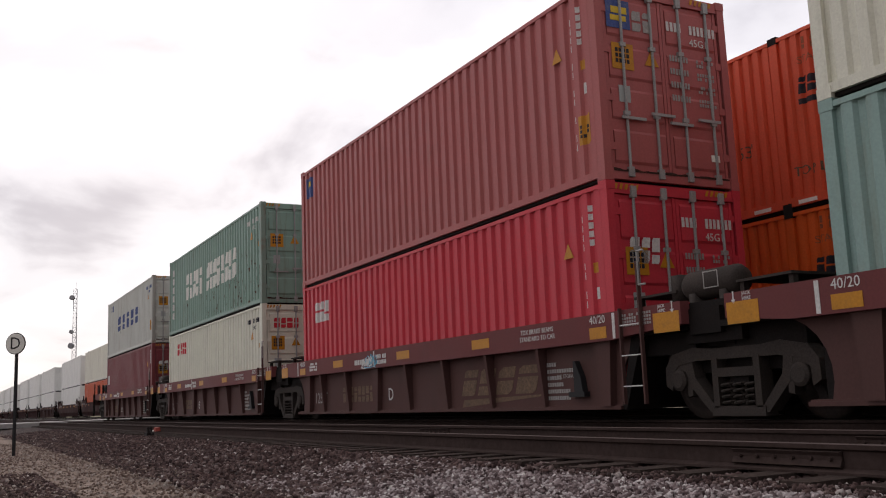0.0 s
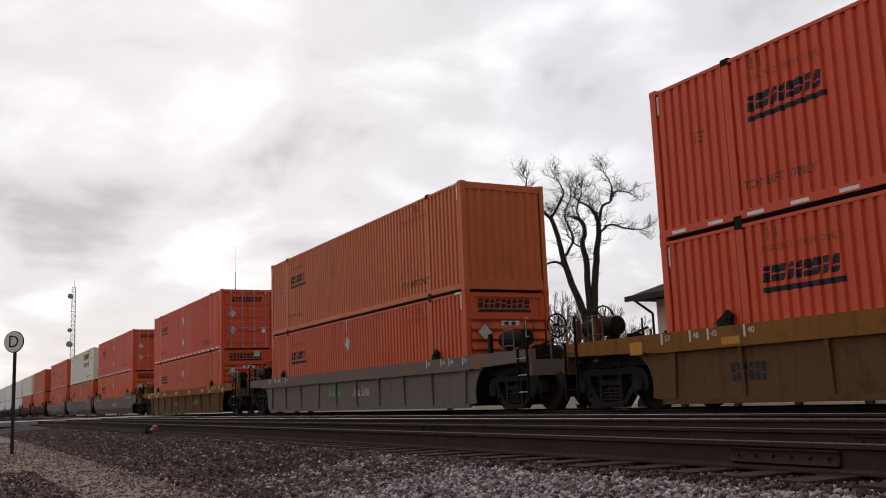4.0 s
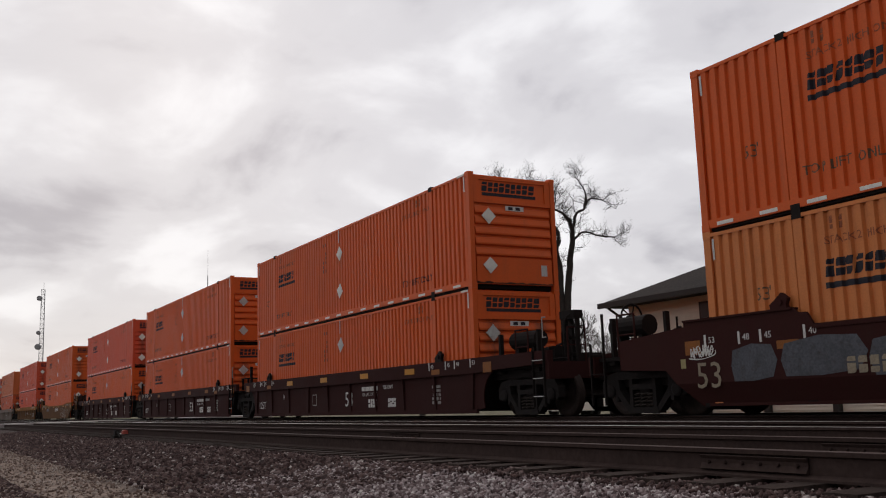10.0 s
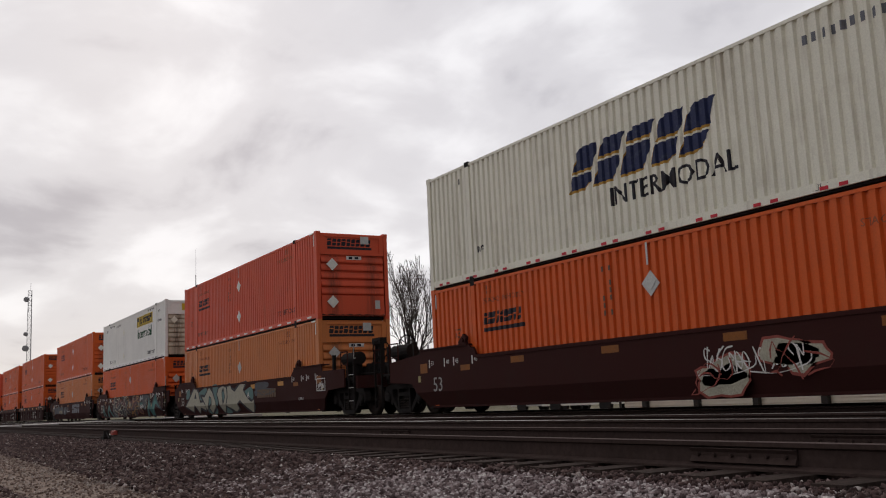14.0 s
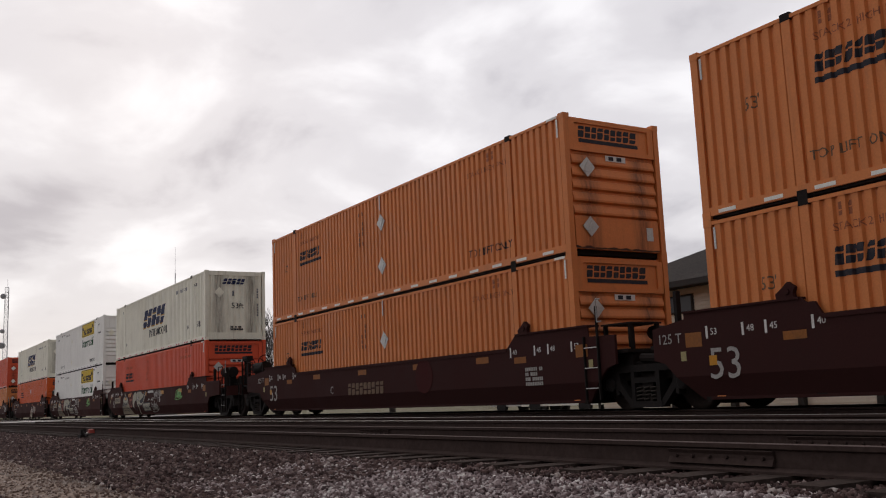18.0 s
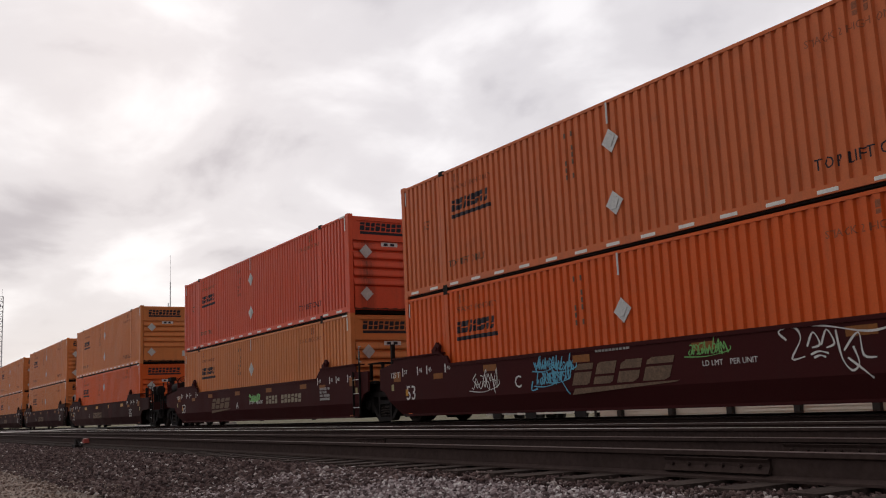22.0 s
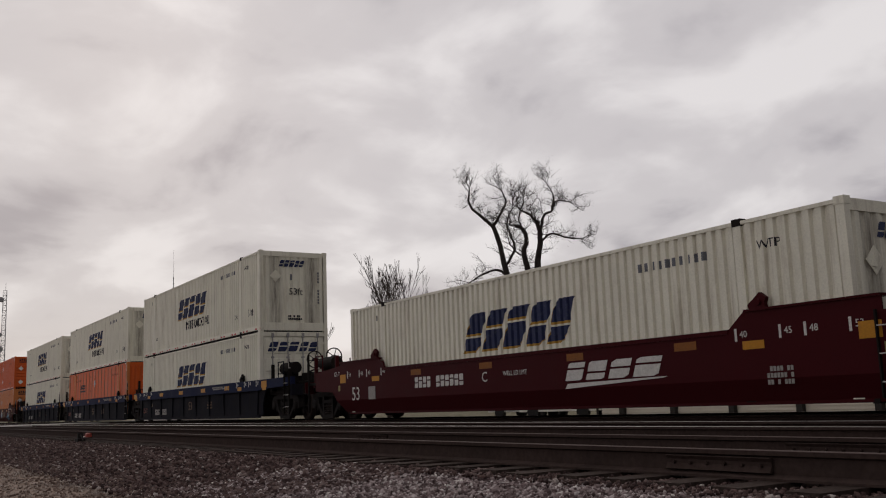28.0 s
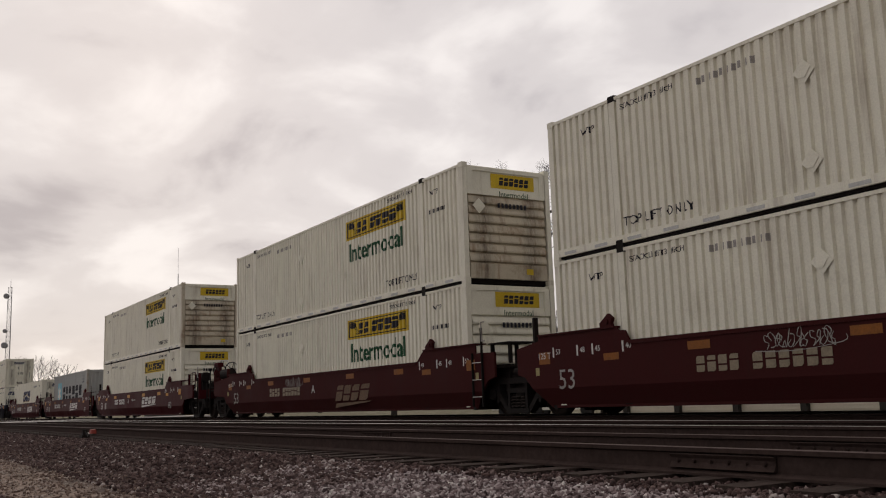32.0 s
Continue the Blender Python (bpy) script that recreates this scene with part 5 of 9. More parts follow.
def pyramid_and_bird(car):
    """Cream line drawings: an eye in a pyramid, a round-bodied bird, two word panels and loose tags."""
    said = "cream sprayed drawing with dark lines"
    piece(car, [(2.06, 0.18), (2.92, 1.33), (4.4, 0.19)], "sand", "ink", 0, 0.03, "pyramid sprayed in cream with dark lines")
    piece(car, oval(3.03, 0.92, 0.52, 0.2), "cream", "ink", 1, 0.025, said)
    piece(car, oval(3.05, 1.0, 0.2, 0.09), "amber", "ink", 2, 0.02)
    lines_on(car, [[(2.45 + 0.1 * k, 0.82), (2.52 + 0.1 * k, 0.58), (2.56 + 0.1 * k, 0.80)] for k in range(10)], "ink", 0.016, 3)
    lines_on(car, [[(2.3, 0.3), (2.5, 0.5), (3.6, 0.5), (3.95, 0.3)], [(2.6, 0.28), (2.7, 0.4), (3.4, 0.4), (3.6, 0.28)]], "ink", 0.022, 3)
    piece(car, oval(4.17, 0.92, 0.38, 0.36), None, "rosy", 0, 0.05, "faded round emblem")
    lines_on(car, [[(4.17, 0.66), (4.17, 1.18)], [(3.9, 0.92), (4.44, 0.92)]], "rosy", 0.05, 0)
    piece(car, oval(5.09, 0.86, 0.56, 0.44), "cream", "ink", 1, 0.03, said)
    piece(car, oval(5.2, 0.62, 0.3, 0.24), "car_brown", "ink", 2, 0.025)
    piece(car, [(5.44, 1.34), (6.01, 1.36), (6.69, 1.15), (7.17, 1.34), (7.01, 1.0), (6.54, 0.66), (5.83, 0.66), (5.6, 0.9)], "cream", "ink", 1, 0.03, said, 3)
    piece(car, [(6.0, 0.85), (6.6, 1.0), (7.05, 1.25), (6.8, 0.92), (6.5, 0.74), (6.1, 0.74)], "ink", None, 3, round_=3)
    piece(car, oval(5.65, 0.98, 0.27, 0.36), "cream", "ink", 4, 0.03, said)
    piece(car, oval(5.66, 0.95, 0.15, 0.10), "chalk", "ink", 5, 0.022)
    piece(car, oval(5.66, 0.95, 0.05, 0.07), "ink", None, 6)
    piece(car, [(5.76, 0.66), (5.9, 0.66), (5.86, 0.2), (5.74, 0.2)], "cream", "ink", 0, 0.015)
    piece(car, [(6.64, 0.71), (7.98, 0.73), (7.95, 0.35), (6.7, 0.33)], "cream", "ink", 4, 0.025, "cream panel with a dark word")
    part("lettering", lettering("HONOR", 0.34, P["ink"], 0.1, 1.15), car, at=(7.3, -1.452, 0.52))
    part("graffiti", plate(1.2, 0.3, P["sand"]), car, "small cream panel with a dark word", at=(1.22, -1.449, 0.94))
    part("lettering", lettering("RESPECT", 0.24, P["ink"], 0.1, 1.0), car, at=(1.22, -1.4525, 0.94))
    scrawl(car, 8.55, 0.98, 1.3, 0.34, "dull", 83, -1.447, 0.02)
    scrawl(car, 8.2, 0.36, 1.1, 0.42, "dull", 85, -1.447, 0.022)
    scrawl(car, 12.3, 0.85, 0.9, 0.36, "lime", 87, -1.447, 0.022)


def mural(car, seed):
    """A full-length piece: dark grounds, cream and gold outlined letter forms, teal zigzags at the ends, pale bubbles."""
    rnd, y = random.Random(seed), -1.4445
    layers = []

    def film(colour, label=""):
        s = Shape()
        layers.append((s, colour, label))
        return s, y - 0.0012 * len(layers)
    for colour, n, big in (("ink", 34, 1.0), ("wine", 30, 0.8), ("wash", 4, 0.4), ("rosy", 9, 0.45), ("ink", 34, 0.55)):
        s, d = film(colour, "painted ground of a graffiti piece")
        for i in range(n):
            blob(s, rnd, rnd.uniform(4.3, 11.4), rnd.uniform(0.36, 1.12), big * rnd.uniform(0.2, 0.5), rnd.uniform(0.12, 0.2) * min(1, big + 0.2), d - 0.00004 * i)
    for colour, n, lo, hi, thick in (("cream", 9, 4.4, 8.0, 0.010), ("gilt", 12, 7.8, 11.2, 0.013), ("ink", 8, 4.4, 11.2, 0.02)):
        s, d = film(colour, "curling graffiti outlines")
        for i in range(n):
            cx, cz = rnd.uniform(lo, hi), rnd.uniform(0.42, 1.05)
            a0, pts = rnd.uniform(0, 6.3), []
            for j in range(5):
                a, r = a0 + j * rnd.uniform(0.5, 0.9), rnd.uniform(0.6, 1.1)
                pts.append((cx + 0.34 * r * math.cos(a), min(1.32, max(0.2, cz + 0.26 * r * math.sin(a)))))
            line_ribbon(s, smooth_path(pts), thick, d - 0.00004 * i)
    # pale grey ground behind the right-hand zigzag
    for q in ([(11.6, 1.3), (13.2, 1.34), (12.9, 0.9), (12.5, 0.5), (11.9, 0.8)], [(4.1, 0.9), (4.5, 0.85), (4.6, 0.4), (4.9, 0.2), (4.1, 0.22)]):
        piece(car, q, "buff", None, 7, 0.02, "grey sprayed ground", 3)
    # teal zigzags with a dark surround
    said = "teal zigzag with a dark edge"
    piece(car, [(2.1, 0.22), (2.8, 0.95), (2.98, 0.95), (3.95, 0.22), (3.6, 0.2), (2.88, 0.7), (2.5, 0.2)], "sea", "ink", 8, 0.03, said)
    piece(car, [(0.85, 0.24), (1.15, 0.95), (1.3, 0.9), (1.7, 0.22), (1.5, 0.2), (1.2, 0.6), (1.05, 0.22)], "sea", "ink", 8, 0.02, said)
    piece(car, [(12.63, 0.17), (13.01, 0.62), (13.35, 1.3), (13.57, 0.95), (13.92, 0.7), (14.45, 1.16), (14.8, 1.36), (15.17, 0.94), (16.1, 0.45), (15.43, 0.6), (14.8, 0.76), (14.5, 0.5), (14.32, 0.17), (13.85, 0.17), (13.36, 0.60), (13.05, 0.17)], "sea", "ink", 8, 0.07, said)
    piece(car, [(13.1, 0.3), (13.25, 0.95), (13.36, 0.98), (13.5, 0.75), (13.36, 0.68)], "mint", None, 10, 0.02, "pale teal face of the zigzag")
    piece(car, [(14.0, 0.3), (14.45, 0.95), (14.7, 1.0), (15.1, 0.82), (14.72, 0.78), (14.3, 0.45)], "mint", None, 10, 0.02, "pale teal face of the zigzag")
    # cream letter forms
    said = "cream-edged graffiti letter"
    piece(car, [(3.79, 0.97), (4.56, 1.3), (4.6, 0.91)], "wine", "cream", 12, 0.022, said)
    piece(car, [(4.26, 0.56), (4.78, 0.55), (5.7, 0.41), (5.3, 0.46), (5.26, 0.24), (4.7, 0.36)], "ink", "cream", 12, 0.020, said, 2)
    piece(car, oval(6.33, 0.46, 0.36, 0.15), "ink", "cream", 12, 0.024, said)
    piece(car, [(6.99, 1.06), (7.21, 1.24), (7.48, 1.0), (7.75, 0.93), (7.25, 0.73)], "wine", "cream", 13, 0.02, said, 2)
    lines_on(car, [[(4.46, 0.76), (4.66, 1.3), (4.92, 1.36), (5.24, 1.2), (5.58, 1.26), (5.69, 1.12), (5.8, 1.34), (6.01, 1.2), (6.1, 1.36)],
                   [(4.46, 0.9), (4.78, 0.62), (5.7, 0.46)], [(4.7, 1.1), (5.3, 1.02), (5.0, 0.8), (5.6, 0.72), (5.9, 0.98), (5.5, 1.0)],
                   [(6.62, 0.8), (6.72, 1.3), (7.14, 1.36), (7.5, 1.22), (7.61, 0.9)], [(5.78, 0.6), (6.3, 0.66), (6.73, 0.86), (7.16, 0.7), (7.49, 0.2)],
                   [(7.72, 1.34), (7.58, 1.1), (7.87, 0.68)], [(7.62, 0.3), (7.75, 0.6), (7.95, 0.3)], [(7.66, 1.3), (8.1, 1.36)]], "cream", 0.032, 15, "cream letter outlines")
    lines_on(car, [[(9.37, 1.33), (9.54, 1.2), (9.7, 1.36), (9.8, 1.2), (10.0, 1.35)], [(9.5, 0.9), (9.6, 1.2), (9.85, 1.1), (9.7, 0.8)]], "sand", 0.018, 15, "pale crown")
    # gold forms
    said = "gold-edged graffiti form"
    piece(car, [(8.5, 0.95), (8.8, 1.05), (9.05, 0.9), (8.9, 0.7), (8.6, 0.72)], "sand", "gilt", 12, 0.02, said, 2)
    piece(car, [(10.45, 1.3), (10.9, 1.28), (11.2, 1.14), (11.18, 0.96), (10.52, 1.03)], "wine", "gilt", 13, 0.028, said)
    piece(car, [(11.30, 0.72), (12.05, 0.46), (11.73, 0.29), (11.25, 0.40)], "wine", "gilt", 13, 0.022, said)
    lines_on(car, [[(9.18, 0.64), (9.5, 0.8), (9.71, 1.0), (10.3, 1.05), (10.87, 1.19)], [(8.1, 0.75), (8.4, 0.53), (9.28, 0.37), (10.37, 0.6), (10.81, 0.52)],
                   [(7.9, 1.2), (8.3, 1.3), (8.5, 1.0), (8.2, 0.8)], [(10.0, 0.3), (10.3, 0.7), (10.9, 0.75)], [(9.0, 0.2), (9.4, 0.5), (9.9, 0.25)]], "gilt", 0.03, 15, "gold graffiti strokes")
    piece(car, [(11.28, 0.93), (11.9, 0.96), (12.2, 0.45), (11.9, 0.78), (11.37, 0.74)], "sea", "ink", 14, 0.02, "small teal band")
    piece(car, oval(13.78, 1.22, 0.2, 0.15), "sand", "wine", 14, 0.02, "sand-coloured disc")
    s, d = film("sand", "pale sprayed bubbles")
    for i in range(56):
        cx, wide = rnd.choice(((1.0, 0.5), (1.9, 0.4), (3.3, 0.5), (10.9, 0.3), (11.9, 0.5), (12.5, 0.35), (12.9, 0.3), (13.9, 0.2), (15.5, 0.3), (15.9, 0.4), (16.5, 0.2)))
        r = rnd.uniform(0.02, 0.065)
        blob(s, rnd, cx + rnd.uniform(-wide, wide), rnd.uniform(0.62, 1.18), r, r * rnd.uniform(1.0, 1.5), d - 0.012 - 0.00004 * i, 10, 0.12)
    for s, colour, label in layers:
        part("graffiti", on_fold(s, "graffiti", P[colour]), car, label)


def graffiti(car, y, x0, x1, z0, z1, fill, line, seed, letters=5, accents=(), tags=0, label="sprayed graffiti lettering"):
    """Bulging block forms with a dark outline and loose strokes of other colours."""
    rnd = random.Random(seed)
    back, front, lines = Shape(), Shape(), Shape()
    step, h = (x1 - x0) / max(1, letters), z1 - z0
    for i in range(letters):
        cx, cz = x0 + (i + 0.5) * step + rnd.uniform(-0.1, 0.1) * step, (z0 + z1) / 2
        for _ in range(3):
            dx, dz = rnd.uniform(-0.28, 0.28) * step, rnd.uniform(-0.28, 0.28) * h
            rx, rz = step * rnd.uniform(0.16, 0.34), h * rnd.uniform(0.18, 0.32)
            a = rnd.random() * 100
            blob(back, random.Random(a), cx + dx, cz + dz, rx + 0.045, rz + 0.045, y - 0.002 - 0.0004 * i)
            blob(front, random.Random(a), cx + dx, cz + dz, rx, rz, y - 0.0045 - 0.0004 * i)
        for _ in range(3):
            ribbon(lines, *wavy(rnd, cx - step * 0.45, cx + step * 0.45, z0, z1, 0.018, 9), y - 0.0085)
    if letters:
        part("graffiti", back.mesh("graffiti", P[line]), car, label)
        part("graffiti", front.mesh("graffiti", P[fill]), car, label)
        part("graffiti", lines.mesh("graffiti", P[line]), car)
    for k, colour in enumerate(accents):
        s = Shape()
        for j in range(7):
            ribbon(s, *wavy(rnd, x0, x1, z0, z1, rnd.uniform(0.02, 0.075), 12), y - 0.0022 - 0.0011 * (k + 1) - 0.0001 * j)
        part("graffiti", s.mesh("graffiti", P[colour]), car)
    for k in range(tags):
        h = min(0.42, (z1 - z0) * rnd.uniform(0.5, 0.8))
        w = h * rnd.uniform(1.8, 3.0)
        scrawl(car, x0 + (x1 - x0 - w) * (k + rnd.random()) / max(1, tags), rnd.uniform(z0, z1 - h), w, h, rnd.choice(("chalk", "cyan", "chalk", "lime")), seed * 10 + k, y - 0.004)


def gear_mesh(kind):
    s = Shape()
    if kind == "brake_wheel":
        for i in range(16):
            a, b = 2 * math.pi * i / 16, 2 * math.pi * (i + 1) / 16
            s.tube((0, 0.27 * math.cos(a), 0.27 * math.sin(a)), (0, 0.27 * math.cos(b), 0.27 * math.sin(b)), 0.02, n=6, caps=False)
        for i in range(5):
            a = 2 * math.pi * i / 5
            s.tube((0, 0, 0), (0, 0.26 * math.cos(a), 0.26 * math.sin(a)), 0.014, n=5)
        s.tube((-0.12, 0, 0), (0.06, 0, 0), 0.05, n=8)
    elif kind == "reservoir":
        s.lathe([(0.04, -0.45), (0.12, -0.42), (0.14, -0.36), (0.14, 0.36), (0.12, 0.42), (0.04, 0.45)], 16, "y")
        s.box(-0.12, 0.12, -0.3, -0.24, -0.30, -0.08).box(-0.12, 0.12, 0.24, 0.3, -0.30, -0.08).tube((0.2, -0.4, -0.2), (0.2, 0.4, -0.2), 0.03, n=6).tube((0.12, -0.2, 0), (0.3, -0.2, -0.28), 0.025, n=6)
    elif kind == "ladder":
        s.box(-0.212, -0.188, -0.03, 0.02, 0, 1.2).box(0.186, 0.214, -0.03, 0.02, 0, 1.75)
    elif kind == "rung":
        s.tube((-0.2, 0, 0), (0.2, 0, 0), 0.009, n=6)
    elif kind == "grab_iron":
        s.tube((-0.06, 0, 0), (-0.06, 0, 0.42), 0.014, n=6).tube((0.06, 0, 0.42), (-0.06, 0, 0.42), 0.014, n=6).tube((-0.06, 0, 0), (0.06, 0, 0), 0.014, n=6)
    elif kind == "tank":
        s.lathe([(0.05, -0.46), (0.14, -0.44), (0.18, -0.38), (0.18, 0.38), (0.14, 0.44), (0.05, 0.46)], 20, "x")
        s.box(-0.3, -0.2, -0.16, 0.16, -0.38, -0.1).box(0.2, 0.3, -0.16, 0.16, -0.38, -0.1).box(-0.62, -0.46, -0.14, 0.14, -0.16, 0.16)
    elif kind == "walkway":
        s.box(-0.40, 0.40, -0.42, 0.42, 0, 0.03)
        for x in (-0.35, 0.35):
            s.box(x - 0.03, x + 0.03, -0.38, -0.30, -0.45, 0).box(x - 0.03, x + 0.03, 0.30, 0.38, -0.45, 0)
    elif kind == "brake_equipment":
        s.box(-0.9, 0.9, -0.7, 0.7, 0, 0.06).box(-0.5, -0.1, -0.55, -0.2, 0.06, 0.34).box(0.0, 0.22, -0.6, -0.3, 0.06, 0.42).box(0.3, 0.75, -0.3, 0.3, 0.06, 0.24)
        s.tube((-1.0, -0.8, 0.60), (0.0, -0.8, 0.60), 0.2, n=14).box(-0.86, -0.76, -0.9, -0.66, 0.0, 0.5).box(-0.24, -0.14, -0.9, -0.66, 0.0, 0.5)
        for x, z in ((-0.62, 0.62), (-0.3, 0.5), (0.55, 0.7), (0.8, 0.45)):
            s.tube((x, -0.62, 0.06), (x, -0.62, z), 0.022, n=6)
        s.tube((-0.62, -0.62, 0.6), (-0.3, -0.62, 0.48), 0.022, n=6).tube((-0.9, -0.72, 0.12), (0.9, -0.72, 0.12), 0.025, n=6).tube((0.1, -0.45, 0.42), (0.1, -0.1, 0.55), 0.03, n=6)
    elif kind == "brake_rigging":
        s.box(-0.95, 0.95, -1.02, 1.02, 0.56, 0.80).box(-0.5, 0.5, -0.98, 0.98, 0.8, 1.02).tube((-0.7, -1.05, 0.86), (0.7, -1.05, 0.84), 0.04).tube((-0.1, -1.1, 0.95), (0.35, -1.1, 0.92), 0.09, n=10)
    elif kind == "handrail":
        s.tube((-0.24, 0, 0), (-0.24, 0, 0.78), 0.02, n=6).tube((0.24, 0, 0), (0.24, 0, 0.78), 0.02, n=6)
        s.tube((-0.24, 0, 0.78), (0.24, 0, 0.78), 0.02, n=6).tube((-0.24, 0, 0.4), (0.24, 0, 0.4), 0.016, n=6)
    elif kind == "post":
        s.box(-0.035, 0.035, -0.05, 0.05, 0, 0.9).box(-0.08, 0.08, -0.08, 0.08, 0, 0.06).box(-0.05, 0.05, -0.02, 0.05, 0.06, 0.3)
    elif kind == "brake_stand":
        s.box(-0.24, -0.18, -0.05, 0.05, 0, 1.25).box(0.18, 0.24, -0.05, 0.05, 0, 1.25).box(-0.26, 0.26, -0.12, 0.12, 1.1, 1.28).box(-0.2, 0.2, -0.04, 0.04, 0.3, 0.36).box(-0.2, 0.2, -0.04, 0.04, 0.65, 0.71)
        s.box(-0.05, 0.05, -0.04, 0.04, 0, 1.1)
    elif kind == "rail_hoop":
        bend = [(-0.6, 0), (-0.6, 1.15), (-0.45, 1.3), (0.3, 1.24), (0.64, 1.0), (0.66, 0)]
        for (x0, z0), (x1, z1) in zip(bend, bend[1:]):
            s.tube((x0, 0, z0), (x1, 0, z1), 0.022, n=6)
    elif kind == "guide":
        s.prism([(-0.17, 0), (0.15, 0), (0.13, 0.09), (0.17, 0.18), (0.05, 0.27), (-0.08, 0.17), (-0.19, 0.10)], -0.04, 0.04).tube((0.03, -0.07, 0.12), (0.03, 0.07, 0.12), 0.05)
    elif kind == "coupler":
        s.box(-0.05, 0.42, -0.10, 0.10, -0.1, 0.1).prism([(0.36, -0.17), (0.62, -0.2), (0.66, -0.02), (0.56, 0.16), (0.36, 0.17)], -0.14, 0.14, "z")
    return s


def gear(car, kind, at, mat, label=""):
    return part(kind if kind != "guide" else "container_guide", kept(("gear", kind, mat.name), lambda: gear_mesh(kind).mesh(kind, mat, kind in ("reservoir", "tank"))), car, label, at=at)


def shelf(a, b, ys, z):
    """The raised solid lip over a well's end, cut at a slant on its inner side."""
    inner = b if a < 0 else a
    d = -0.35 if a < 0 else 0.35
    poly = [(a, 1.36), (b, 1.36), (b, z), (a, z)]
    poly = [(x + (d if x == inner and zz == z else 0), zz) for x, zz in poly]
    s = Shape().prism(poly, ys[0] + 0.03, ys[0] + 0.06) if ys[0] < 0 else Shape().prism(poly, ys[1] - 0.06, ys[1] - 0.03)
    return s.box(min(a, b) + (0.35 if a > 0 else 0), max(a, b) - (0.35 if a < 0 else 0), *ys, z - 0.03, z + 0.004)


def leaning(long, sy, ye, mat):
    """The lower side of a smooth well, which leans inwards to the floor."""
    s = Shape()
    for a, b in ((ye, ye - 0.158), (ye - 0.06, ye - 0.218)):
        s.face((-0.75, sy * a, 0.56), (long + 0.75, sy * a, 0.56), (long + 0.3, sy * b, 0.175), (-0.3, sy * b, 0.175))
    s.f += [(0, 1, 5, 4), (1, 2, 6, 5), (2, 3, 7, 6), (3, 0, 4, 7)]
    return s.mesh("lower_plate", mat)


def stroke(s, a, b, w, y, tip=0.5):
    """A straight sprayed stroke with pointed ends."""
    a, b = Vector(a), Vector(b)
    d = (b - a).normalized()
    n = Vector((-d.y, d.x)) * w
    k = len(s.v)
    for p in (a - d * w * tip, a + n, b + n, b + d * w * tip, b - n, a - n):
        s.v.append((p.x, y, p.y))
    s.f.append(tuple(range(k, k + 6)))


def outline(w, h, t):
    return Shape().box(-w / 2, w / 2, -0.012, -0.008, h / 2 - t, h / 2).box(-w / 2, w / 2, -0.012, -0.008, -h / 2, -h / 2 + t).box(-w / 2, -w / 2 + t, -0.012, -0.008, -h / 2 + t, h / 2 - t).box(w / 2 - t, w / 2, -0.012, -0.008, -h / 2 + t, h / 2 - t)


def ladder(car, x, mat, handles):
    lad = gear(car, "ladder", (x, -1.47, 0.22), mat, "steel ladder with white-edged rungs")
    for z in (0.22, 0.60, 0.98):
        part("rung", kept(("rung", handles), lambda: gear_mesh("rung").mesh("rung", P["chalk"] if handles else P["iron"])), lad, at=(0, -0.02, z))
    if handles:
        part("grab_iron", kept("grab", lambda: gear_mesh("grab_iron").mesh("grab_iron", P["dull"])), lad, at=(0.29, -0.02, 1.45))


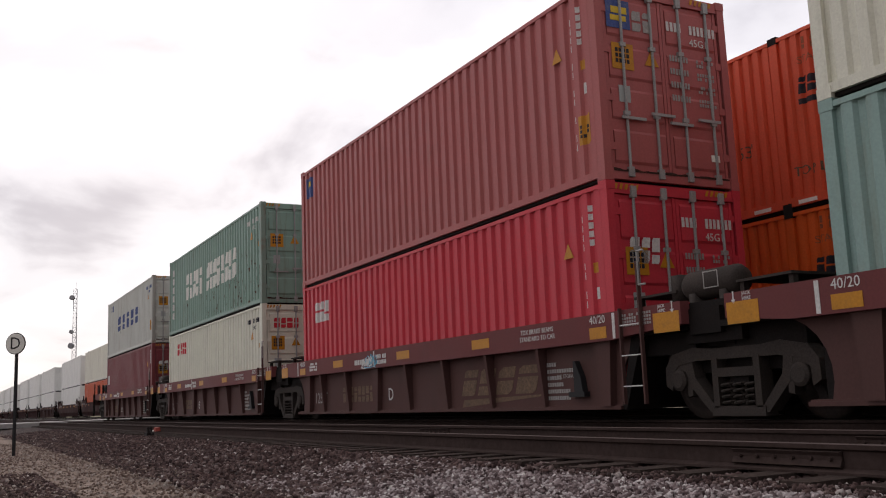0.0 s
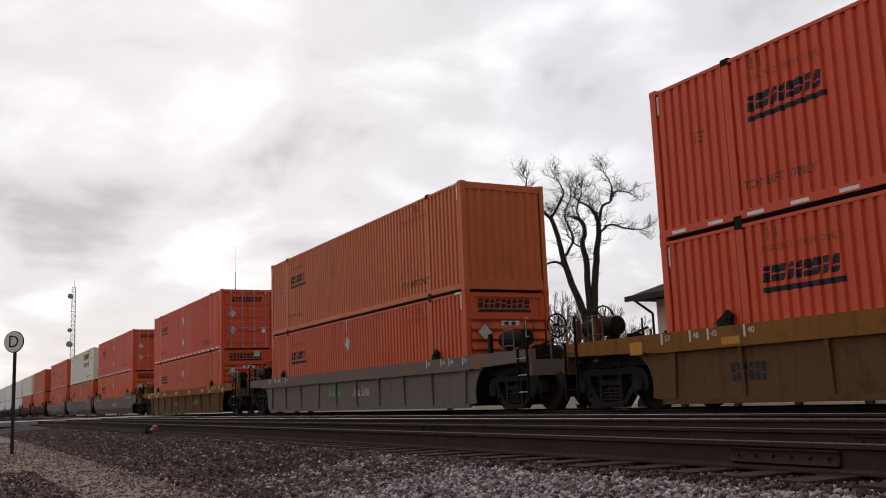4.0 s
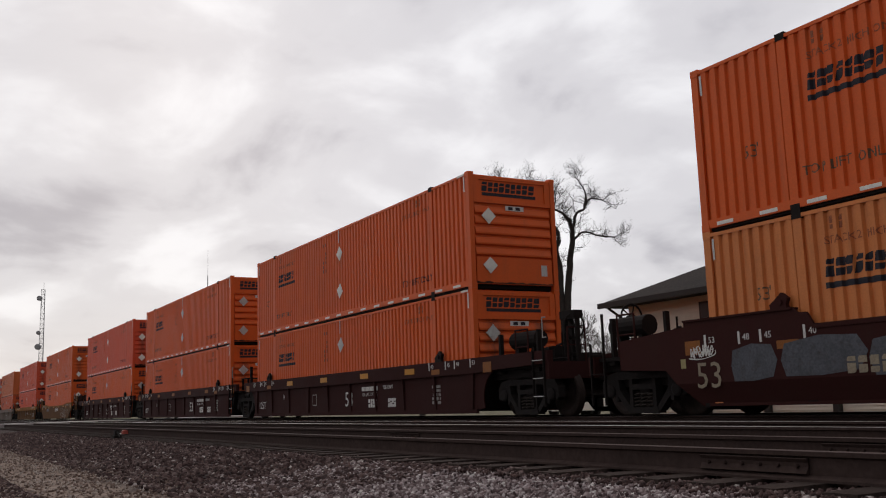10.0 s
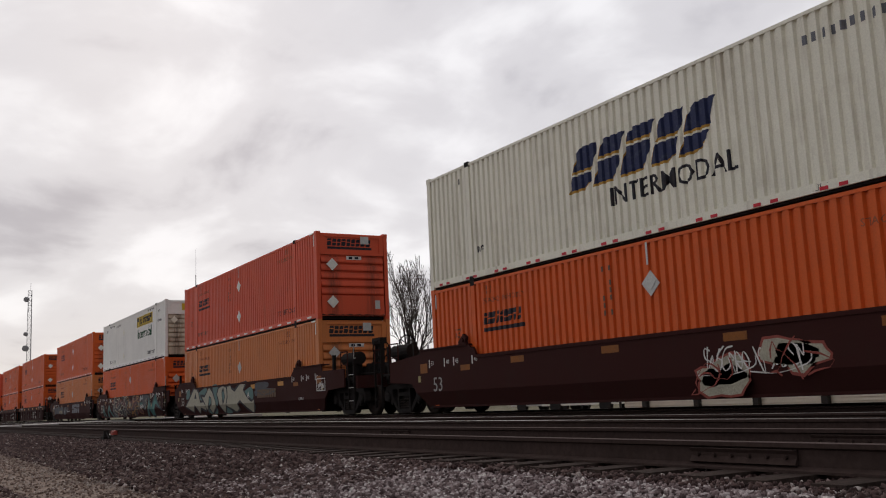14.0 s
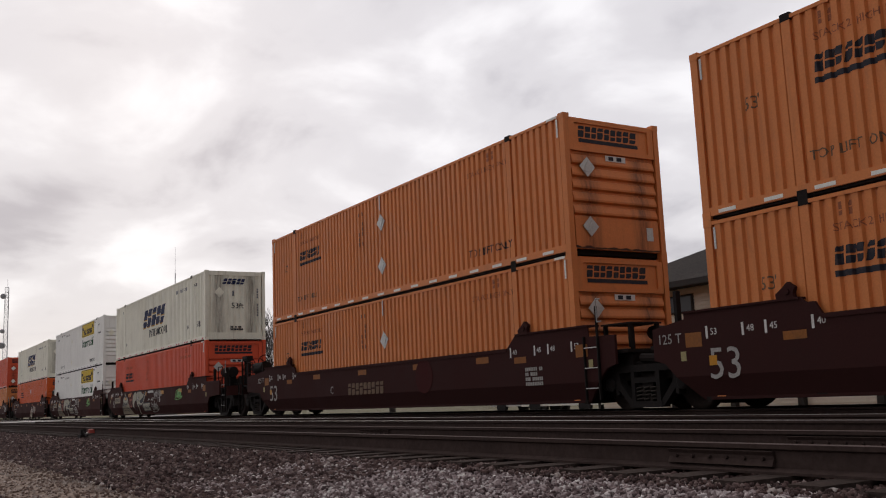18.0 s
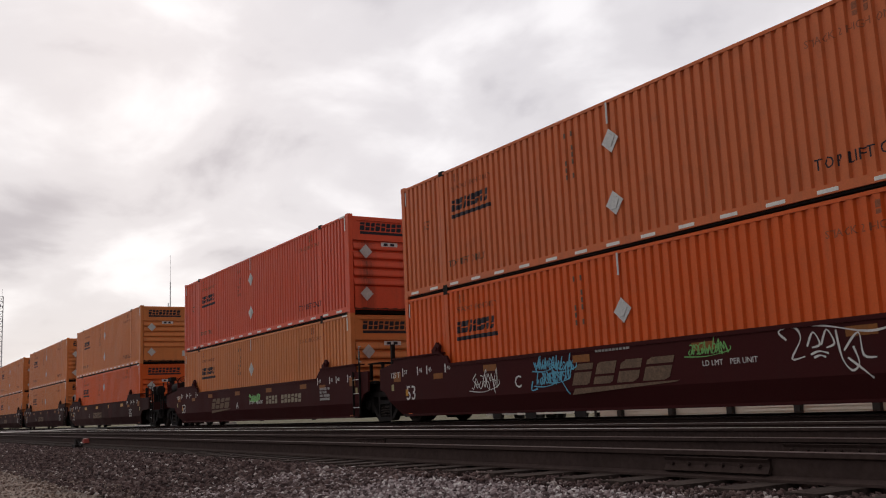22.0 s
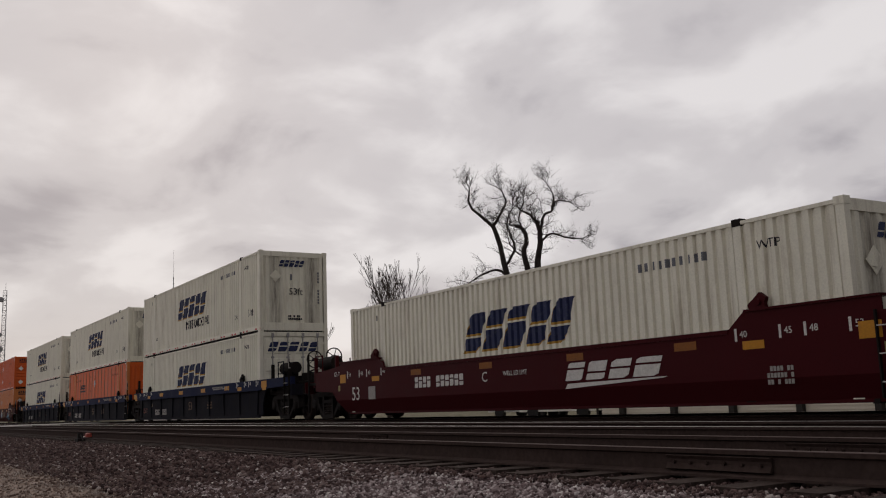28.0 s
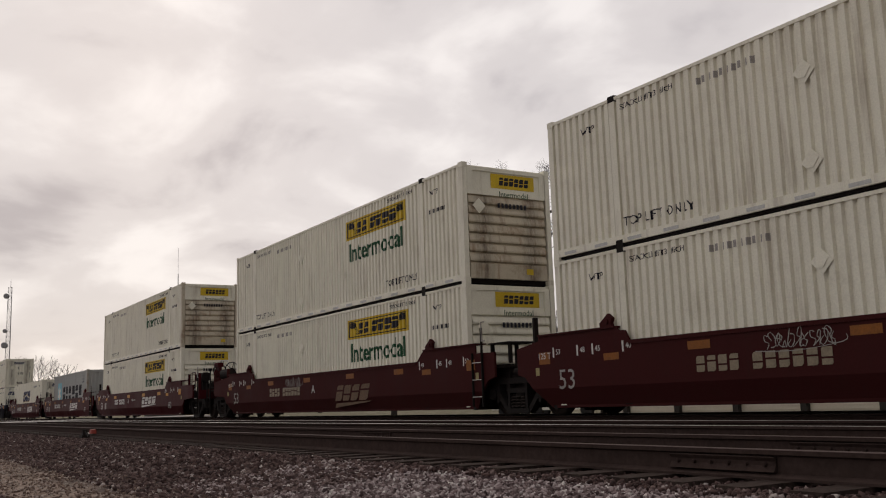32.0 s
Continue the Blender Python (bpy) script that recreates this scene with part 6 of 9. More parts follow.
def well_car(at, long, style, top, low, speed, left, right, label, group, number=True, seed=0):
    """One well unit. left / right: 'joint' (shared truck), 'none' (truck belongs to the neighbour) or 'end' (its own truck and coupler)."""
    rnd = random.Random(seed)
    car = tagged(new("well_car"), label, "rail car", group)
    car.matrix_basis = Matrix.Translation(at)
    TRAIN.append((car, at, speed))
    mt, ml = P[top], P[low]
    key = (style, long, top, low, left == "end", right == "end")
    la, ra = (3.15 if left == "end" else 1.08 if long < 13 else 1.2), (3.15 if right == "end" else 1.5 if long < 13 else 1.2)
    ye = 1.44
    part("floor", kept(("floor", *key), lambda: Shape().box(-0.15, long + 0.15, -1.3, 1.3, 0.17, 0.22).mesh("floor", ml)), car)
    for k, sy in ((0, -1), (1, 1)):
        def yy(a, b):
            return (min(sy * a, sy * b), max(sy * a, sy * b))
        if style == "ribbed":
            wo = ye + (WEB_Y if long < 13 else WEB_FAR) + 0.003  # how far the web stands back from the chord
            part("top_chord", kept(("tc", sy, *key), lambda: Shape().prism(
                [(-la, 1.13), (-0.5, 1.07), (-0.2, 1.04), (long + 0.2, 1.04), (long + 0.5, 1.07), (long + ra, 1.13), (long + ra, 1.40), (-la, 1.40)], *yy(ye - 0.14, ye)).mesh("top_chord", mt)), car)
            wl_, wr_ = (1.06 if left == "end" else 0.78), (1.06 if right == "end" else 0.78)
            wl_ = 0.5 if long < 13 and left != "end" else wl_
            bend_r = [(long + wr_ + x, z) for x, z in arc(0, 0.44, 0.64, 200, 92, 7)]
            bend_l = [(-wl_ - x, z) for x, z in arc(0, 0.44, 0.64, 92, 200, 7)]
            part("side_web", kept(("sw", sy, *key), lambda: Shape().prism(
                [(max(-0.05, bend_l[-1][0] + 0.02), 0.18), (long + 0.05, 0.18)] + bend_r + [(long + wr_, 1.10), (-wl_, 1.10)] + bend_l, *yy(ye - wo - 0.03, ye - wo)).mesh("side_web", ml)), car)
            part("bottom_chord", kept(("bc", sy, *key), lambda: Shape().box(-0.15, long + 0.15, *yy(ye - wo - 0.03, ye - wo * 0.6), 0.155 if long < 13 else 0.10, 0.20).mesh("bottom_chord", ml)), car)
            n = 9 if long > 13 else 8
            rib = kept(("rib", sy, low, long), lambda: Shape().prism([(sy * (ye - wo), 0.20), (sy * (ye - wo * 0.6), 0.20), (sy * (ye - wo * 0.5), 0.4), (sy * (ye - 0.012), 1.04), (sy * (ye - wo), 1.04)], -0.035, 0.035, "x").mesh("rib", ml))
            wide_rib = kept(("wrib", sy, low, long), lambda: Shape().prism([(-0.10, 0.20), (0.10, 0.20), (0.17, 1.04), (-0.17, 1.04)], *yy(ye - wo, ye - wo * 0.4)).mesh("rib", ml))
            for i in range(n + 1) if sy < 0 else ():
                x = max(0.12 + (long - 0.24) * i / n, 0.66 if long < 13 else 0.0)
                part("rib", wide_rib if i in (0, n, round(n * 0.36)) else rib, car, at=(x, 0, 0))
        elif style == "low":
            part("side_plate", kept(("lp", sy, *key), lambda: Shape().prism(
                [(-1.0, 0.75), (0.35, 0.14), (long - 0.35, 0.14), (long + 0.75, 0.75), (long + 1.3, 0.80), (long + 1.3, 1.36), (long - 1.0, 1.36), (long - 3.6, 1.22), (3.6, 1.22), (1.0, 1.36), (-1.3, 1.36), (-1.3, 0.80)],
                *yy(ye - 0.06, ye)).mesh("side_plate", ml)), car)
            part("top_chord", kept(("lt", sy, *key), lambda: Shape().prism(
                [(-1.3, 1.30), (1.0, 1.30), (3.6, 1.16), (long - 3.6, 1.16), (long - 1.0, 1.30), (long + 1.3, 1.30), (long + 1.3, 1.40), (long - 1.0, 1.40), (long - 3.6, 1.25), (3.6, 1.25), (1.0, 1.40), (-1.3, 1.40)],
                *yy(ye - 0.12, ye + 0.02)).mesh("top_chord", mt)), car)
        else:
            zm, ze = 1.36, 1.64
            part("side_plate", kept(("sp", sy, *key), lambda: Shape().prism(
                [(-0.75, 0.56), (long + 0.75, 0.56), (long + 1.0, 0.80), (long + ra * 0.5 + 0.65, 0.86), (long + ra * 0.5 + 0.65, 1.40), (long + 0.3, 1.42), (long - 2.1, 1.40), (long - 2.25, zm - 0.06),
                 (2.25, zm - 0.06), (2.1, 1.55), (-0.3, 1.55), (-la * 0.5 - 0.65, 1.40), (-la * 0.5 - 0.65, 0.86), (-1.0, 0.80)], *yy(ye - 0.06, ye)).mesh("side_plate", ml)), car)
            part("lower_plate", kept(("lo", sy, *key), lambda: leaning(long, sy, ye, ml)), car)
            part("top_chord", kept(("tc2", sy, *key), lambda: Shape().box(2.2, long - 2.2, *yy(ye - 0.12, ye + 0.02), zm - 0.07, zm).mesh("top_chord", mt)), car)
            for a, b in ((-0.5, 2.2), (long - 2.2, long + 0.5)):
                part("walkway" if a > 0 else "top_chord", kept(("tc3", sy, a, *key), lambda: shelf(a, b, yy(ye - 0.30, ye + 0.02), ze).mesh("walkway", mt)), car)
            part("bottom_chord", kept(("bc2", sy, *key), lambda: Shape().box(-0.2, long + 0.2, *yy(ye - 0.30, ye - 0.16), 0.165, 0.22).mesh("bottom_chord", ml)), car)
    # ends, decks, trucks
    for is_right, kind in ((False, left), (True, right)):
        base = long if is_right else 0.0
        s = 1 if is_right else -1

        def X(d):
            return base + s * d
        ext = 3.15 if kind == "end" else 1.45
        part("end_deck", kept(("deck", is_right, kind == "end", long, low), lambda: Shape().box(*sorted((X(0.2), X(ext))), -1.32, 1.32, 1.06, 1.13)
                              .box(*sorted((X(0.25), X(ext - 0.05))), -1.15, 1.15, 0.86 if kind == "end" else 0.80, 1.06).mesh("end_deck", P["iron"])), car)
        part("bulkhead", kept(("bulk", is_right, long, low), lambda: Shape().prism([(X(0.12), 0.15), (X(0.22), 0.15), (X(0.6), 1.06), (X(0.4), 1.06)], *((-1.05, 1.05) if long < 13 and not is_right else (-1.3, 1.3))).mesh("bulkhead", P["iron"])), car)
        if long < 13 and is_right and kind == "joint":
            part("articulation", kept("articulation", lambda: Shape().box(X(1.34), X(2.25), -1.25, 1.25, 0.90, 1.38).box(X(1.5), X(2.0), -1.32, -1.25, 1.0, 1.3).mesh("articulation", P["iron"])), car, "dark articulation casting between the cars")
        if long < 13 and not is_right and kind != "end":
            part("end_panel", kept(("end_panel", low), lambda: Shape().box(0.02, 1.0, -1.242, -1.228, 0.2, 1.05).mesh("end_panel", P["iron"])), car, "dark plate beside the container's foot")
        if kind == "end":
            part("end_sill", kept(("sill", is_right, long, low), lambda: Shape().box(*sorted((X(3.0), X(3.18))), -1.44, 1.44, 0.80, 1.16).mesh("end_sill", ml)), car)
            gear(car, "coupler", Matrix.Translation((X(3.12), 0, 0.86)) @ Matrix.Rotation(0 if is_right else math.pi, 4, "Z"), P["iron"])
            truck(car, X(1.95), speed)
            for d in (2.2, 2.85) if low == "car_ochre" else (1.1, 2.6):
                post = gear(car, "post", (X(d), -1.25, 0.98), ml if low in ("car_ochre", "car_maroon", "car_rust") else P["iron"])
                if low == "car_ochre":
                    part("reflective_strip", kept("white_edge", lambda: Shape().box(-0.075, -0.052, -0.055, -0.03, 0.08, 0.97).mesh("reflective_strip", P["chalk"])), post)
            if is_right and low == "car_maroon":
                gear(car, "rail_hoop", (X(2.4), -0.1, 1.13), P["placard"], "white bent pipe handrail")
            if is_right and low in ("car_dark", "car_brown", "car_maroon"):
                gear(car, "brake_stand", (X(2.8), -0.5, 1.0), ml if low == "car_maroon" else P["iron"], "upright brake stand")
            gear(car, "handrail", (X(2.1), -1.36, 1.13), ml, "steel handrail")
            gear(car, "handrail", Matrix.Translation((X(2.95), -0.5, 1.13)) @ FACE_END, ml)
            ladder(car, X(2.85), P["iron"], is_right)
            gear(car, "brake_rigging", (X(1.9), 0, 0), P["iron"], "dark brake rigging")
            gear(car, "brake_equipment", (X(2.05), 0, 1.13), P["iron"], "dark brake valves and pipes")
            gear(car, "brake_wheel", (X(2.9), -0.5, 1.95), P["iron"], "spoked hand brake wheel")
            gear(car, "reservoir", (X(1.3), 0.25, 1.45), P["iron"], "dark air reservoir")
        else:
            if kind == "joint":
                truck(car, X((19.55 - 16.15) / 2 if long > 13 else 2.02), speed)
                if long > 13:
                    gear(car, "reservoir", (X(0.95), 0.2, 1.46), P["iron"], "dark brake cylinder")
                elif number:
                    tank = gear(car, "tank", (X(1.66), -1.0, 1.60), P["frame"], "dark air tank with an outlined label")
                    part("marking", kept("tank_label", lambda: outline(0.24, 0.2, 0.012).mesh("marking", P["dull"])), tank, at=(0.1, -0.172, 0.03))
            if is_right:
                ladder(car, X(0.62), P["iron"] if long > 13 else ml, True)
            elif long > 13:
                gear(car, "post", (X(0.75), -1.30, 1.13), P["iron"])
            if kind == "joint" or long < 13:
                gear(car, "walkway", (X(0.75), -0.55 if long > 13 else -0.75, 1.62 if long > 13 else 1.54), P["iron"] if long > 13 else P["frame"], "grated end platform")
            if kind == "joint":
                gear(car, "brake_rigging", (X(1.7), 0, 0), P["iron"], "dark brake rigging")
    for x in (1.6, long - 1.6) if style != "low" and long > 13 else ():
        gear(car, "guide", Matrix.Translation((x, -ye + 0.06, 1.40 if style == "ribbed" else 1.62)), P["iron"] if style == "ribbed" else ml)
    # markings on the near side
    y = -ye - 0.003 if style == "ribbed" else -ye - 0.003
    zc = 1.22 if style == "ribbed" else 1.16
    amb = plate(0.55, 0.15, P["amber"], "reflector")
    far_amber = plate(0.5, 0.14, P["dim"], "reflector")
    spots = [3.9, 7.0, 10.1, 13.0] if long > 13 else [2.8, 6.1, 9.0]
    for x in spots:
        part("reflector", amb if round(x * 3 + seed) % 3 == 0 or style == "low" or long < 13 else far_amber, car, "amber reflector", at=(x, y, zc))
    if long > 13:
        end_marks = ((2.05, "40"), (1.2, "45"), (0.75, "48"), (0.0, "53"))
        zz = zc + (0.07 if style == "ribbed" else 0.10)
        for d, t in end_marks:
            for b, sg in ((0.0, 1), (long, -1)):
                part("lettering", lettering(t, 0.15, P["chalk"], tick=True), car, at=(b + sg * d + 0.15, y, zz))
        worn = P["dim"] if top in ("car_brown", "car_dark", "car_rust", "car_grey") else P["amber"]
        for b, sg in ((0.0, 1), (long, -1)):
            part("reflector", plate(0.36, 0.24, worn, "reflector"), car, "amber reflector", at=(b - sg * (0.3 if style == "smooth" else 0.75), y, zc - (0.0 if style == "smooth" else 0.06)))
            part("reflector", plate(0.42, 0.13, worn, "reflector"), car, at=(b + sg * 1.72, y, zc - 0.07))
            if style == "smooth":
                for d in (-0.55,):
                    part("sticker", plate(0.12, 0.16, P["lemon"], "sticker"), car, at=(b + sg * d, y, 0.90))
    else:
        for x, sg, far_ in ((-0.02, 1, -0.82), (long + 0.04, -1, long + 1.24)):
            part("marking", plate(0.055, 0.33, P["chalk"]), car, at=(x + 0.2, y, zc))
            part("lettering", lettering("40/20", 0.15, P["chalk"]), car, at=(x + 0.2 + sg * 0.34, y, zc + 0.10))
            part("reflector", plate(0.36, 0.15, P["amber"], "reflector"), car, at=(x + 0.2 + sg * 0.34, y, zc - 0.07))
            part("reflector", plate(0.46, 0.24, P["amber"], "reflector"), car, "large amber reflector", at=(far_, y, zc - 0.045))
            part("lettering", lettering("JACK\nHERE", 0.055, P["chalk"]), car, at=(far_ + sg * 0.07, y, zc + 0.125))
            part("marking", kept("arrow", lambda: Shape().prism([(-0.008, 0.07), (-0.008, -0.02), (-0.03, -0.02), (0, -0.07), (0.03, -0.02), (0.008, -0.02), (0.008, 0.07)], -0.002, 0.002).mesh("marking", P["chalk"])), car, at=(far_ - sg * 0.12, y, zc + 0.12))
        part("marking", bars(13, 0.62, 0.17, P["dull"], rows=4, gap=0.35, seed=3), car, at=(long + 0.68, y, zc + 0.05))
        part("lettering", lettering("TDX BRAKE BEAMS\nSTANDARD TO CAR", 0.10, P["chalk"]), car, at=(long - 1.55, y, zc + 0.02))
        part("marking", bars(9, 0.5, 0.2, P["chalk"], rows=3, gap=0.15, seed=3), car, at=(1.25, y, zc + 0.02))
        part("marking", bars(10, 0.9, 0.1, P["chalk"], gap=0.3), car, at=(4.2, y, zc - 0.03))
        part("marking", plate(0.05, 0.32, P["chalk"]), car, at=(4.75, y, zc))
        part("marking", bars(8, 0.5, 0.22, P["chalk"], rows=2, gap=0.3, seed=6), car, at=(5.1, y, zc))
        part("control_box", kept("ctl", lambda: Shape().prism([(-0.1, -0.22), (0.1, -0.22), (0.06, 0.0), (-0.06, 0.22), (-0.1, 0.22)], -0.09, 0.0).box(-0.22, 0.14, -0.1, 0.0, -0.27, -0.2).mesh("control_box", P["black"])), car, "small black control box", at=(long - 0.72, WEB_Y + 0.004, 0.6))
    return car


def badge(car, x, z, w, h, colour, y=-1.4475, under=True):
    """The railway's slanted mark drawn as plain blocks over a tapered swoosh."""
    part("marking", blocks(4, w, h, P[colour], 0.4, 4, 0.28), car, "slanted block mark", at=(x, y, z))
    if under:
        me = kept(("swoosh", w, h, colour), lambda: Shape().prism([(-w * 0.53, -h * 0.95), (w * 0.46, -h * 0.62), (w * 0.5, -h * 0.55), (-w * 0.5, -h * 0.66)], -0.002, 0.002).mesh("marking", P[colour]))
        part("marking", me, car, at=(x, y, z))


def text_on(car, t, size, x, z, colour="chalk", y=-1.4475):
    part("lettering", lettering(t, size, P[colour]), car, at=(x, y, z))


def bars_on(car, n, w, h, x, z, colour="chalk", rows=1, y=-1.4475, seed=0):
    part("marking", bars(n, w, h, P[colour], rows=rows, gap=0.25, seed=seed), car, at=(x, y, z))

# ---------------------------------------------------------------- the two trains
Y_FAR, Y_NEAR, Y_SIDE = 13.2, 9.05, 5.72
V_FAR, V_NEAR = -18.16, 16.12
FLOOR, FLOOR_NEAR = 0.22, 0.32
FLEET, BOXES = "far double-stack train", "containers on the far train"


def stack(x, y, speed, units, group):
    """units: (length, width, paint, brand, end, options), the lower one first."""
    for i, (long, wide, colour, brand, end, opt) in enumerate(units):
        at = (x, y - wide / 2, (FLOOR if speed < 0 else FLOOR_NEAR) + i * (H_BOX + 0.012))
        o = dict(opt)
        label = o.pop("label")
        o["seed"] = round(abs(x) * 7 + i)
        o["lead"] = x < -60
        c = container(at, long, wide, colour, brand, end, label=label, group=group, **o)
        TRAIN.append((c, at, speed))


def sch(colour, d="grey", end="ribs", **kw):
    word = {"orange": "orange", "deep": "dark orange", "red": "red-orange", "tan": "faded tan-orange", "brownish": "brown-orange"}[colour]
    return (16.15, 2.6, colour, "sch", end, dict(label=f"{word} corrugated steel 53-foot container with dark lettering", diamonds=d, **kw))


def swf(end="upright", **kw):
    return (16.15, 2.6, "white", "swift", end, dict(label="off-white corrugated 53-foot container with navy lettering, rust streaked", rail="redwhite", **kw))


def jbh(colour="white", **kw):
    return (16.15, 2.6, colour, "jb", "ribs", dict(label="white corrugated 53-foot container with a yellow name panel", rail="none", **kw))


flat = (16.15, 2.6, "orange", "flat", "upright", dict(label="orange flat-panel 53-foot container with faded lettering", diamonds="grey", rail="none", post_key="tan"))
maersk = (12.19, 2.44, "grey", "maersk", "upright", dict(label="grey 40-foot container with a pale blue star panel and rusty posts", post_key="grey_worn"))

# place of each load's rear end at the start, style, top colour, lower colour, left end, right end, loads
J, N_, E_ = "joint", "none", "end"
UNITS = []
for k, x in enumerate((-240.1, -177.2)):
    for i in range(3):
        UNITS.append((x + 19.6 * (i - 0), "ribbed", "car_dark", "car_dark", (E_ if i == 0 else N_), (E_ if i == 2 else J),
                      [jbh("pale"), jbh("pale")], "dark"))
UNITS += [
    (-114.2, "smooth", "car_dark", "car_dark", E_, J, [jbh("pale"), jbh("pale")], "dark"),
    (-94.6, "smooth", "car_dark", "car_dark", N_, J, [sch("deep"), jbh()], "dark"),
    (-75.0, "smooth", "car_dark", "car_dark", N_, E_, [sch("deep"), sch("deep")], "dark"),
    (-51.3, "smooth", "car_grey", "car_grey", E_, J, [sch("deep"), sch("red")], "grey"),
    (-31.8, "smooth", "car_grey", "car_grey", N_, J, [sch("deep"), jbh()], "grey"),
    (-12.5, "smooth", "car_grey", "car_grey", N_, E_, [sch("orange"), sch("red", end="doors")], "tan"),
    (11.3, "ribbed", "car_yellow", "car_ochre", E_, E_, [sch("deep"), sch("red", end="doors")], "yellow"),
    (35.35, "ribbed", "car_grey", "car_grey", E_, E_, [sch("deep"), sch("brownish", None, "upright", rail="none")], "yellow"),
    (59.08, "ribbed", "car_yellow", "car_ochre", E_, E_, [sch("red", "white"), sch("red", "white")], "ttx"),
    (82.78, "low", "car_yellow", "car_ochre", E_, E_, [sch("orange", "white"), sch("orange", "white")], "yellow_smooth"),
    (106.5, "ribbed", "car_dark", "car_dark", E_, J, [sch("orange"), sch("red", "white")], "dark53"),
    (126.35, "ribbed", "car_dark", "car_dark", N_, J, [sch("orange"), sch("orange")], "dark53"),
    (146.0, "ribbed", "car_dark", "car_dark", N_, E_, [sch("orange"), sch("orange", "white")], "dark53"),
    (169.85, "smooth", "car_brown", "car_brown", E_, J, [sch("tan", "one"), sch("orange", "white")], "tag_grey"),
    (189.82, "smooth", "car_brown", "car_brown", N_, J, [sch("orange"), jbh("pale", stained=True)], "tag_colour"),
    (209.65, "smooth", "car_brown", "car_brown", N_, E_, [sch("tan", "one"), sch("red", "white")], "tag_white"),
    (233.3, "smooth", "car_brown", "car_brown", E_, J, [sch("orange"), swf()], "tag_small"),
    (253.0, "smooth", "car_brown", "car_brown", N_, J, [jbh("pale", tall_panel=True), jbh("pale", tall_panel=True)], "tag_cream"),
    (272.5, "smooth", "car_brown", "car_brown", N_, E_, [sch("red", None), swf()], "tag_cream"),
    (296.25, "smooth", "car_dark", "car_dark", E_, J, [sch("tan", "one"), sch("tan")], "plain53"),
    (315.9, "smooth", "car_dark", "car_dark", N_, J, [sch("tan", "one"), sch("tan")], "plain53"),
    (335.4, "smooth", "car_dark", "car_dark", N_, E_, [sch("orange"), sch("tan")], "plain53"),
    (359.1, "smooth", "car_rust", "car_rust", E_, J, [sch("tan", "one"), sch("red")], "mark_a"),
    (378.45, "smooth", "car_rust", "car_rust", N_, J, [sch("orange", "one"), sch("brownish")], "mark_c"),
    (397.98, "smooth", "car_rust", "car_rust", N_, E_, [sch("tan", "one"), sch("orange", "white")], "mark_b"),
    (421.6, "ribbed", "car_blue", "car_black", E_, J, [swf(no_word=None), swf()], "blue53"),
    (441.12, "ribbed", "car_blue", "car_black", N_, J, [flat, swf()], "blue53"),
    (460.6, "ribbed", "car_blue", "car_black", N_, E_, [swf("doors", no_word=None), swf()], "blue53"),
    (484.05, "smooth", "car_maroon", "car_maroon", E_, J, [swf(no_word=None)], "maroon"),
    (503.5, "smooth", "car_maroon", "car_maroon", N_, J, [maersk], "maroon"),
    (522.95, "smooth", "car_maroon", "car_maroon", N_, E_, [jbh(), jbh(stained=True, post_key="white_worn")], "maroon"),
    (546.48, "smooth", "car_rust", "car_rust", E_, J, [jbh(), jbh(stained=True)], "rust_a"),
    (566.0, "smooth", "car_rust", "car_rust", N_, J, [jbh(no_word=True), jbh(no_word=True)], "rust_c"),
]
CAR_LABELS = dict(dark="dark brown steel well car under white containers", grey="weathered grey-brown smooth-sided well car",
                  tan="weathered grey-brown smooth-sided well car", yellow="weathered yellow-brown ribbed well car", ttx="dirty yellow ribbed well car with sprayed tags",
                  yellow_smooth="dirty yellow smooth-sided well car with white graffiti", dark53="dark brown ribbed well car with white numbers",
                  tag_grey="dark brown smooth well car with grey block graffiti", tag_colour="dark brown smooth well car covered in coloured graffiti",
                  tag_white="dark brown smooth well car with large white graffiti", tag_small="dark brown smooth well car with a few tags",
                  tag_cream="brown smooth well car with cream graffiti drawings", plain53="very dark brown smooth-sided well car",
                  mark_a="red-brown smooth well car with a faded gold mark", mark_b="red-brown smooth well car with tags and a faded mark",
                  mark_c="red-brown smooth well car with pale blue tags", blue53="near-black ribbed well car with a blue top chord",
                  maroon="clean maroon smooth well car with white mark", rust_a="red-brown smooth well car with a faded gold mark", rust_c="red-brown smooth well car with white numbers")


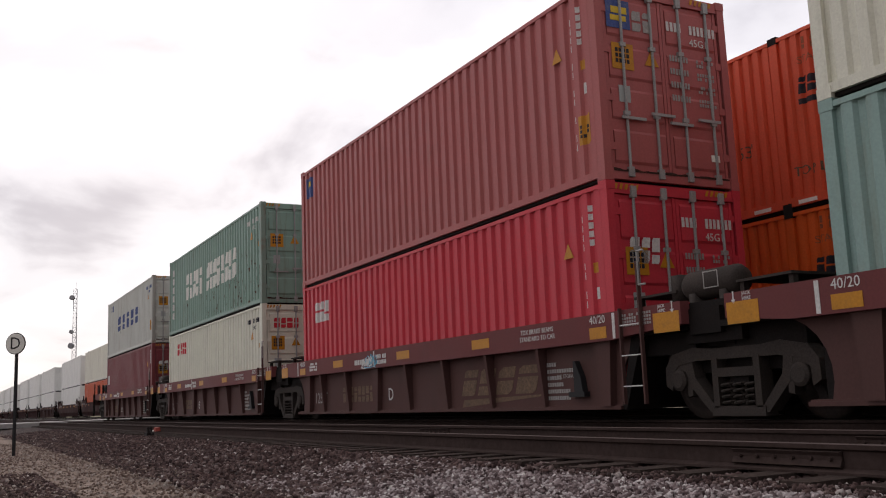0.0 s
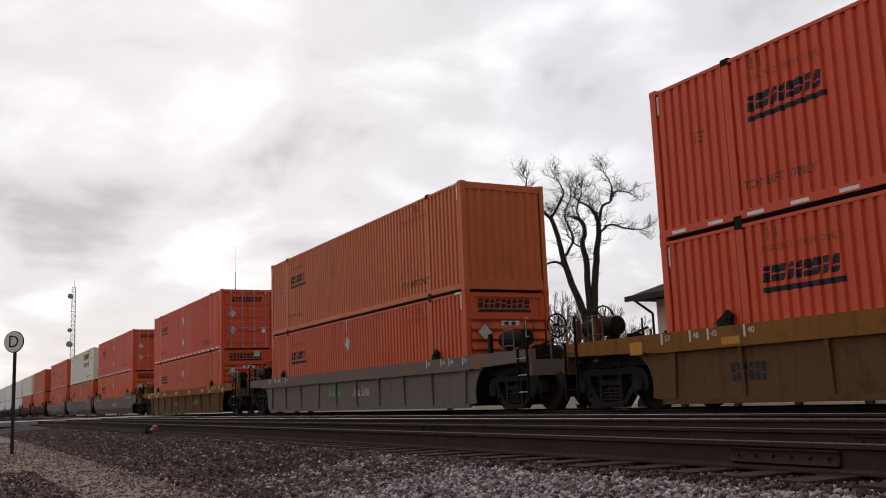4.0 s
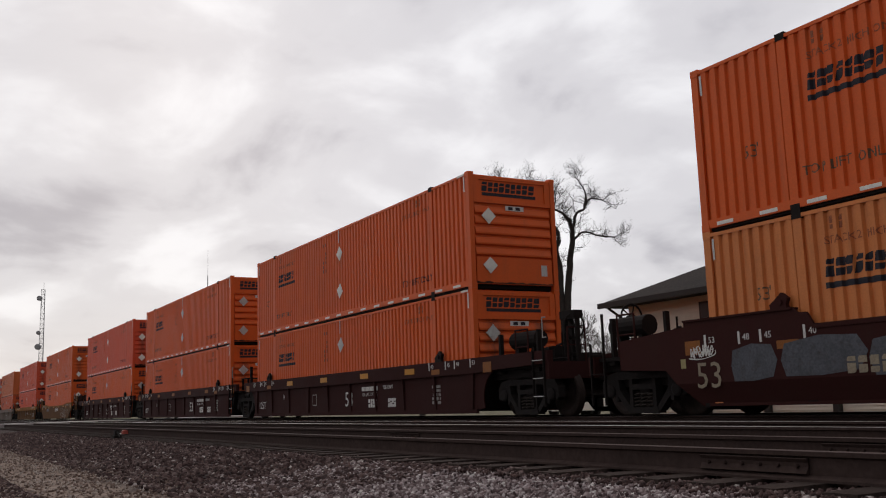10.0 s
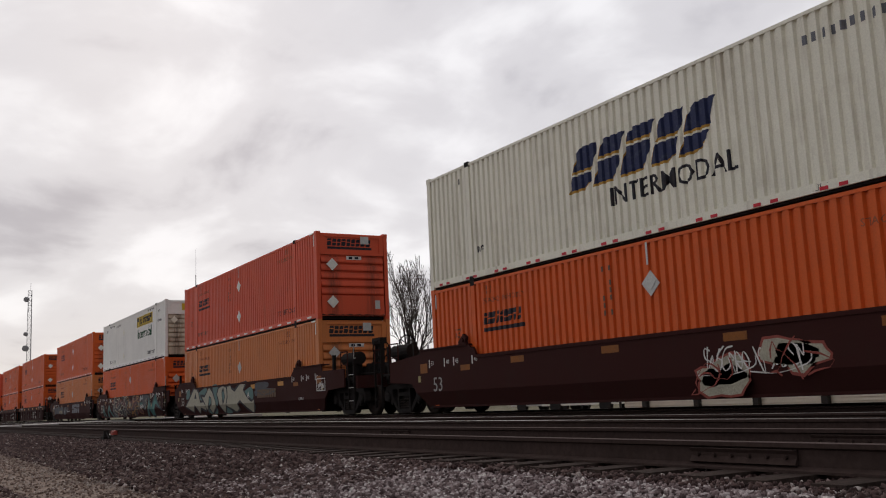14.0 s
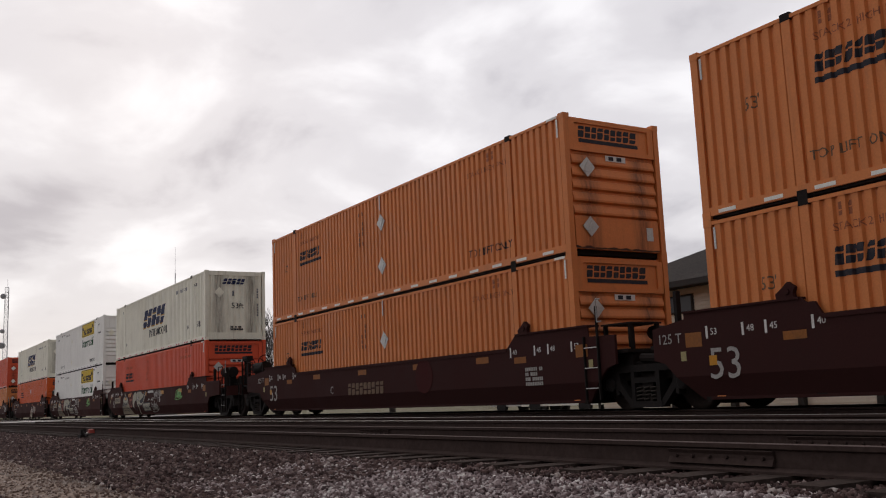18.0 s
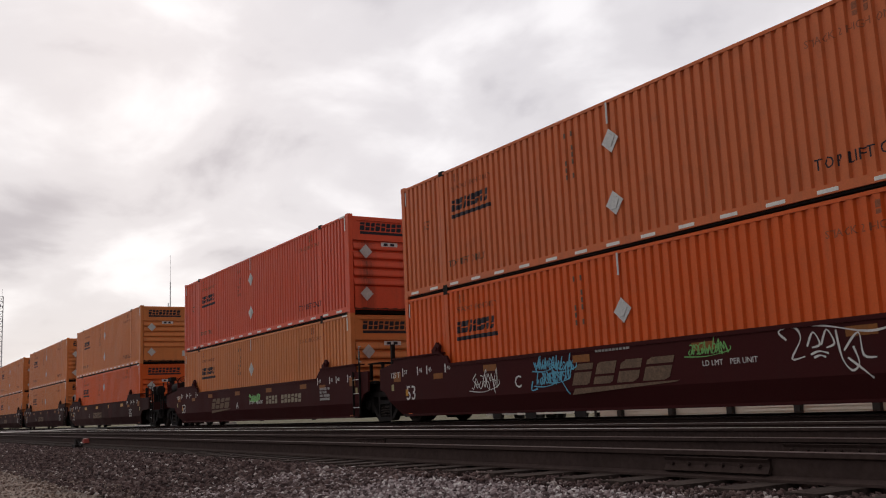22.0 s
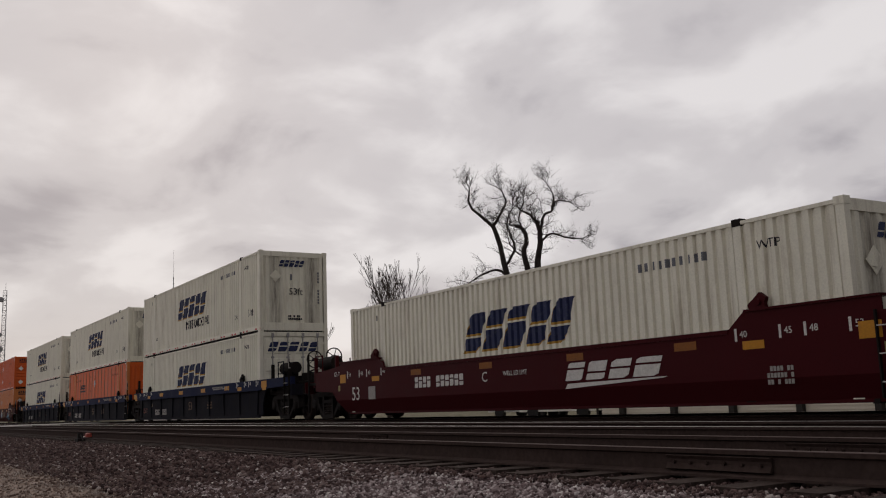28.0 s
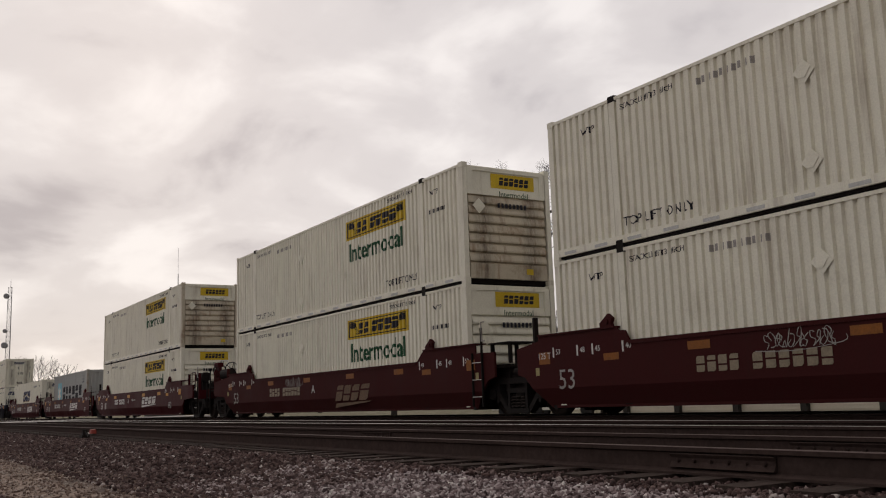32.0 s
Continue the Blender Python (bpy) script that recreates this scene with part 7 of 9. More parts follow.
def dress(car, kind, i):
    """What is painted or sprayed on each well car's near side."""
    L = 16.15
    if kind == "dark53":
        text_on(car, "125T", 0.36, 0.75, 0.48, y=WEB_FAR)
        text_on(car, "A" if i % 2 else "B", 0.22, 3.1, 0.75, y=WEB_FAR)
        text_on(car, "53", 0.62, 10.15 if 126 < car.location.x < 127 else 8.8, 0.55, y=WEB_FAR)
        off = 1.4 if 126 < car.location.x < 127 else 0.0
        bars_on(car, 12, 1.1, 0.12, 10.3 + off, 0.85, y=WEB_FAR)
        text_on(car, "LD. LMT.  LT. WT.", 0.13, 10.3 + off, 0.68, y=WEB_FAR)
        bars_on(car, 4, 0.6, 0.24, 10.5 + off, 0.43, y=WEB_FAR)
        bars_on(car, 4, 0.5, 0.24, 11.75 + off, 0.43, y=WEB_FAR)
        text_on(car, "PER UNIT", 0.15, 11.5 + off, 0.86, y=WEB_FAR)
        bars_on(car, 8, 0.45, 0.5, 14.3, 0.6, "dull", 5, y=WEB_FAR)
        part("marking", plate(0.34, 0.36, P["dull"]), car, at=(6.0, WEB_FAR, 0.6))
        part("marking", plate(0.29, 0.31, P["car_dark"]), car, at=(6.0, WEB_FAR - 0.0035, 0.6))
    elif kind == "ttx":
        text_on(car, "53'", 0.42, 12.6, 0.62, "ink", WEB_FAR)
        bars_on(car, 3, 0.75, 0.3, 9.6, 0.7, "faded", y=WEB_FAR)
        bars_on(car, 6, 0.8, 0.3, 2.0, 0.62, "ink", y=WEB_FAR)
        graffiti(car, WEB_FAR, 5.0, 14.0, 0.25, 0.9, "dull", "ink", 11, 0, (), 3)
        part("marking", plate(0.6, 0.38, P["ink"]), car, at=(14.9, WEB_FAR, 0.55))
        part("marking", bars(2, 0.54, 0.32, P["bright"], gap=0.1), car, at=(14.9, WEB_FAR - 0.0045, 0.55))
    elif kind == "yellow_smooth":
        for j_, (x_, h_) in enumerate(((11.7, 0.8), (12.3, 0.95), (12.9, 0.9), (13.5, 0.75), (14.1, 0.85))):
            line = Shape()
            line_ribbon(line, smooth_path([(x_, 0.2 + h_), (x_ + 0.05, 0.2), (x_ + 0.3, 0.3), (x_ + 0.34, 0.2 + h_ * 0.8)] if j_ % 2 == 0 else [(x_, 0.2), (x_ + 0.1, 0.2 + h_), (x_ + 0.4, 0.5), (x_ + 0.12, 0.55), (x_ + 0.5, 0.2)]), 0.02, -1.447 - 0.0004 * j_)
            part("graffiti", line.mesh("graffiti", P["chalk"]), car, "tall thin white sprayed strokes")
        scrawl(car, 8.3, 0.82, 1.5, 0.22, "chalk", 9, -1.446, 0.03)
        scrawl(car, 14.8, 0.45, 0.8, 0.45, "dull", 15, -1.446)
        bars_on(car, 10, 1.6, 0.22, 3.4, 0.9, "slate")
    elif kind == "yellow":
        graffiti(car, WEB_FAR, 3.0, 12.0, 0.3, 0.95, "dull", "ink", 21 + i, 0, (), 2)
    elif kind == "grey":
        graffiti(car, -1.445, 4.0, 12.0, 0.25, 1.15, "slate", "faded", 31 + i, 5, ("aqua",), 0)
    elif kind == "tan":
        bars_on(car, 5, 1.6, 0.22, 9.5, 0.85, "dull")
    elif kind == "tag_grey":
        part("graffiti", blocks(4, 3.2, 0.62, P["slate"], 0.05, 44, 0.36), car, "large grey block graffiti", at=(10.6, -1.448, 0.90))
        for x_, z_, w_ in ((1.0, 0.86, 0.8), (2.3, 0.9, 1.3), (3.9, 0.86, 1.4), (5.6, 0.8, 1.2)):
            piece(car, [(x_ - w_ / 2, z_ - 0.3), (x_ + w_ / 2, z_ - 0.25), (x_ + w_ / 2, z_ + 0.25), (x_ - w_ / 2, z_ + 0.2)], "buff", None, 0, label="grey buffed patch over old paint", round_=2)
        scrawl(car, 6.2, 0.7, 1.0, 0.4, "shade", 46, -1.447, 0.03)
        text_on(car, "53", 0.62, 0.05, 0.66, "sand", -1.4525)
        scrawl(car, -0.35, 1.0, 0.5, 0.2, "chalk", 47, -1.447, 0.014)
        bars_on(car, 9, 1.7, 0.24, 3.6, 0.72, "sand", y=-1.452)
        text_on(car, "B", 0.3, 5.5, 0.72)
        text_on(car, "LD LMT    PER UNIT", 0.13, 7.2, 0.72)
    elif kind == "tag_colour":
        mural(car, 51)
        text_on(car, "53", 0.72, 0.75, 0.68, "dull", -1.468)
        text_on(car, "125 T", 0.24, -0.7, 1.15, "dull")
        scrawl(car, 11.3, 1.1, 0.6, 0.2, "chalk", 54, -1.4715, 0.013)
        scrawl(car, 11.35, 0.66, 0.8, 0.16, "chalk", 56, -1.4715, 0.013)
        scrawl(car, 3.1, 1.1, 0.5, 0.18, "chalk", 55, -1.466)
    elif kind == "tag_white":
        white_letters(car)
        text_on(car, "A", 0.34, 9.55, 0.86, y=-1.456)
        bars_on(car, 9, 2.0, 0.3, 11.6, 0.87, "faded", y=-1.46)
        text_on(car, "53", 0.5, 0.2, 0.75, "dull")
        part("marking", kept("box_tag", lambda: outline(0.7, 0.4, 0.03).mesh("marking", P["chalk"])), car, at=(16.6, -1.438, 1.0))
        scrawl(car, 16.35, 0.9, 0.45, 0.2, "chalk", 69, -1.447)
        text_on(car, "L 206-5", 0.13, 14.9, 0.6)
    elif kind == "tag_small":
        text_on(car, "53", 0.5, 0.4, 0.72, "dull")
        graffiti(car, -1.445, 9.0, 12.0, 0.25, 1.1, "cream", "rosy", 71, 2, (), 2)
    elif kind == "tag_cream":
        text_on(car, "53", 0.5, 0.4, 0.72, "dull")
        text_on(car, "125T", 0.2, -0.2, 1.2)
        pyramid_and_bird(car)
        text_on(car, "LD LMT    PER UNIT", 0.12, 8.1, 0.86)
        text_on(car, "B", 0.36, 9.7, 0.84)
        bars_on(car, 9, 1.0, 0.11, 8.05, 1.24)
    elif kind == "plain53":
        text_on(car, "53", 0.72, 0.35, 0.72, "dull")
        text_on(car, "125 T", 0.24, -0.85, 1.2, "dull")
        text_on(car, "C" if i % 2 else "A", 0.3, 5.0, 0.72, "dull")
        bars_on(car, 9, 2.2, 0.32, 7.2, 0.72, "faded")
        part("marking", kept("disc", lambda: Shape().lathe([(0.42, -0.002), (0.42, 0.002)], 20).mesh("marking", P["car_rust"])), car, at=(10.4, -1.448, 0.92))
        part("marking", plate(0.16, 0.16, P["amber"]), car, at=(0.1, -1.449, 0.8))
        bars_on(car, 10, 0.6, 0.4, 14.9, 0.75, "dull", 4)
    elif kind in ("mark_a", "mark_b", "mark_c"):
        text_on(car, "53", 0.5, 0.4, 0.72)
        part("marking", plate(0.12, 0.16, P["amber"]), car, at=(0.2, -1.449, 0.75))
        text_on(car, "125 T", 0.2, -0.4, 1.2)
        if kind == "mark_a":
            badge(car, 5.2, 0.85, 2.1, 0.38, "faded")
            text_on(car, "A", 0.34, 7.0, 0.72)
            text_on(car, "LD LMT    PER UNIT", 0.15, 8.9, 0.78)
            bars_on(car, 4, 1.05, 0.26, 10.4, 0.84, "sand")
            bars_on(car, 6, 1.7, 0.26, 12.05, 0.84, "sand")
            graffiti(car, -1.445, 8.3, 9.2, 0.85, 1.2, "lime", "lime", 91, 0, (), 0)
            graffiti(car, -1.445, 8.2, 9.3, 0.82, 1.22, "lime", "car_rust", 92, 0, ("lime",), 0, "small green tag")
        elif kind == "mark_c":
            scrawl(car, 3.15, 0.72, 0.95, 0.36, "chalk", 301, -1.4475, 0.013, "small white tag")
            text_on(car, "C", 0.36, 4.93, 0.80)
            for k_, (x_, z_) in enumerate(((5.5, 1.02), (5.55, 0.72), (6.15, 0.98), (5.95, 0.78))):
                scrawl(car, x_, z_, 0.62, 0.24, "cyan", 310 + k_, -1.4475 - 0.003 * k_, 0.017, "pale blue spray tag")
            lines_on(car, [[(6.1, 1.0), (6.35, 0.8), (6.6, 0.5)], [(5.45, 0.8), (5.4, 0.62), (5.6, 0.64)]], "cyan", 0.022, 4, "pale blue spray tag")
            badge(car, 8.15, 0.86, 2.75, 0.40, "faded")
            bars_on(car, 10, 0.95, 0.11, 7.9, 1.3, "dull")
            scrawl(car, 9.75, 1.03, 0.8, 0.2, "lime", 305, -1.4475, 0.013, "small green tag")
            text_on(car, "LD LMT    PER UNIT", 0.13, 10.62, 0.875)
            lines_on(car, [[(11.75, 1.12), (11.62, 1.26), (11.9, 1.3), (12.0, 1.12), (11.82, 0.84), (12.05, 0.86)],
                           [(11.95, 1.34), (12.5, 1.26), (13.1, 1.14), (13.5, 1.2), (13.55, 1.36), (13.35, 1.32)],
                           [(12.1, 1.0), (12.22, 1.2), (12.32, 1.02), (12.18, 0.98)], [(12.34, 1.0), (12.45, 1.22), (12.56, 1.02), (12.42, 0.96)],
                           [(12.6, 1.2), (12.66, 0.8), (12.8, 0.62), (12.92, 0.72), (12.85, 0.95)], [(12.7, 0.9), (12.95, 1.14), (13.0, 0.82), (13.2, 0.78)],
                           [(12.75, 0.8), (13.0, 0.6), (13.1, 0.5)], [(12.15, 0.88), (12.3, 0.92), (12.45, 0.88)], [(12.2, 0.83), (12.3, 0.86), (12.4, 0.83)]],
                     "chalk", 0.018, 2, "large looping white tag")
        else:
            bars_on(car, 11, 2.3, 0.2, 3.75, 0.88, "sand")
            text_on(car, "LD LMT    PER UNIT", 0.15, 7.2, 0.72)
            text_on(car, "B", 0.34, 9.1, 0.85)
            badge(car, 10.85, 0.85, 2.3, 0.38, "faded")
            graffiti(car, -1.445, 9.2, 10.0, 0.55, 1.15, "cyan", "cyan", 94, 1, ("cyan", "chalk"), 0, "pale blue spray tag")
            graffiti(car, -1.445, 12.6, 14.8, 0.4, 1.2, "chalk", "chalk", 95 + i, 0, (), 2)
            graffiti(car, -1.445, 2.4, 6.5, 0.4, 1.2, "chalk", "chalk", 97 + i, 0, (), 1)
        bars_on(car, 10, 0.7, 0.4, 14.6, 0.9, "dull", 4)
    elif kind == "blue53":
        text_on(car, "53", 0.5, 8.1, 0.62, "faded", WEB_FAR)
        bars_on(car, 4, 0.75, 0.26, 2.95, 0.44, "dull", y=WEB_FAR)
        bars_on(car, 4, 0.7, 0.26, 4.15, 0.44, "dull", y=WEB_FAR)
        if car.location.x > 430:
            text_on(car, "125-T", 0.32, 0.75, 0.52, "rosy", WEB_FAR)
        text_on(car, "A" if i % 2 else "B", 0.26, 2.0, 0.76, "sand", WEB_FAR)
        bars_on(car, 14, 1.8, 0.12, 12.2, 1.26, "dull", 2, -1.4475)
        bars_on(car, 8, 0.6, 0.3, 10.7, 0.65, "faded", 3, WEB_FAR)
        part("reflector", plate(0.5, 0.22, P["amber"], "reflector"), car, at=(16.9, -1.449, 1.24))
        part("reflector", plate(0.5, 0.22, P["amber"], "reflector"), car, at=(-0.9, -1.449, 1.24))
    elif kind == "maroon":
        text_on(car, "53", 0.52, 0.53, 0.70)
        text_on(car, "125 T", 0.17, -0.7, 1.3)
        bars_on(car, 4, 0.8, 0.26, 4.25, 0.9)
        bars_on(car, 6, 1.25, 0.26, 5.5, 0.9)
        text_on(car, "BCA"[i % 3], 0.32, 6.95, 0.9)
        text_on(car, "WELL LD LMT", 0.14, 8.1, 0.95)
        badge(car, 11.2, 0.88, 2.7, 0.34, "chalk")
        part("marking", plate(0.4, 0.34, P["dull"]), car, at=(1.5, -1.448, 0.72))
        bars_on(car, 8, 0.5, 0.3, 14.9, 0.62, "dull", 3)
    elif kind in ("rust_a", "rust_c"):
        text_on(car, "53", 0.55, 0.4, 0.70, "dull")
        text_on(car, "125 T", 0.18, -0.3, 1.2)
        bars_on(car, 4, 0.95, 0.26, 4.3, 0.84, "sand")
        bars_on(car, 6, 1.5, 0.26, 5.75, 0.84, "sand")
        text_on(car, "A" if kind == "rust_a" else "C", 0.36, 7.5, 0.86)
        badge(car, 10.3, 0.70, 2.2, 0.44, "faded" if kind == "rust_a" else "faded")
        scrawl(car, 5.2, 1.0, 1.3, 0.26, "dull", 99, -1.449, 0.009)


for i, (x, style, top, low, left, right, loads, kind) in enumerate(UNITS):
    car = well_car((x, Y_FAR, 0), 16.15, style, top, low, V_FAR, left, right, CAR_LABELS[kind], FLEET, seed=i)
    dress(car, kind, i)
    stack(x + (1.98 if loads[0][0] < 13 else 0), Y_FAR, V_FAR, loads, BOXES)

NEAR = [
    (-53.36, E_, J, [("maroon", "tex"), ("cosco", "cosco")], "A"),
    (-37.73, N_, J, [("ivory", "oocl"), ("green", "china")], "E"),
    (-22.13, N_, J, [("crimson", "cai"), ("plum", "florens")], "D"),
    (-6.65, N_, J, [("teal", "plain"), ("ivory", "plain")], "C"),
]
FORTY_LABELS = dict(tex="dark maroon 40-foot container with white lettering", cosco="rust-stained light grey 40-foot container with blue lettering", oocl="ivory 40-foot container with scarlet lettering",
                    china="grey-green rusting 40-foot container with white lettering", cai="crimson 40-foot container with white lettering", florens="dull red-brown 40-foot container with stickers",
                    plain="weathered 40-foot container with pale paint")
for i, (x, left, right, loads, letter) in enumerate(NEAR):
    car = well_car((x, Y_NEAR, 0), 12.19, "ribbed", "near_chord", "near_brown", V_NEAR, left, right, "red-brown ribbed well car with worn white marks", "near double-stack train", number=letter in "AD", seed=60 + i)
    text_on(car, letter, 0.34, 5.15, 0.5, y=WEB_Y)
    if letter == "D":
        badge(car, 9.3, 0.62, 2.4, 0.42, "faded", WEB_Y)
    for r_, (n_, w_) in enumerate(((5, 0.3), (14, 0.85), (7, 0.42), (8, 0.46), (11, 0.62), (11, 0.62))):
        bars_on(car, n_, w_, 0.055, 10.55 + w_ / 2, 0.80 - r_ * 0.095, "dull", 1, WEB_Y, r_)
    text_on(car, "IBC STORAGE", 0.08, 11.1, 0.62, "dull", WEB_Y)
    text_on(car, "125-T", 0.34, 1.3, 0.5, "dull", WEB_Y)
    bars_on(car, 9, 1.9, 0.32, 3.6, 0.55, "faded", y=WEB_Y)
    part("marking", plate(0.13, 0.22, P["dull"]), car, at=(11.9, WEB_Y, 0.66))
    if letter == "D":
        graffiti(car, -1.4445, 4.0, 4.9, 1.08, 1.36, "chalk", "chalk", 12, 0, (), 2)
    stack(x + (0.25 if letter == "C" else 0), Y_NEAR, V_NEAR, [(12.19, 2.44, col, b, "doors", dict(label=FORTY_LABELS[b], post_key={"china": "green_worn", "cosco": "grey_worn"}.get(b))) for col, b in loads], "containers on the near train")

# ---------------------------------------------------------------- ground and tracks
def ground_height(x, y):
    """Level under the tracks, then a ballast shoulder down to the dirt by the line."""
    if y > 4.2:
        z = -0.235
    elif y > 2.3:
        z = -0.235 - 0.155 * (4.2 - y) / 1.9
    else:
        z = -0.39
    z += 0.035 * noise.noise((x * 0.35, y * 0.5, 0)) if y < 4.2 else 0
    if y > 16:
        z -= min(0.3, (y - 16) * 0.08)
    return z


def ground_material():
    m = bpy.data.materials.new("ballast_dirt_and_grass")
    m.use_nodes = True
    n, l = m.node_tree.nodes, m.node_tree.links
    b = n["Principled BSDF"]
    b.inputs["Roughness"].default_value = 0.95
    b.inputs["Specular IOR Level"].default_value = 0.1
    co = n.new("ShaderNodeTexCoord")

    def tex(scale, detail=5, kind="ShaderNodeTexNoise"):
        t = n.new(kind)
        t.inputs["Scale"].default_value = scale
        if kind == "ShaderNodeTexNoise":
            t.inputs["Detail"].default_value = detail
        l.new(co.outputs["Object"], t.inputs["Vector"])
        return t

    def ramp(fac, stops):
        r = n.new("ShaderNodeValToRGB")
        while len(r.color_ramp.elements) < len(stops):
            r.color_ramp.elements.new(0.5)
        for e, (p, c) in zip(r.color_ramp.elements, stops):
            e.position, e.color = p, (*c, 1)
        l.new(fac, r.inputs["Fac"])
        return r.outputs["Color"]

    def mix(fac, a, c):
        x = n.new("ShaderNodeMix")
        x.data_type = "RGBA"
        l.new(fac, x.inputs["Factor"])
        l.new(a, x.inputs["A"])
        l.new(c, x.inputs["B"])
        return x.outputs["Result"]
    stones = ramp(tex(22, kind="ShaderNodeTexVoronoi").outputs["Color"], [(0.0, (0.015, 0.010, 0.0095)), (0.5, (0.042, 0.027, 0.025)), (1.0, (0.10, 0.072, 0.067))])
    dirt = ramp(tex(5, 9).outputs["Fac"], [(0.3, (0.15, 0.105, 0.08)), (0.5, (0.235, 0.175, 0.14)), (0.7, (0.30, 0.24, 0.20))])
    grass = ramp(tex(1.5, 8).outputs["Fac"], [(0.3, (0.10, 0.10, 0.055)), (0.6, (0.20, 0.175, 0.12)), (0.8, (0.30, 0.265, 0.20))])
    sep = n.new("ShaderNodeSeparateXYZ")
    l.new(co.outputs["Object"], sep.inputs[0])
    wob = n.new("ShaderNodeMath")
    wob.operation = "MULTIPLY_ADD"
    wob.inputs[1].default_value = 1.6
    l.new(tex(0.7, 6).outputs["Fac"], wob.inputs[0])
    l.new(sep.outputs["Y"], wob.inputs[2])
    shoulder = n.new("ShaderNodeMapRange")
    shoulder.inputs["From Min"].default_value, shoulder.inputs["From Max"].default_value = 2.75, 3.25
    l.new(wob.outputs[0], shoulder.inputs["Value"])
    beyond = n.new("ShaderNodeMapRange")
    beyond.inputs["From Min"].default_value, beyond.inputs["From Max"].default_value = 17.0, 18.5
    l.new(wob.outputs[0], beyond.inputs["Value"])
    c = mix(shoulder.outputs[0], dirt, stones)
    c = mix(beyond.outputs[0], c, grass)
    l.new(c, b.inputs["Base Color"])
    bp = n.new("ShaderNodeBump")
    bp.inputs["Strength"].default_value, bp.inputs["Distance"].default_value = 0.6, 0.03
    l.new(tex(30, kind="ShaderNodeTexVoronoi").outputs["Distance"], bp.inputs["Height"])
    l.new(bp.outputs[0], b.inputs["Normal"])
    return m


def ground_sheet():
    xs = [-3000, -1500, -800, -400, -250] + list(np.arange(-160, -40, 4.0)) + list(np.arange(-40, 6, 0.4)) + [10, 20, 40, 100, 400, 1500]
    ys = [-1500, -300, -60, -20, -8, -4, -2, -1] + list(np.arange(-0.5, 6, 0.25)) + [8, 11, 14, 16, 17, 18, 20, 24, 40, 80, 200, 600, 1500, 3000]
    s = Shape()
    s.v = [(x, y, ground_height(x, y)) for y in ys for x in xs]
    w = len(xs)
    s.f = [(j * w + i, j * w + i + 1, (j + 1) * w + i + 1, (j + 1) * w + i) for j in range(len(ys) - 1) for i in range(w - 1)]
    return s.mesh("ground", ground_material(), True)


tagged(new("ground", ground_sheet()), "dirt and ballast ground with dry grass beyond the tracks", "ground", kind="structure")

P["rail"] = surface("rusty_rail", (0.050, 0.034, 0.030), 0.92, 0.0, 0.2, 0.3, (0.05, 0.03, 0.022), 20, 2, spec=0.04)
P["railtop"] = surface("polished_railhead", (0.22, 0.205, 0.195), 0.4, 1.0, 0.1, 0.1)
P["sidetop"] = surface("dull_railhead", (0.095, 0.070, 0.064), 0.85, 0.0, 0.15, 0.3, (0.05, 0.035, 0.03), spec=0.08)
P["tie"] = surface("weathered_tie_wood", (0.050, 0.036, 0.031), 0.95, 0, 0.35, 0.4, (0.055, 0.043, 0.038), 25, 2, 0.6, spec=0.04)
RAIL = [(-0.075, -0.186), (0.075, -0.186), (0.075, -0.170), (0.012, -0.150), (0.010, -0.045), (0.036, -0.032), (0.037, -0.004), (-0.037, -0.004), (-0.036, -0.032), (-0.010, -0.045), (-0.012, -0.150), (-0.075, -0.170)]
X_LEFT, X_RIGHT = -900.0, 60.0
TIE = Shape().box(-0.115, 0.115, -1.3, 1.3, -0.19, 0.0).mesh("tie", P["tie"])
TIES = []


def joint_bar(track, x, y):
    s = Shape().prism([(-0.03, -0.15), (-0.052, -0.14), (-0.03, -0.10), (-0.03, -0.075), (-0.05, -0.05), (-0.02, -0.045), (-0.012, -0.12)], -0.457, 0.457, "x")
    s.v = [(a, b, c) for a, b, c in s.v]
    for i in range(6):
        s.tube((-0.38 + i * 0.152, -0.03, -0.095), (-0.38 + i * 0.152, -0.055, -0.095), 0.013, n=6)
    part("joint_bar", kept("joint_bar", lambda: s.mesh("joint_bar", P["rail"])), track, "bolted steel joint bar", at=(x, y, 0))


def track_line(y, top, name, label, near):
    t = tagged(new(name), label, "railway track", kind="structure")
    t.matrix_basis = Matrix.Translation((0, y, 0))
    for dy in (-0.75, 0.75):
        part("rail", kept(("rail", name), lambda: Shape().prism(RAIL, X_LEFT, X_RIGHT, "x").mesh("rail", P["rail"])), t, "rusty steel rail", at=(0, dy, 0))
        part("railhead", kept(("head", name), lambda: Shape().prism([(-0.030, -0.004), (0.030, -0.004), (0.024, 0.0), (-0.024, 0.0)], X_LEFT, X_RIGHT, "x").mesh("railhead", top)), t, at=(0, dy, 0))
    return t


siding = track_line(Y_SIDE, P["sidetop"], "track_siding", "rusty siding track on wooden ties in ballast", True)
middle = track_line(Y_NEAR, P["railtop"], "track_middle", "main track with polished railheads", False)
outer = track_line(Y_FAR, P["railtop"], "track_outer", "main track with polished railheads", False)
for x, dy in ((-4.6, -0.75), (-4.78, 0.75), (-12.6, 0.75)):
    joint_bar(siding, x, dy)

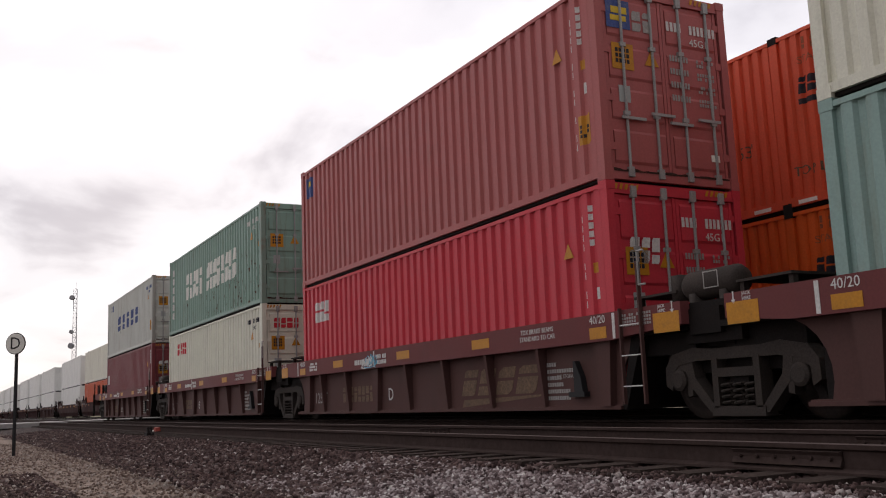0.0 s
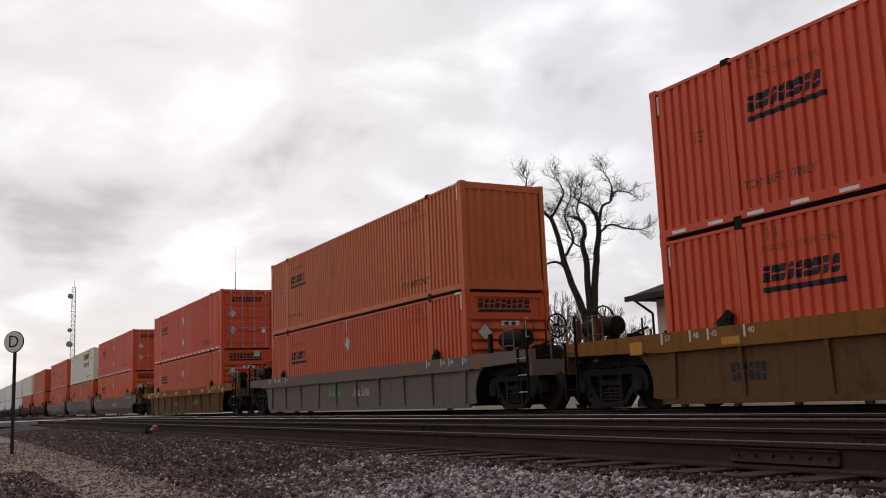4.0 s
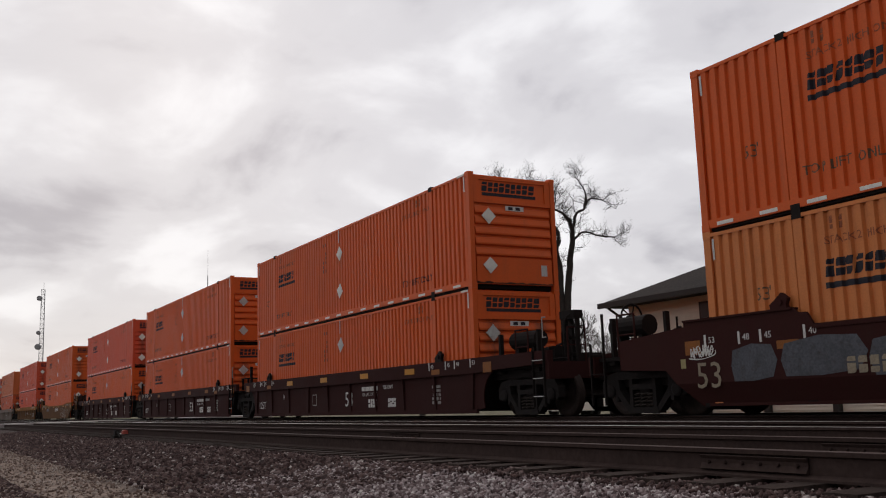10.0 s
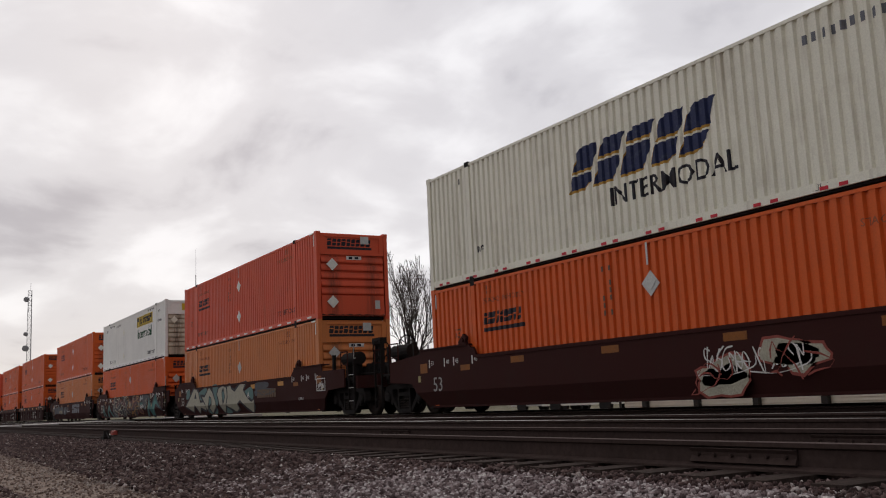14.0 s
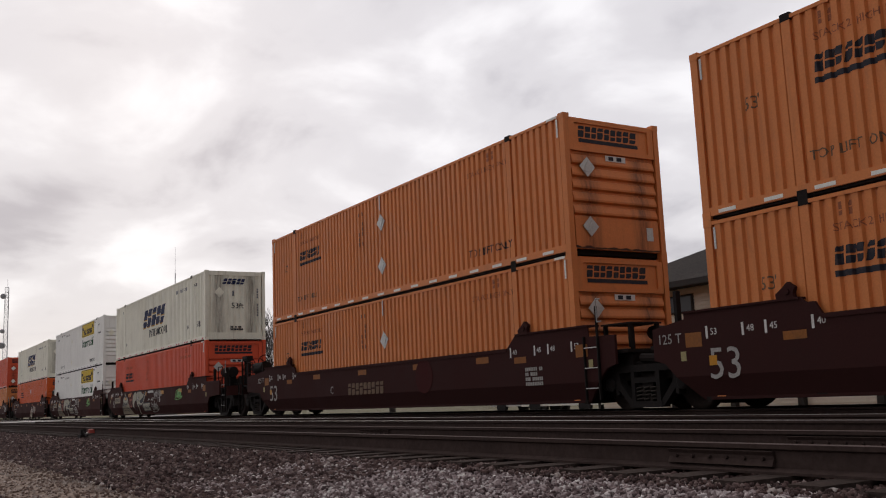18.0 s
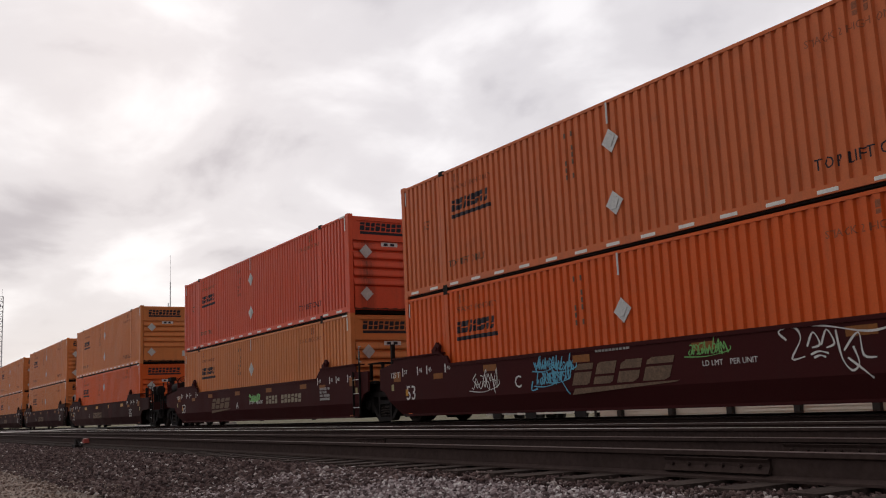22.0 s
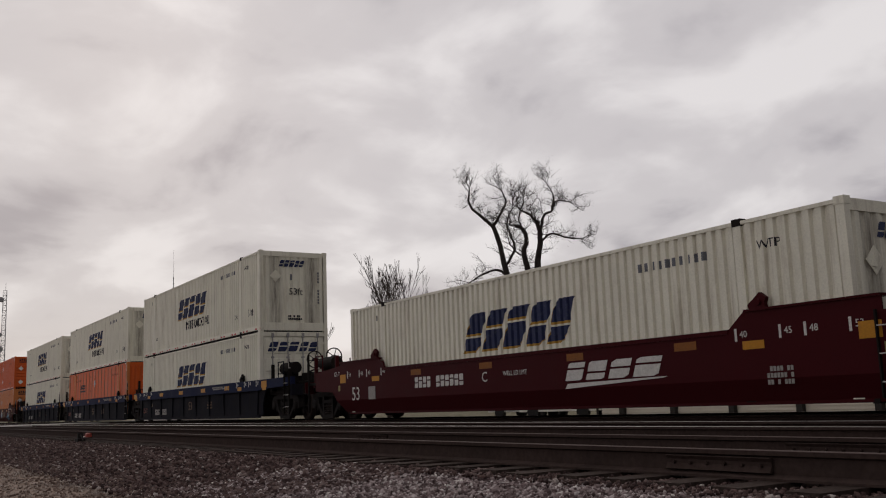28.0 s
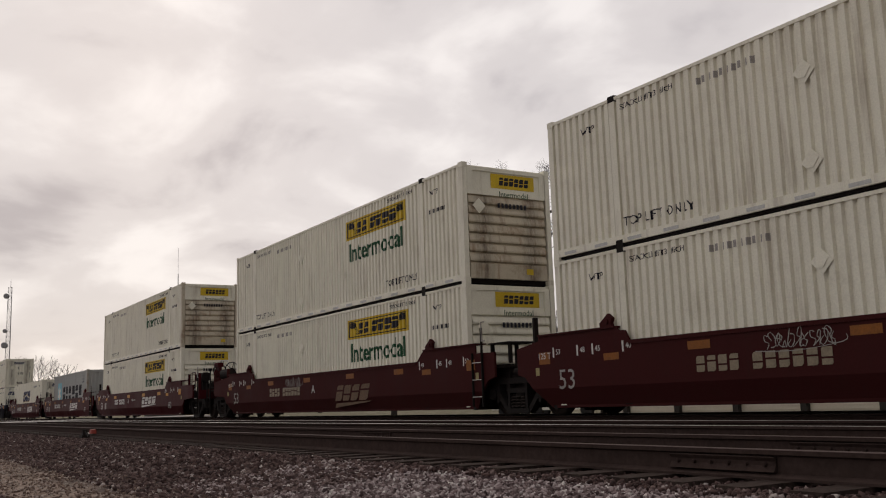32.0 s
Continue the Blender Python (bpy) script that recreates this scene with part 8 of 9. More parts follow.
# derail block by the siding rail
derail = tagged(new("derail"), "small orange-red derail block clamped to the rail", "derail")
derail.matrix_basis = Matrix.Translation((-25.0, 4.9, -0.1)) @ Matrix.Diagonal((0.5, 0.6, 0.42, 1))
P["signal_red"] = surface("orange_red_paint", (0.30, 0.05, 0.035), 0.5, 0, 0.1, 0.2)
part("block", Shape().prism([(-0.25, -0.09), (0.25, -0.09), (0.18, 0.13), (0.02, 0.16), (-0.2, 0.04)], -0.12, 0.12).mesh("block", P["signal_red"]), derail)
part("base", Shape().box(-0.5, -0.1, -0.16, 0.1, -0.09, -0.03).mesh("base", P["bright"]), derail)
stand = tagged(new("switch_stand"), "low dark switch stand beside the siding", "switch stand")
stand.matrix_basis = Matrix.Translation((-23.4, 4.4, -0.24)) @ Matrix.Diagonal((0.7, 0.7, 0.7, 1))
part("body", Shape().box(-0.25, 0.25, -0.12, 0.12, 0, 0.16).prism([(-0.12, 0.16), (0.12, 0.16), (0.06, 0.34), (-0.06, 0.34)], -0.08, 0.08).mesh("body", P["iron"]), stand)
part("lever", Shape().tube((0, 0, 0.3), (0.55, 0, 0.1), 0.02).mesh("lever", P["iron"]), stand)

# grade crossing panels down the line
P["concrete"] = surface("pale_concrete", (0.36, 0.34, 0.32), 0.85, 0, 0.12, 0.25, (0.15, 0.13, 0.12), 30, 1)
road = tagged(new("road_crossing"), "pale concrete grade crossing across the tracks", "road", kind="structure")
for y0, y1 in ((2.0, 4.85), (5.1, 6.3), (6.6, 8.2), (8.45, 9.65), (9.95, 12.3), (12.6, 13.8), (14.1, 20.0)):
    part("panel", Shape().box(-66, -57, y0, y1, -0.25, -0.01).mesh("panel", P["concrete"]), road)

# ---------------------------------------------------------------- sign, masts, buildings, trees
sign = tagged(new("derail_sign"), "round white sign with a black D on a dark post", "sign")
sign.matrix_basis = Matrix.Translation((-20.6, 1.31, -0.42)) @ Matrix.Rotation(radians(52), 4, "Z")
part("post", Shape().prism([(-0.028, -0.03), (0.028, -0.03), (0.028, 0.0), (0.01, 0.03), (-0.01, 0.03), (-0.028, 0.0)], -0.2, 2.05, "z").mesh("post", P["black"]), sign)
disc = part("disc", Shape().lathe([(0.215, -0.012), (0.215, 0.006)], 32).mesh("disc", P["black"]), sign, "round sign plate with a dark rim", at=(0, -0.05, 2.22))
part("face", Shape().lathe([(0.200, -0.004), (0.200, 0.004)], 32).mesh("face", P["bright"]), disc, at=(0, -0.014, 0))
part("lettering", lettering("D", 0.34, P["black"], 0, 0.95), disc, at=(0, -0.020, -0.005))

P["galv"] = surface("galvanised_steel", (0.30, 0.30, 0.31), 0.5, 0.6, 0.1, 0.2)


def lattice_tower(x, y, h):
    t = tagged(new("lattice_tower"), "tall grey steel lattice tower with dish antennas", "radio tower")
    t.matrix_basis = Matrix.Translation((x, y, -0.5))
    w = 1.15
    corners = [(w * math.cos(a), w * math.sin(a)) for a in (0.5, 0.5 + 2.094, 0.5 + 4.189)]
    for cx, cy in corners:
        part("leg", Shape().tube((cx, cy, 0), (cx * 0.75, cy * 0.75, h), 0.11, 0.08, n=6).mesh("leg", P["galv"]), t)
    brace = Shape()
    n = 26
    for i in range(n):
        z0, z1 = h * i / n, h * (i + 1) / n
        f0, f1 = 1 - 0.25 * i / n, 1 - 0.25 * (i + 1) / n
        for k in range(3):
            (ax, ay), (bx, by) = corners[k], corners[(k + 1) % 3]
            brace.tube((ax * f0, ay * f0, z0), (bx * f1, by * f1, z1), 0.05, n=4, caps=False)
            brace.tube((ax * f1, ay * f1, z1), (bx * f1, by * f1, z1), 0.05, n=4, caps=False)
    part("bracing", brace.mesh("bracing", P["galv"]), t)
    drum = kept("drum", lambda: Shape().lathe([(0.4, -0.5), (1.0, -0.45), (1.0, 0.5), (0.3, 0.8)], 16).mesh("dish", P["galv"]))
    for z, s in ((h * 0.93, 1.0), (h * 0.66, 0.8), (h * 0.55, 1.15), (h * 0.42, 0.7)):
        part("dish", drum, t, "drum-shaped dish antenna", at=Matrix.Translation((-0.2, -1.4, z)) @ Matrix.Rotation(radians(60), 4, "Z") @ Matrix.Diagonal((s, s, s, 1)))
    part("antenna", Shape().tube((1.0, -0.8, h * 0.86), (2.6, -1.0, h * 0.86), 0.06).tube((2.5, -1, h * 0.82), (2.5, -1, h * 0.92), 0.08).mesh("antenna", P["galv"]), t)
    part("antenna", Shape().tube((0, 0, h), (0, 0, h * 1.06), 0.06).mesh("antenna", P["galv"]), t)


def at_yaw(yaw, dist):
    return -dist * math.sin(radians(yaw)), dist * math.cos(radians(yaw))


lattice_tower(*at_yaw(83.4, 400), 50.0)
mast = tagged(new("radio_mast"), "thin grey whip mast", "mast")
mx, my = at_yaw(74.42, 200)
mast.matrix_basis = Matrix.Translation((mx, my, 0))
part("pole", Shape().tube((0, 0, 0), (0, 0, 28), 0.14, 0.09).mesh("pole", P["galv"]), mast)
part("whip", Shape().tube((0, 0, 28), (0, 0, 33.5), 0.03, 0.02).mesh("whip", P["galv"]), mast)

P["tan_wall"] = surface("tan_metal_siding", (0.34, 0.27, 0.17), 0.8, 0, 0.08, 0.2)
P["roof"] = surface("dark_shingles", (0.036, 0.029, 0.026), 0.95, 0, 0.5, 0.45, (0.065, 0.053, 0.045), 14, 0.6, 0.5, spec=0.08)
P["siding"] = surface("pale_lap_siding", (0.68, 0.62, 0.53), 0.8, 0, 0.06, 0.2, (0.25, 0.21, 0.17), 30, 0.8, 0.05)
P["trim"] = surface("dark_trim", (0.035, 0.030, 0.028), 0.7, 0, 0.2, 0.2)


def pane_material():
    m = bpy.data.materials.new("window_glass")
    m.use_nodes = True
    b = m.node_tree.nodes["Principled BSDF"]
    b.inputs["Base Color"].default_value, b.inputs["Roughness"].default_value = (0.02, 0.022, 0.024, 1), 0.3
    return m


P["glass"] = pane_material()
tower_block = tagged(new("industrial_building"), "flat-roofed tan metal-clad elevator building", "building")
bx, by = at_yaw(73.2, 150)
tower_block.matrix_basis = Matrix.Translation((bx, by, -0.5)) @ Matrix.Rotation(radians(18), 4, "Z")
part("wall", Shape().box(-2.7, 2.6, -3, 3, 0, 13.6).mesh("wall", P["tan_wall"]), tower_block)
part("roof", Shape().box(-2.76, 2.66, -3.06, 3.06, 13.6, 13.72).mesh("roof", P["trim"]), tower_block)
part("chute", Shape().tube((-3.6, -2, 9.0), (-3.0, -2, 14.0), 0.22).box(-4.0, -3.1, -2.6, -1.6, 11.0, 12.8).tube((-3.3, -2, 12), (-3.3, -2, 18.5), 0.07).mesh("chute", P["galv"]), tower_block, "steel elevator leg with a thin antenna")
grain_bin = tagged(new("grain_bin"), "grey steel grain bin with a conical roof", "silo")
grain_bin.matrix_basis = Matrix.Translation((*at_yaw(75.2, 150), -0.5))
part("wall", Shape().lathe([(2.6, 0), (2.6, 9.9)], 24, "z").mesh("wall", P["galv"], True), grain_bin)
part("roof", Shape().lathe([(2.8, 9.9), (0.6, 11.2), (0.2, 11.4)], 24, "z").mesh("roof", P["galv"], True), grain_bin)
part("vent", Shape().box(-0.5, 0.5, -0.5, 0.5, 11.0, 13.2).box(-0.6, 0.6, -0.6, 0.6, 13.2, 13.4).mesh("vent", P["trim"]), grain_bin)


def depot():
    d = tagged(new("depot_building"), "railway depot with pale lap siding and a dark hip roof", "building")
    x0, y0, ze = -27.9, 24.0, 3.95
    long, deep = 46.0, 10.7
    d.matrix_basis = Matrix.Translation((x0, y0, -0.55))
    zt = ze + 0.55
    part("wall", Shape().box(0.03, long, 0.06, 0.26, 0, zt).mesh("wall", P["siding"]), d)
    part("wall", Shape().box(0.03, 0.2, 0.26, deep, 0, zt).box(long - 0.2, long, 0.26, deep, 0, zt).box(0.2, long - 0.2, deep - 0.2, deep, 0, zt).mesh("wall", P["siding"]), d)
    board = kept("board", lambda: Shape().prism([(0.0, 0.0), (0.06, 0.0), (0.06, 0.115), (0.035, 0.115)], 0.05, long, "x").mesh("siding_board", P["siding"]))
    for i in range(int(zt / 0.115)):
        part("siding_board", board, d, at=(0, 0, i * 0.115))
    o = 0.7
    rise, s = 0.43, deep / 2 + o
    a, b, c, e = (-o, -o, zt), (long + o, -o, zt), (long + o, deep + o, zt), (-o, deep + o, zt)
    r1, r2 = (-o + s, deep / 2, zt + rise * s), (long + o - s, deep / 2, zt + rise * s)
    low = [(x, y, z - 0.18) for x, y, z in (a, b, c, e)]
    roof = Shape().face(a, b, r2, r1).face(b, c, r2).face(c, e, r1, r2).face(e, a, r1).face(*low[::-1])
    for p, q, lp, lq in ((a, b, low[0], low[1]), (b, c, low[1], low[2]), (c, e, low[2], low[3]), (e, a, low[3], low[0])):
        roof.face(lp, lq, q, p)
    part("roof", roof.mesh("roof", P["roof"]), d)
    part("gutter", Shape().box(-o - 0.1, long + o, -o - 0.12, -o - 0.005, zt - 0.2, zt + 0.0).mesh("gutter", P["trim"]), d)
    part("downpipe", Shape().tube((-0.5, -0.6, zt - 0.15), (-0.06, -0.1, zt - 0.7), 0.05).tube((-0.06, -0.1, zt - 0.7), (-0.06, -0.1, 0), 0.05).mesh("downpipe", P["trim"]), d)
    for x in (4.4, 10.4, 16.4, 22.4, 28.4):
        w = part("window", Shape().box(x - 0.62, x + 0.62, -0.03, 0.10, zt - 1.04, zt - 0.40).mesh("window_frame", P["trim"]), d)
        part("pane", Shape().box(x - 0.54, x + 0.54, -0.05, -0.032, zt - 0.97, zt - 0.47).mesh("pane", P["glass"]), w)
    for i in range(14):
        part("wall_post", Shape().box(1.2 + i * 2.6, 1.42 + i * 2.6, -0.16, 0.0, 0, 1.25).mesh("wall_post", P["trim"]), d)
    return d


depot()


def bark(name, c):
    return surface(name, c, 0.95, 0, 0.25, 0.3, (0.09, 0.08, 0.07), 18, 3, 0.5)


P["bark"] = bark("dark_bark", (0.035, 0.028, 0.025))
P["twig"] = bark("grey_twigs", (0.085, 0.070, 0.062))


def bare_tree(x, y, h, seed, label, width, limbs=7, level=5, finest=0.012):
    """Leafless tree with a rounded crown: rising limbs that part in two again and again into fine twigs."""
    rnd = random.Random(seed)
    t = tagged(new("bare_tree"), label, "tree")
    t.matrix_basis = Matrix.Translation((x, y, -0.5))
    segs = []

    def grow(p, d, length, r, k):
        n = 3 if k < 3 else 2
        for i in range(n):
            d = (d + Vector((rnd.uniform(-1, 1), rnd.uniform(-1, 1), rnd.uniform(-0.5, 0.75))) * 0.16).normalized()
            q = p + d * length / n
            segs.append((p, q, r, r * 0.85, k))
            p, r = q, r * 0.85
            if k < level and k > 0 and rnd.random() < 0.45:
                side = Vector((rnd.uniform(-1, 1), rnd.uniform(-1, 1), rnd.uniform(-0.1, 0.6))).normalized()
                grow(p, (d + side * 0.9).normalized(), length * 0.6, r * 0.55, k + 1)
        if k >= level:
            return
        for _ in range(2):
            side = Vector((rnd.uniform(-1, 1), rnd.uniform(-1, 1), rnd.uniform(-0.2, 0.5))).normalized()
            grow(p, (d + side * 0.5).normalized(), length * rnd.uniform(0.62, 0.82), r * 0.7, k + 1)
    trunk_top = 0.26
    segs.append((Vector((0, 0, 0)), Vector((0, 0, trunk_top)), 0.020, 0.016, 0))
    for i in range(limbs):
        a, lean = 2 * math.pi * (i + rnd.random() * 0.6) / limbs, rnd.uniform(0.15, 0.75)
        grow(Vector((0, 0, trunk_top * rnd.uniform(0.6, 1.0))), Vector((lean * math.cos(a), lean * math.sin(a), 1)).normalized(), rnd.uniform(0.2, 0.27), 0.009, 1)
    top = max(q.z for _, q, *_ in segs)
    reach = max(math.hypot(q.x, q.y) for _, q, *_ in segs)
    k, w = h / top, width / 2 / reach
    trunk, branches, fine = Shape(), Shape(), Shape()
    for p, q, r, r2, n in segs:
        a, b = (p.x * w, p.y * w, p.z * k), (q.x * w, q.y * w, q.z * k)
        (trunk if n == 0 else branches if n < 3 else fine).tube(a, b, max(r * h, finest), max(r2 * h, finest), n=8 if n < 1 else 5 if n < 3 else 3, caps=False)
    part("trunk", trunk.mesh("trunk", P["bark"], True), t)
    tagged(part("limbs", branches.mesh("limbs", P["bark"], True), t), kind="stuff")
    tagged(part("twigs", fine.mesh("twigs", P["twig"]), t), kind="stuff")
    return t


big = "large gnarled leafless tree with dark twisting limbs"
slim = "leafless tree with many fine upright twigs"


def limb_tree(yaw, dist, stems, seed, label):
    """Old tree with a few thick bending stems; each limb is (radius, turning points) and carries short gnarled twigs."""
    rnd = random.Random(seed)
    t = tagged(new("bare_tree"), label, "tree")
    x, y = at_yaw(yaw, dist)
    t.matrix_basis = Matrix.Translation((x, y, -0.5)) @ Matrix.Rotation(radians(yaw), 4, "Z")
    fine = Shape()

    def twig(p, d, length, r, level):
        for i in range(3):
            d = (d + Vector((rnd.uniform(-1, 1), rnd.uniform(-1, 1), rnd.uniform(-0.7, 0.9))) * 0.5).normalized()
            q = p + d * length / 3
            fine.tube(p, q, r, r * 0.8, n=3, caps=False)
            if level < 3:
                for _ in range(2 if level < 2 else 1):
                    side = Vector((rnd.uniform(-1, 1), rnd.uniform(-1, 1), rnd.uniform(-0.3, 0.9))).normalized()
                    twig(q, (d * 0.5 + side).normalized(), length * rnd.uniform(0.4, 0.7), r * 0.6, level + 1)
            p, r = q, r * 0.8
    for r0, r1, pts in stems:
        s, depth = Shape(), rnd.uniform(-0.6, 0.6)
        path = smooth_path([(u * 0.90, z * 0.945) for u, z in pts], 5)
        n = len(path)
        path = [Vector((u + rnd.uniform(-0.03, 0.03), depth * i / n + rnd.uniform(-0.04, 0.04), z + 0.5)) for i, (u, z) in enumerate(path)]
        for i, (p, q) in enumerate(zip(path, path[1:])):
            s.tube(p, q, r0 + (r1 - r0) * i / n, r0 + (r1 - r0) * (i + 1) / n, n=8, caps=False)
            if q.z > 6.6 and rnd.random() < (0.75 if r1 < 0.04 else 0.35):
                d = Vector((rnd.uniform(-1, 1), rnd.uniform(-1, 1), rnd.uniform(-0.2, 1))).normalized()
                twig(q, d, rnd.uniform(0.5, 1.0), 0.02, 1)
        d = (path[-1] - path[-2]).normalized()
        for _ in range(3):
            twig(path[-1], (d + Vector((rnd.uniform(-0.6, 0.6), 0, rnd.uniform(-0.3, 0.8)))).normalized(), 0.9, 0.022, 0)
        part("trunk" if pts[0][1] == 0 else "limb", s.mesh("limb", P["bark"], True), t)
    part("twigs", fine.mesh("twigs", P["bark"]), t)


STEM_ONE = [(0.24, 0.11, [(0.35, 0), (0.3, 4), (-0.25, 5.9), (-0.8, 7.5), (-1.1, 9.0), (-1.55, 10.6)]),
            (0.10, 0.03, [(-1.55, 10.6), (-2.2, 11.2), (-2.9, 11.9), (-3.05, 12.5), (-2.95, 13.2)]),
            (0.09, 0.03, [(-1.55, 10.6), (-1.1, 11.3), (-0.7, 12.0), (-0.95, 12.8)]),
            (0.08, 0.03, [(-0.85, 8.3), (-0.3, 9.2), (-0.55, 10.2), (-0.7, 10.8), (-0.3, 11.7)]),
            (0.08, 0.03, [(-0.85, 7.6), (-1.4, 8.0), (-2.3, 7.8), (-3.2, 7.3)])]
STEM_TWO = [(0.20, 0.09, [(0.5, 0), (0.45, 5), (0.42, 7.8), (0.25, 8.9), (0.45, 9.6), (0.25, 10.3), (-0.25, 10.5)]),
            (0.06, 0.03, [(0.3, 10.2), (0.05, 11.0), (0.4, 11.9)]), (0.05, 0.02, [(0.3, 8.7), (-0.2, 9.0), (-0.6, 9.5)])]
STEM_THREE = [(0.22, 0.11, [(0.65, 0), (0.75, 5), (1.05, 8.0), (1.2, 9.0), (1.3, 10.0), (1.15, 10.8)]),
              (0.08, 0.03, [(1.2, 10.6), (0.7, 11.2), (0.1, 11.5), (0.0, 12.1)]), (0.09, 0.03, [(1.3, 10.0), (1.6, 11.1), (2.1, 11.4), (2.45, 12.0), (3.3, 11.9)]),
              (0.07, 0.03, [(1.3, 9.5), (2.0, 10.0), (3.0, 9.7), (3.8, 9.6)]), (0.06, 0.02, [(2.1, 11.4), (2.25, 12.2), (1.9, 12.9)])]
limb_tree(53.6, 52, STEM_ONE + STEM_TWO + STEM_THREE, 21, big)
bare_tree(*at_yaw(61.8, 70), 12.2, 8, slim, 7.5, 10, 5, 0.013)
bare_tree(*at_yaw(57.3, 95), 10.5, 9, slim, 9.0, 11, 5, 0.02)
bare_tree(*at_yaw(66.2, 110), 13.4, 12, slim, 5.0, 6, 5, 0.016)
bare_tree(*at_yaw(69.2, 130), 14.0, 14, slim, 11.0, 12, 5, 0.024)
bare_tree(*at_yaw(54.9, 78), 9.4, 16, slim, 9.0, 12, 5, 0.018)
bare_tree(*at_yaw(53.0, 84), 8.6, 17, slim, 8.0, 12, 5, 0.018)
bare_tree(*at_yaw(50.6, 80), 7.0, 15, slim, 6.5, 7, 5, 0.013)
for k, (yaw, dist, h) in enumerate(((80.5, 240, 13), (81.8, 300, 18), (82.7, 330, 20), (84.2, 300, 14), (85.3, 320, 12), (79.3, 260, 12), (78.0, 230, 9))):
    bare_tree(*at_yaw(yaw, dist), h, 30 + k, slim, h * 0.9, 6, 4, 0.035)


def far_woods():
    """A low ragged belt of distant bare woods along the horizon."""
    s, rnd = Shape(), random.Random(4)
    for i in range(2600):
        yaw, dist = rnd.uniform(28, 92), rnd.uniform(380, 620)
        x, y = at_yaw(yaw, dist)
        h = rnd.uniform(4, 9)
        s.tube((x, y, -1), (x + rnd.uniform(-1, 1), y, h * 0.55), 0.3, 0.2, n=3, caps=False)
        for _ in range(5):
            s.tube((x, y, h * rnd.uniform(0.2, 0.6)), (x + rnd.uniform(-3, 3), y + rnd.uniform(-2, 2), h * rnd.uniform(0.6, 1.0)), 0.14, 0.03, n=3, caps=False)
    return s.mesh("distant_woods", P["twig"])


tagged(new("distant_woods", far_woods()), "belt of distant leafless woods on the horizon", "woods", kind="stuff")


def parked_car(x, y, turn, colour, label):
    c = tagged(new("parked_car"), label, "car")
    c.matrix_basis = Matrix.Translation((x, y, -0.55)) @ Matrix.Rotation(radians(turn), 4, "Z")
    part("body", Shape().prism([(-2.3, 0.35), (2.3, 0.35), (2.35, 0.75), (1.3, 0.95), (0.7, 1.45), (-1.0, 1.5), (-1.8, 1.0), (-2.3, 0.95)], -0.85, 0.85).mesh("body", colour), c)
    part("window", Shape().prism([(0.6, 0.98), (0.55, 1.38), (-0.95, 1.42), (-1.5, 1.02)], -0.86, 0.86).mesh("window", P["glass"]), c)
    for x_ in (-1.45, 1.45):
        for y_ in (-0.8, 0.8):
            part("wheel", kept("tyre", lambda: Shape().lathe([(0.2, -0.1), (0.33, -0.1), (0.33, 0.1), (0.2, 0.1)], 16).mesh("wheel", P["black"])), c, at=(x_, y_, 0.33))


parked_car(*at_yaw(51.2, 46), 15, P["bright"], "white parked car beyond the tracks")
parked_car(*at_yaw(53.4, 50), 10, P["placard"], "silver parked car beyond the tracks")

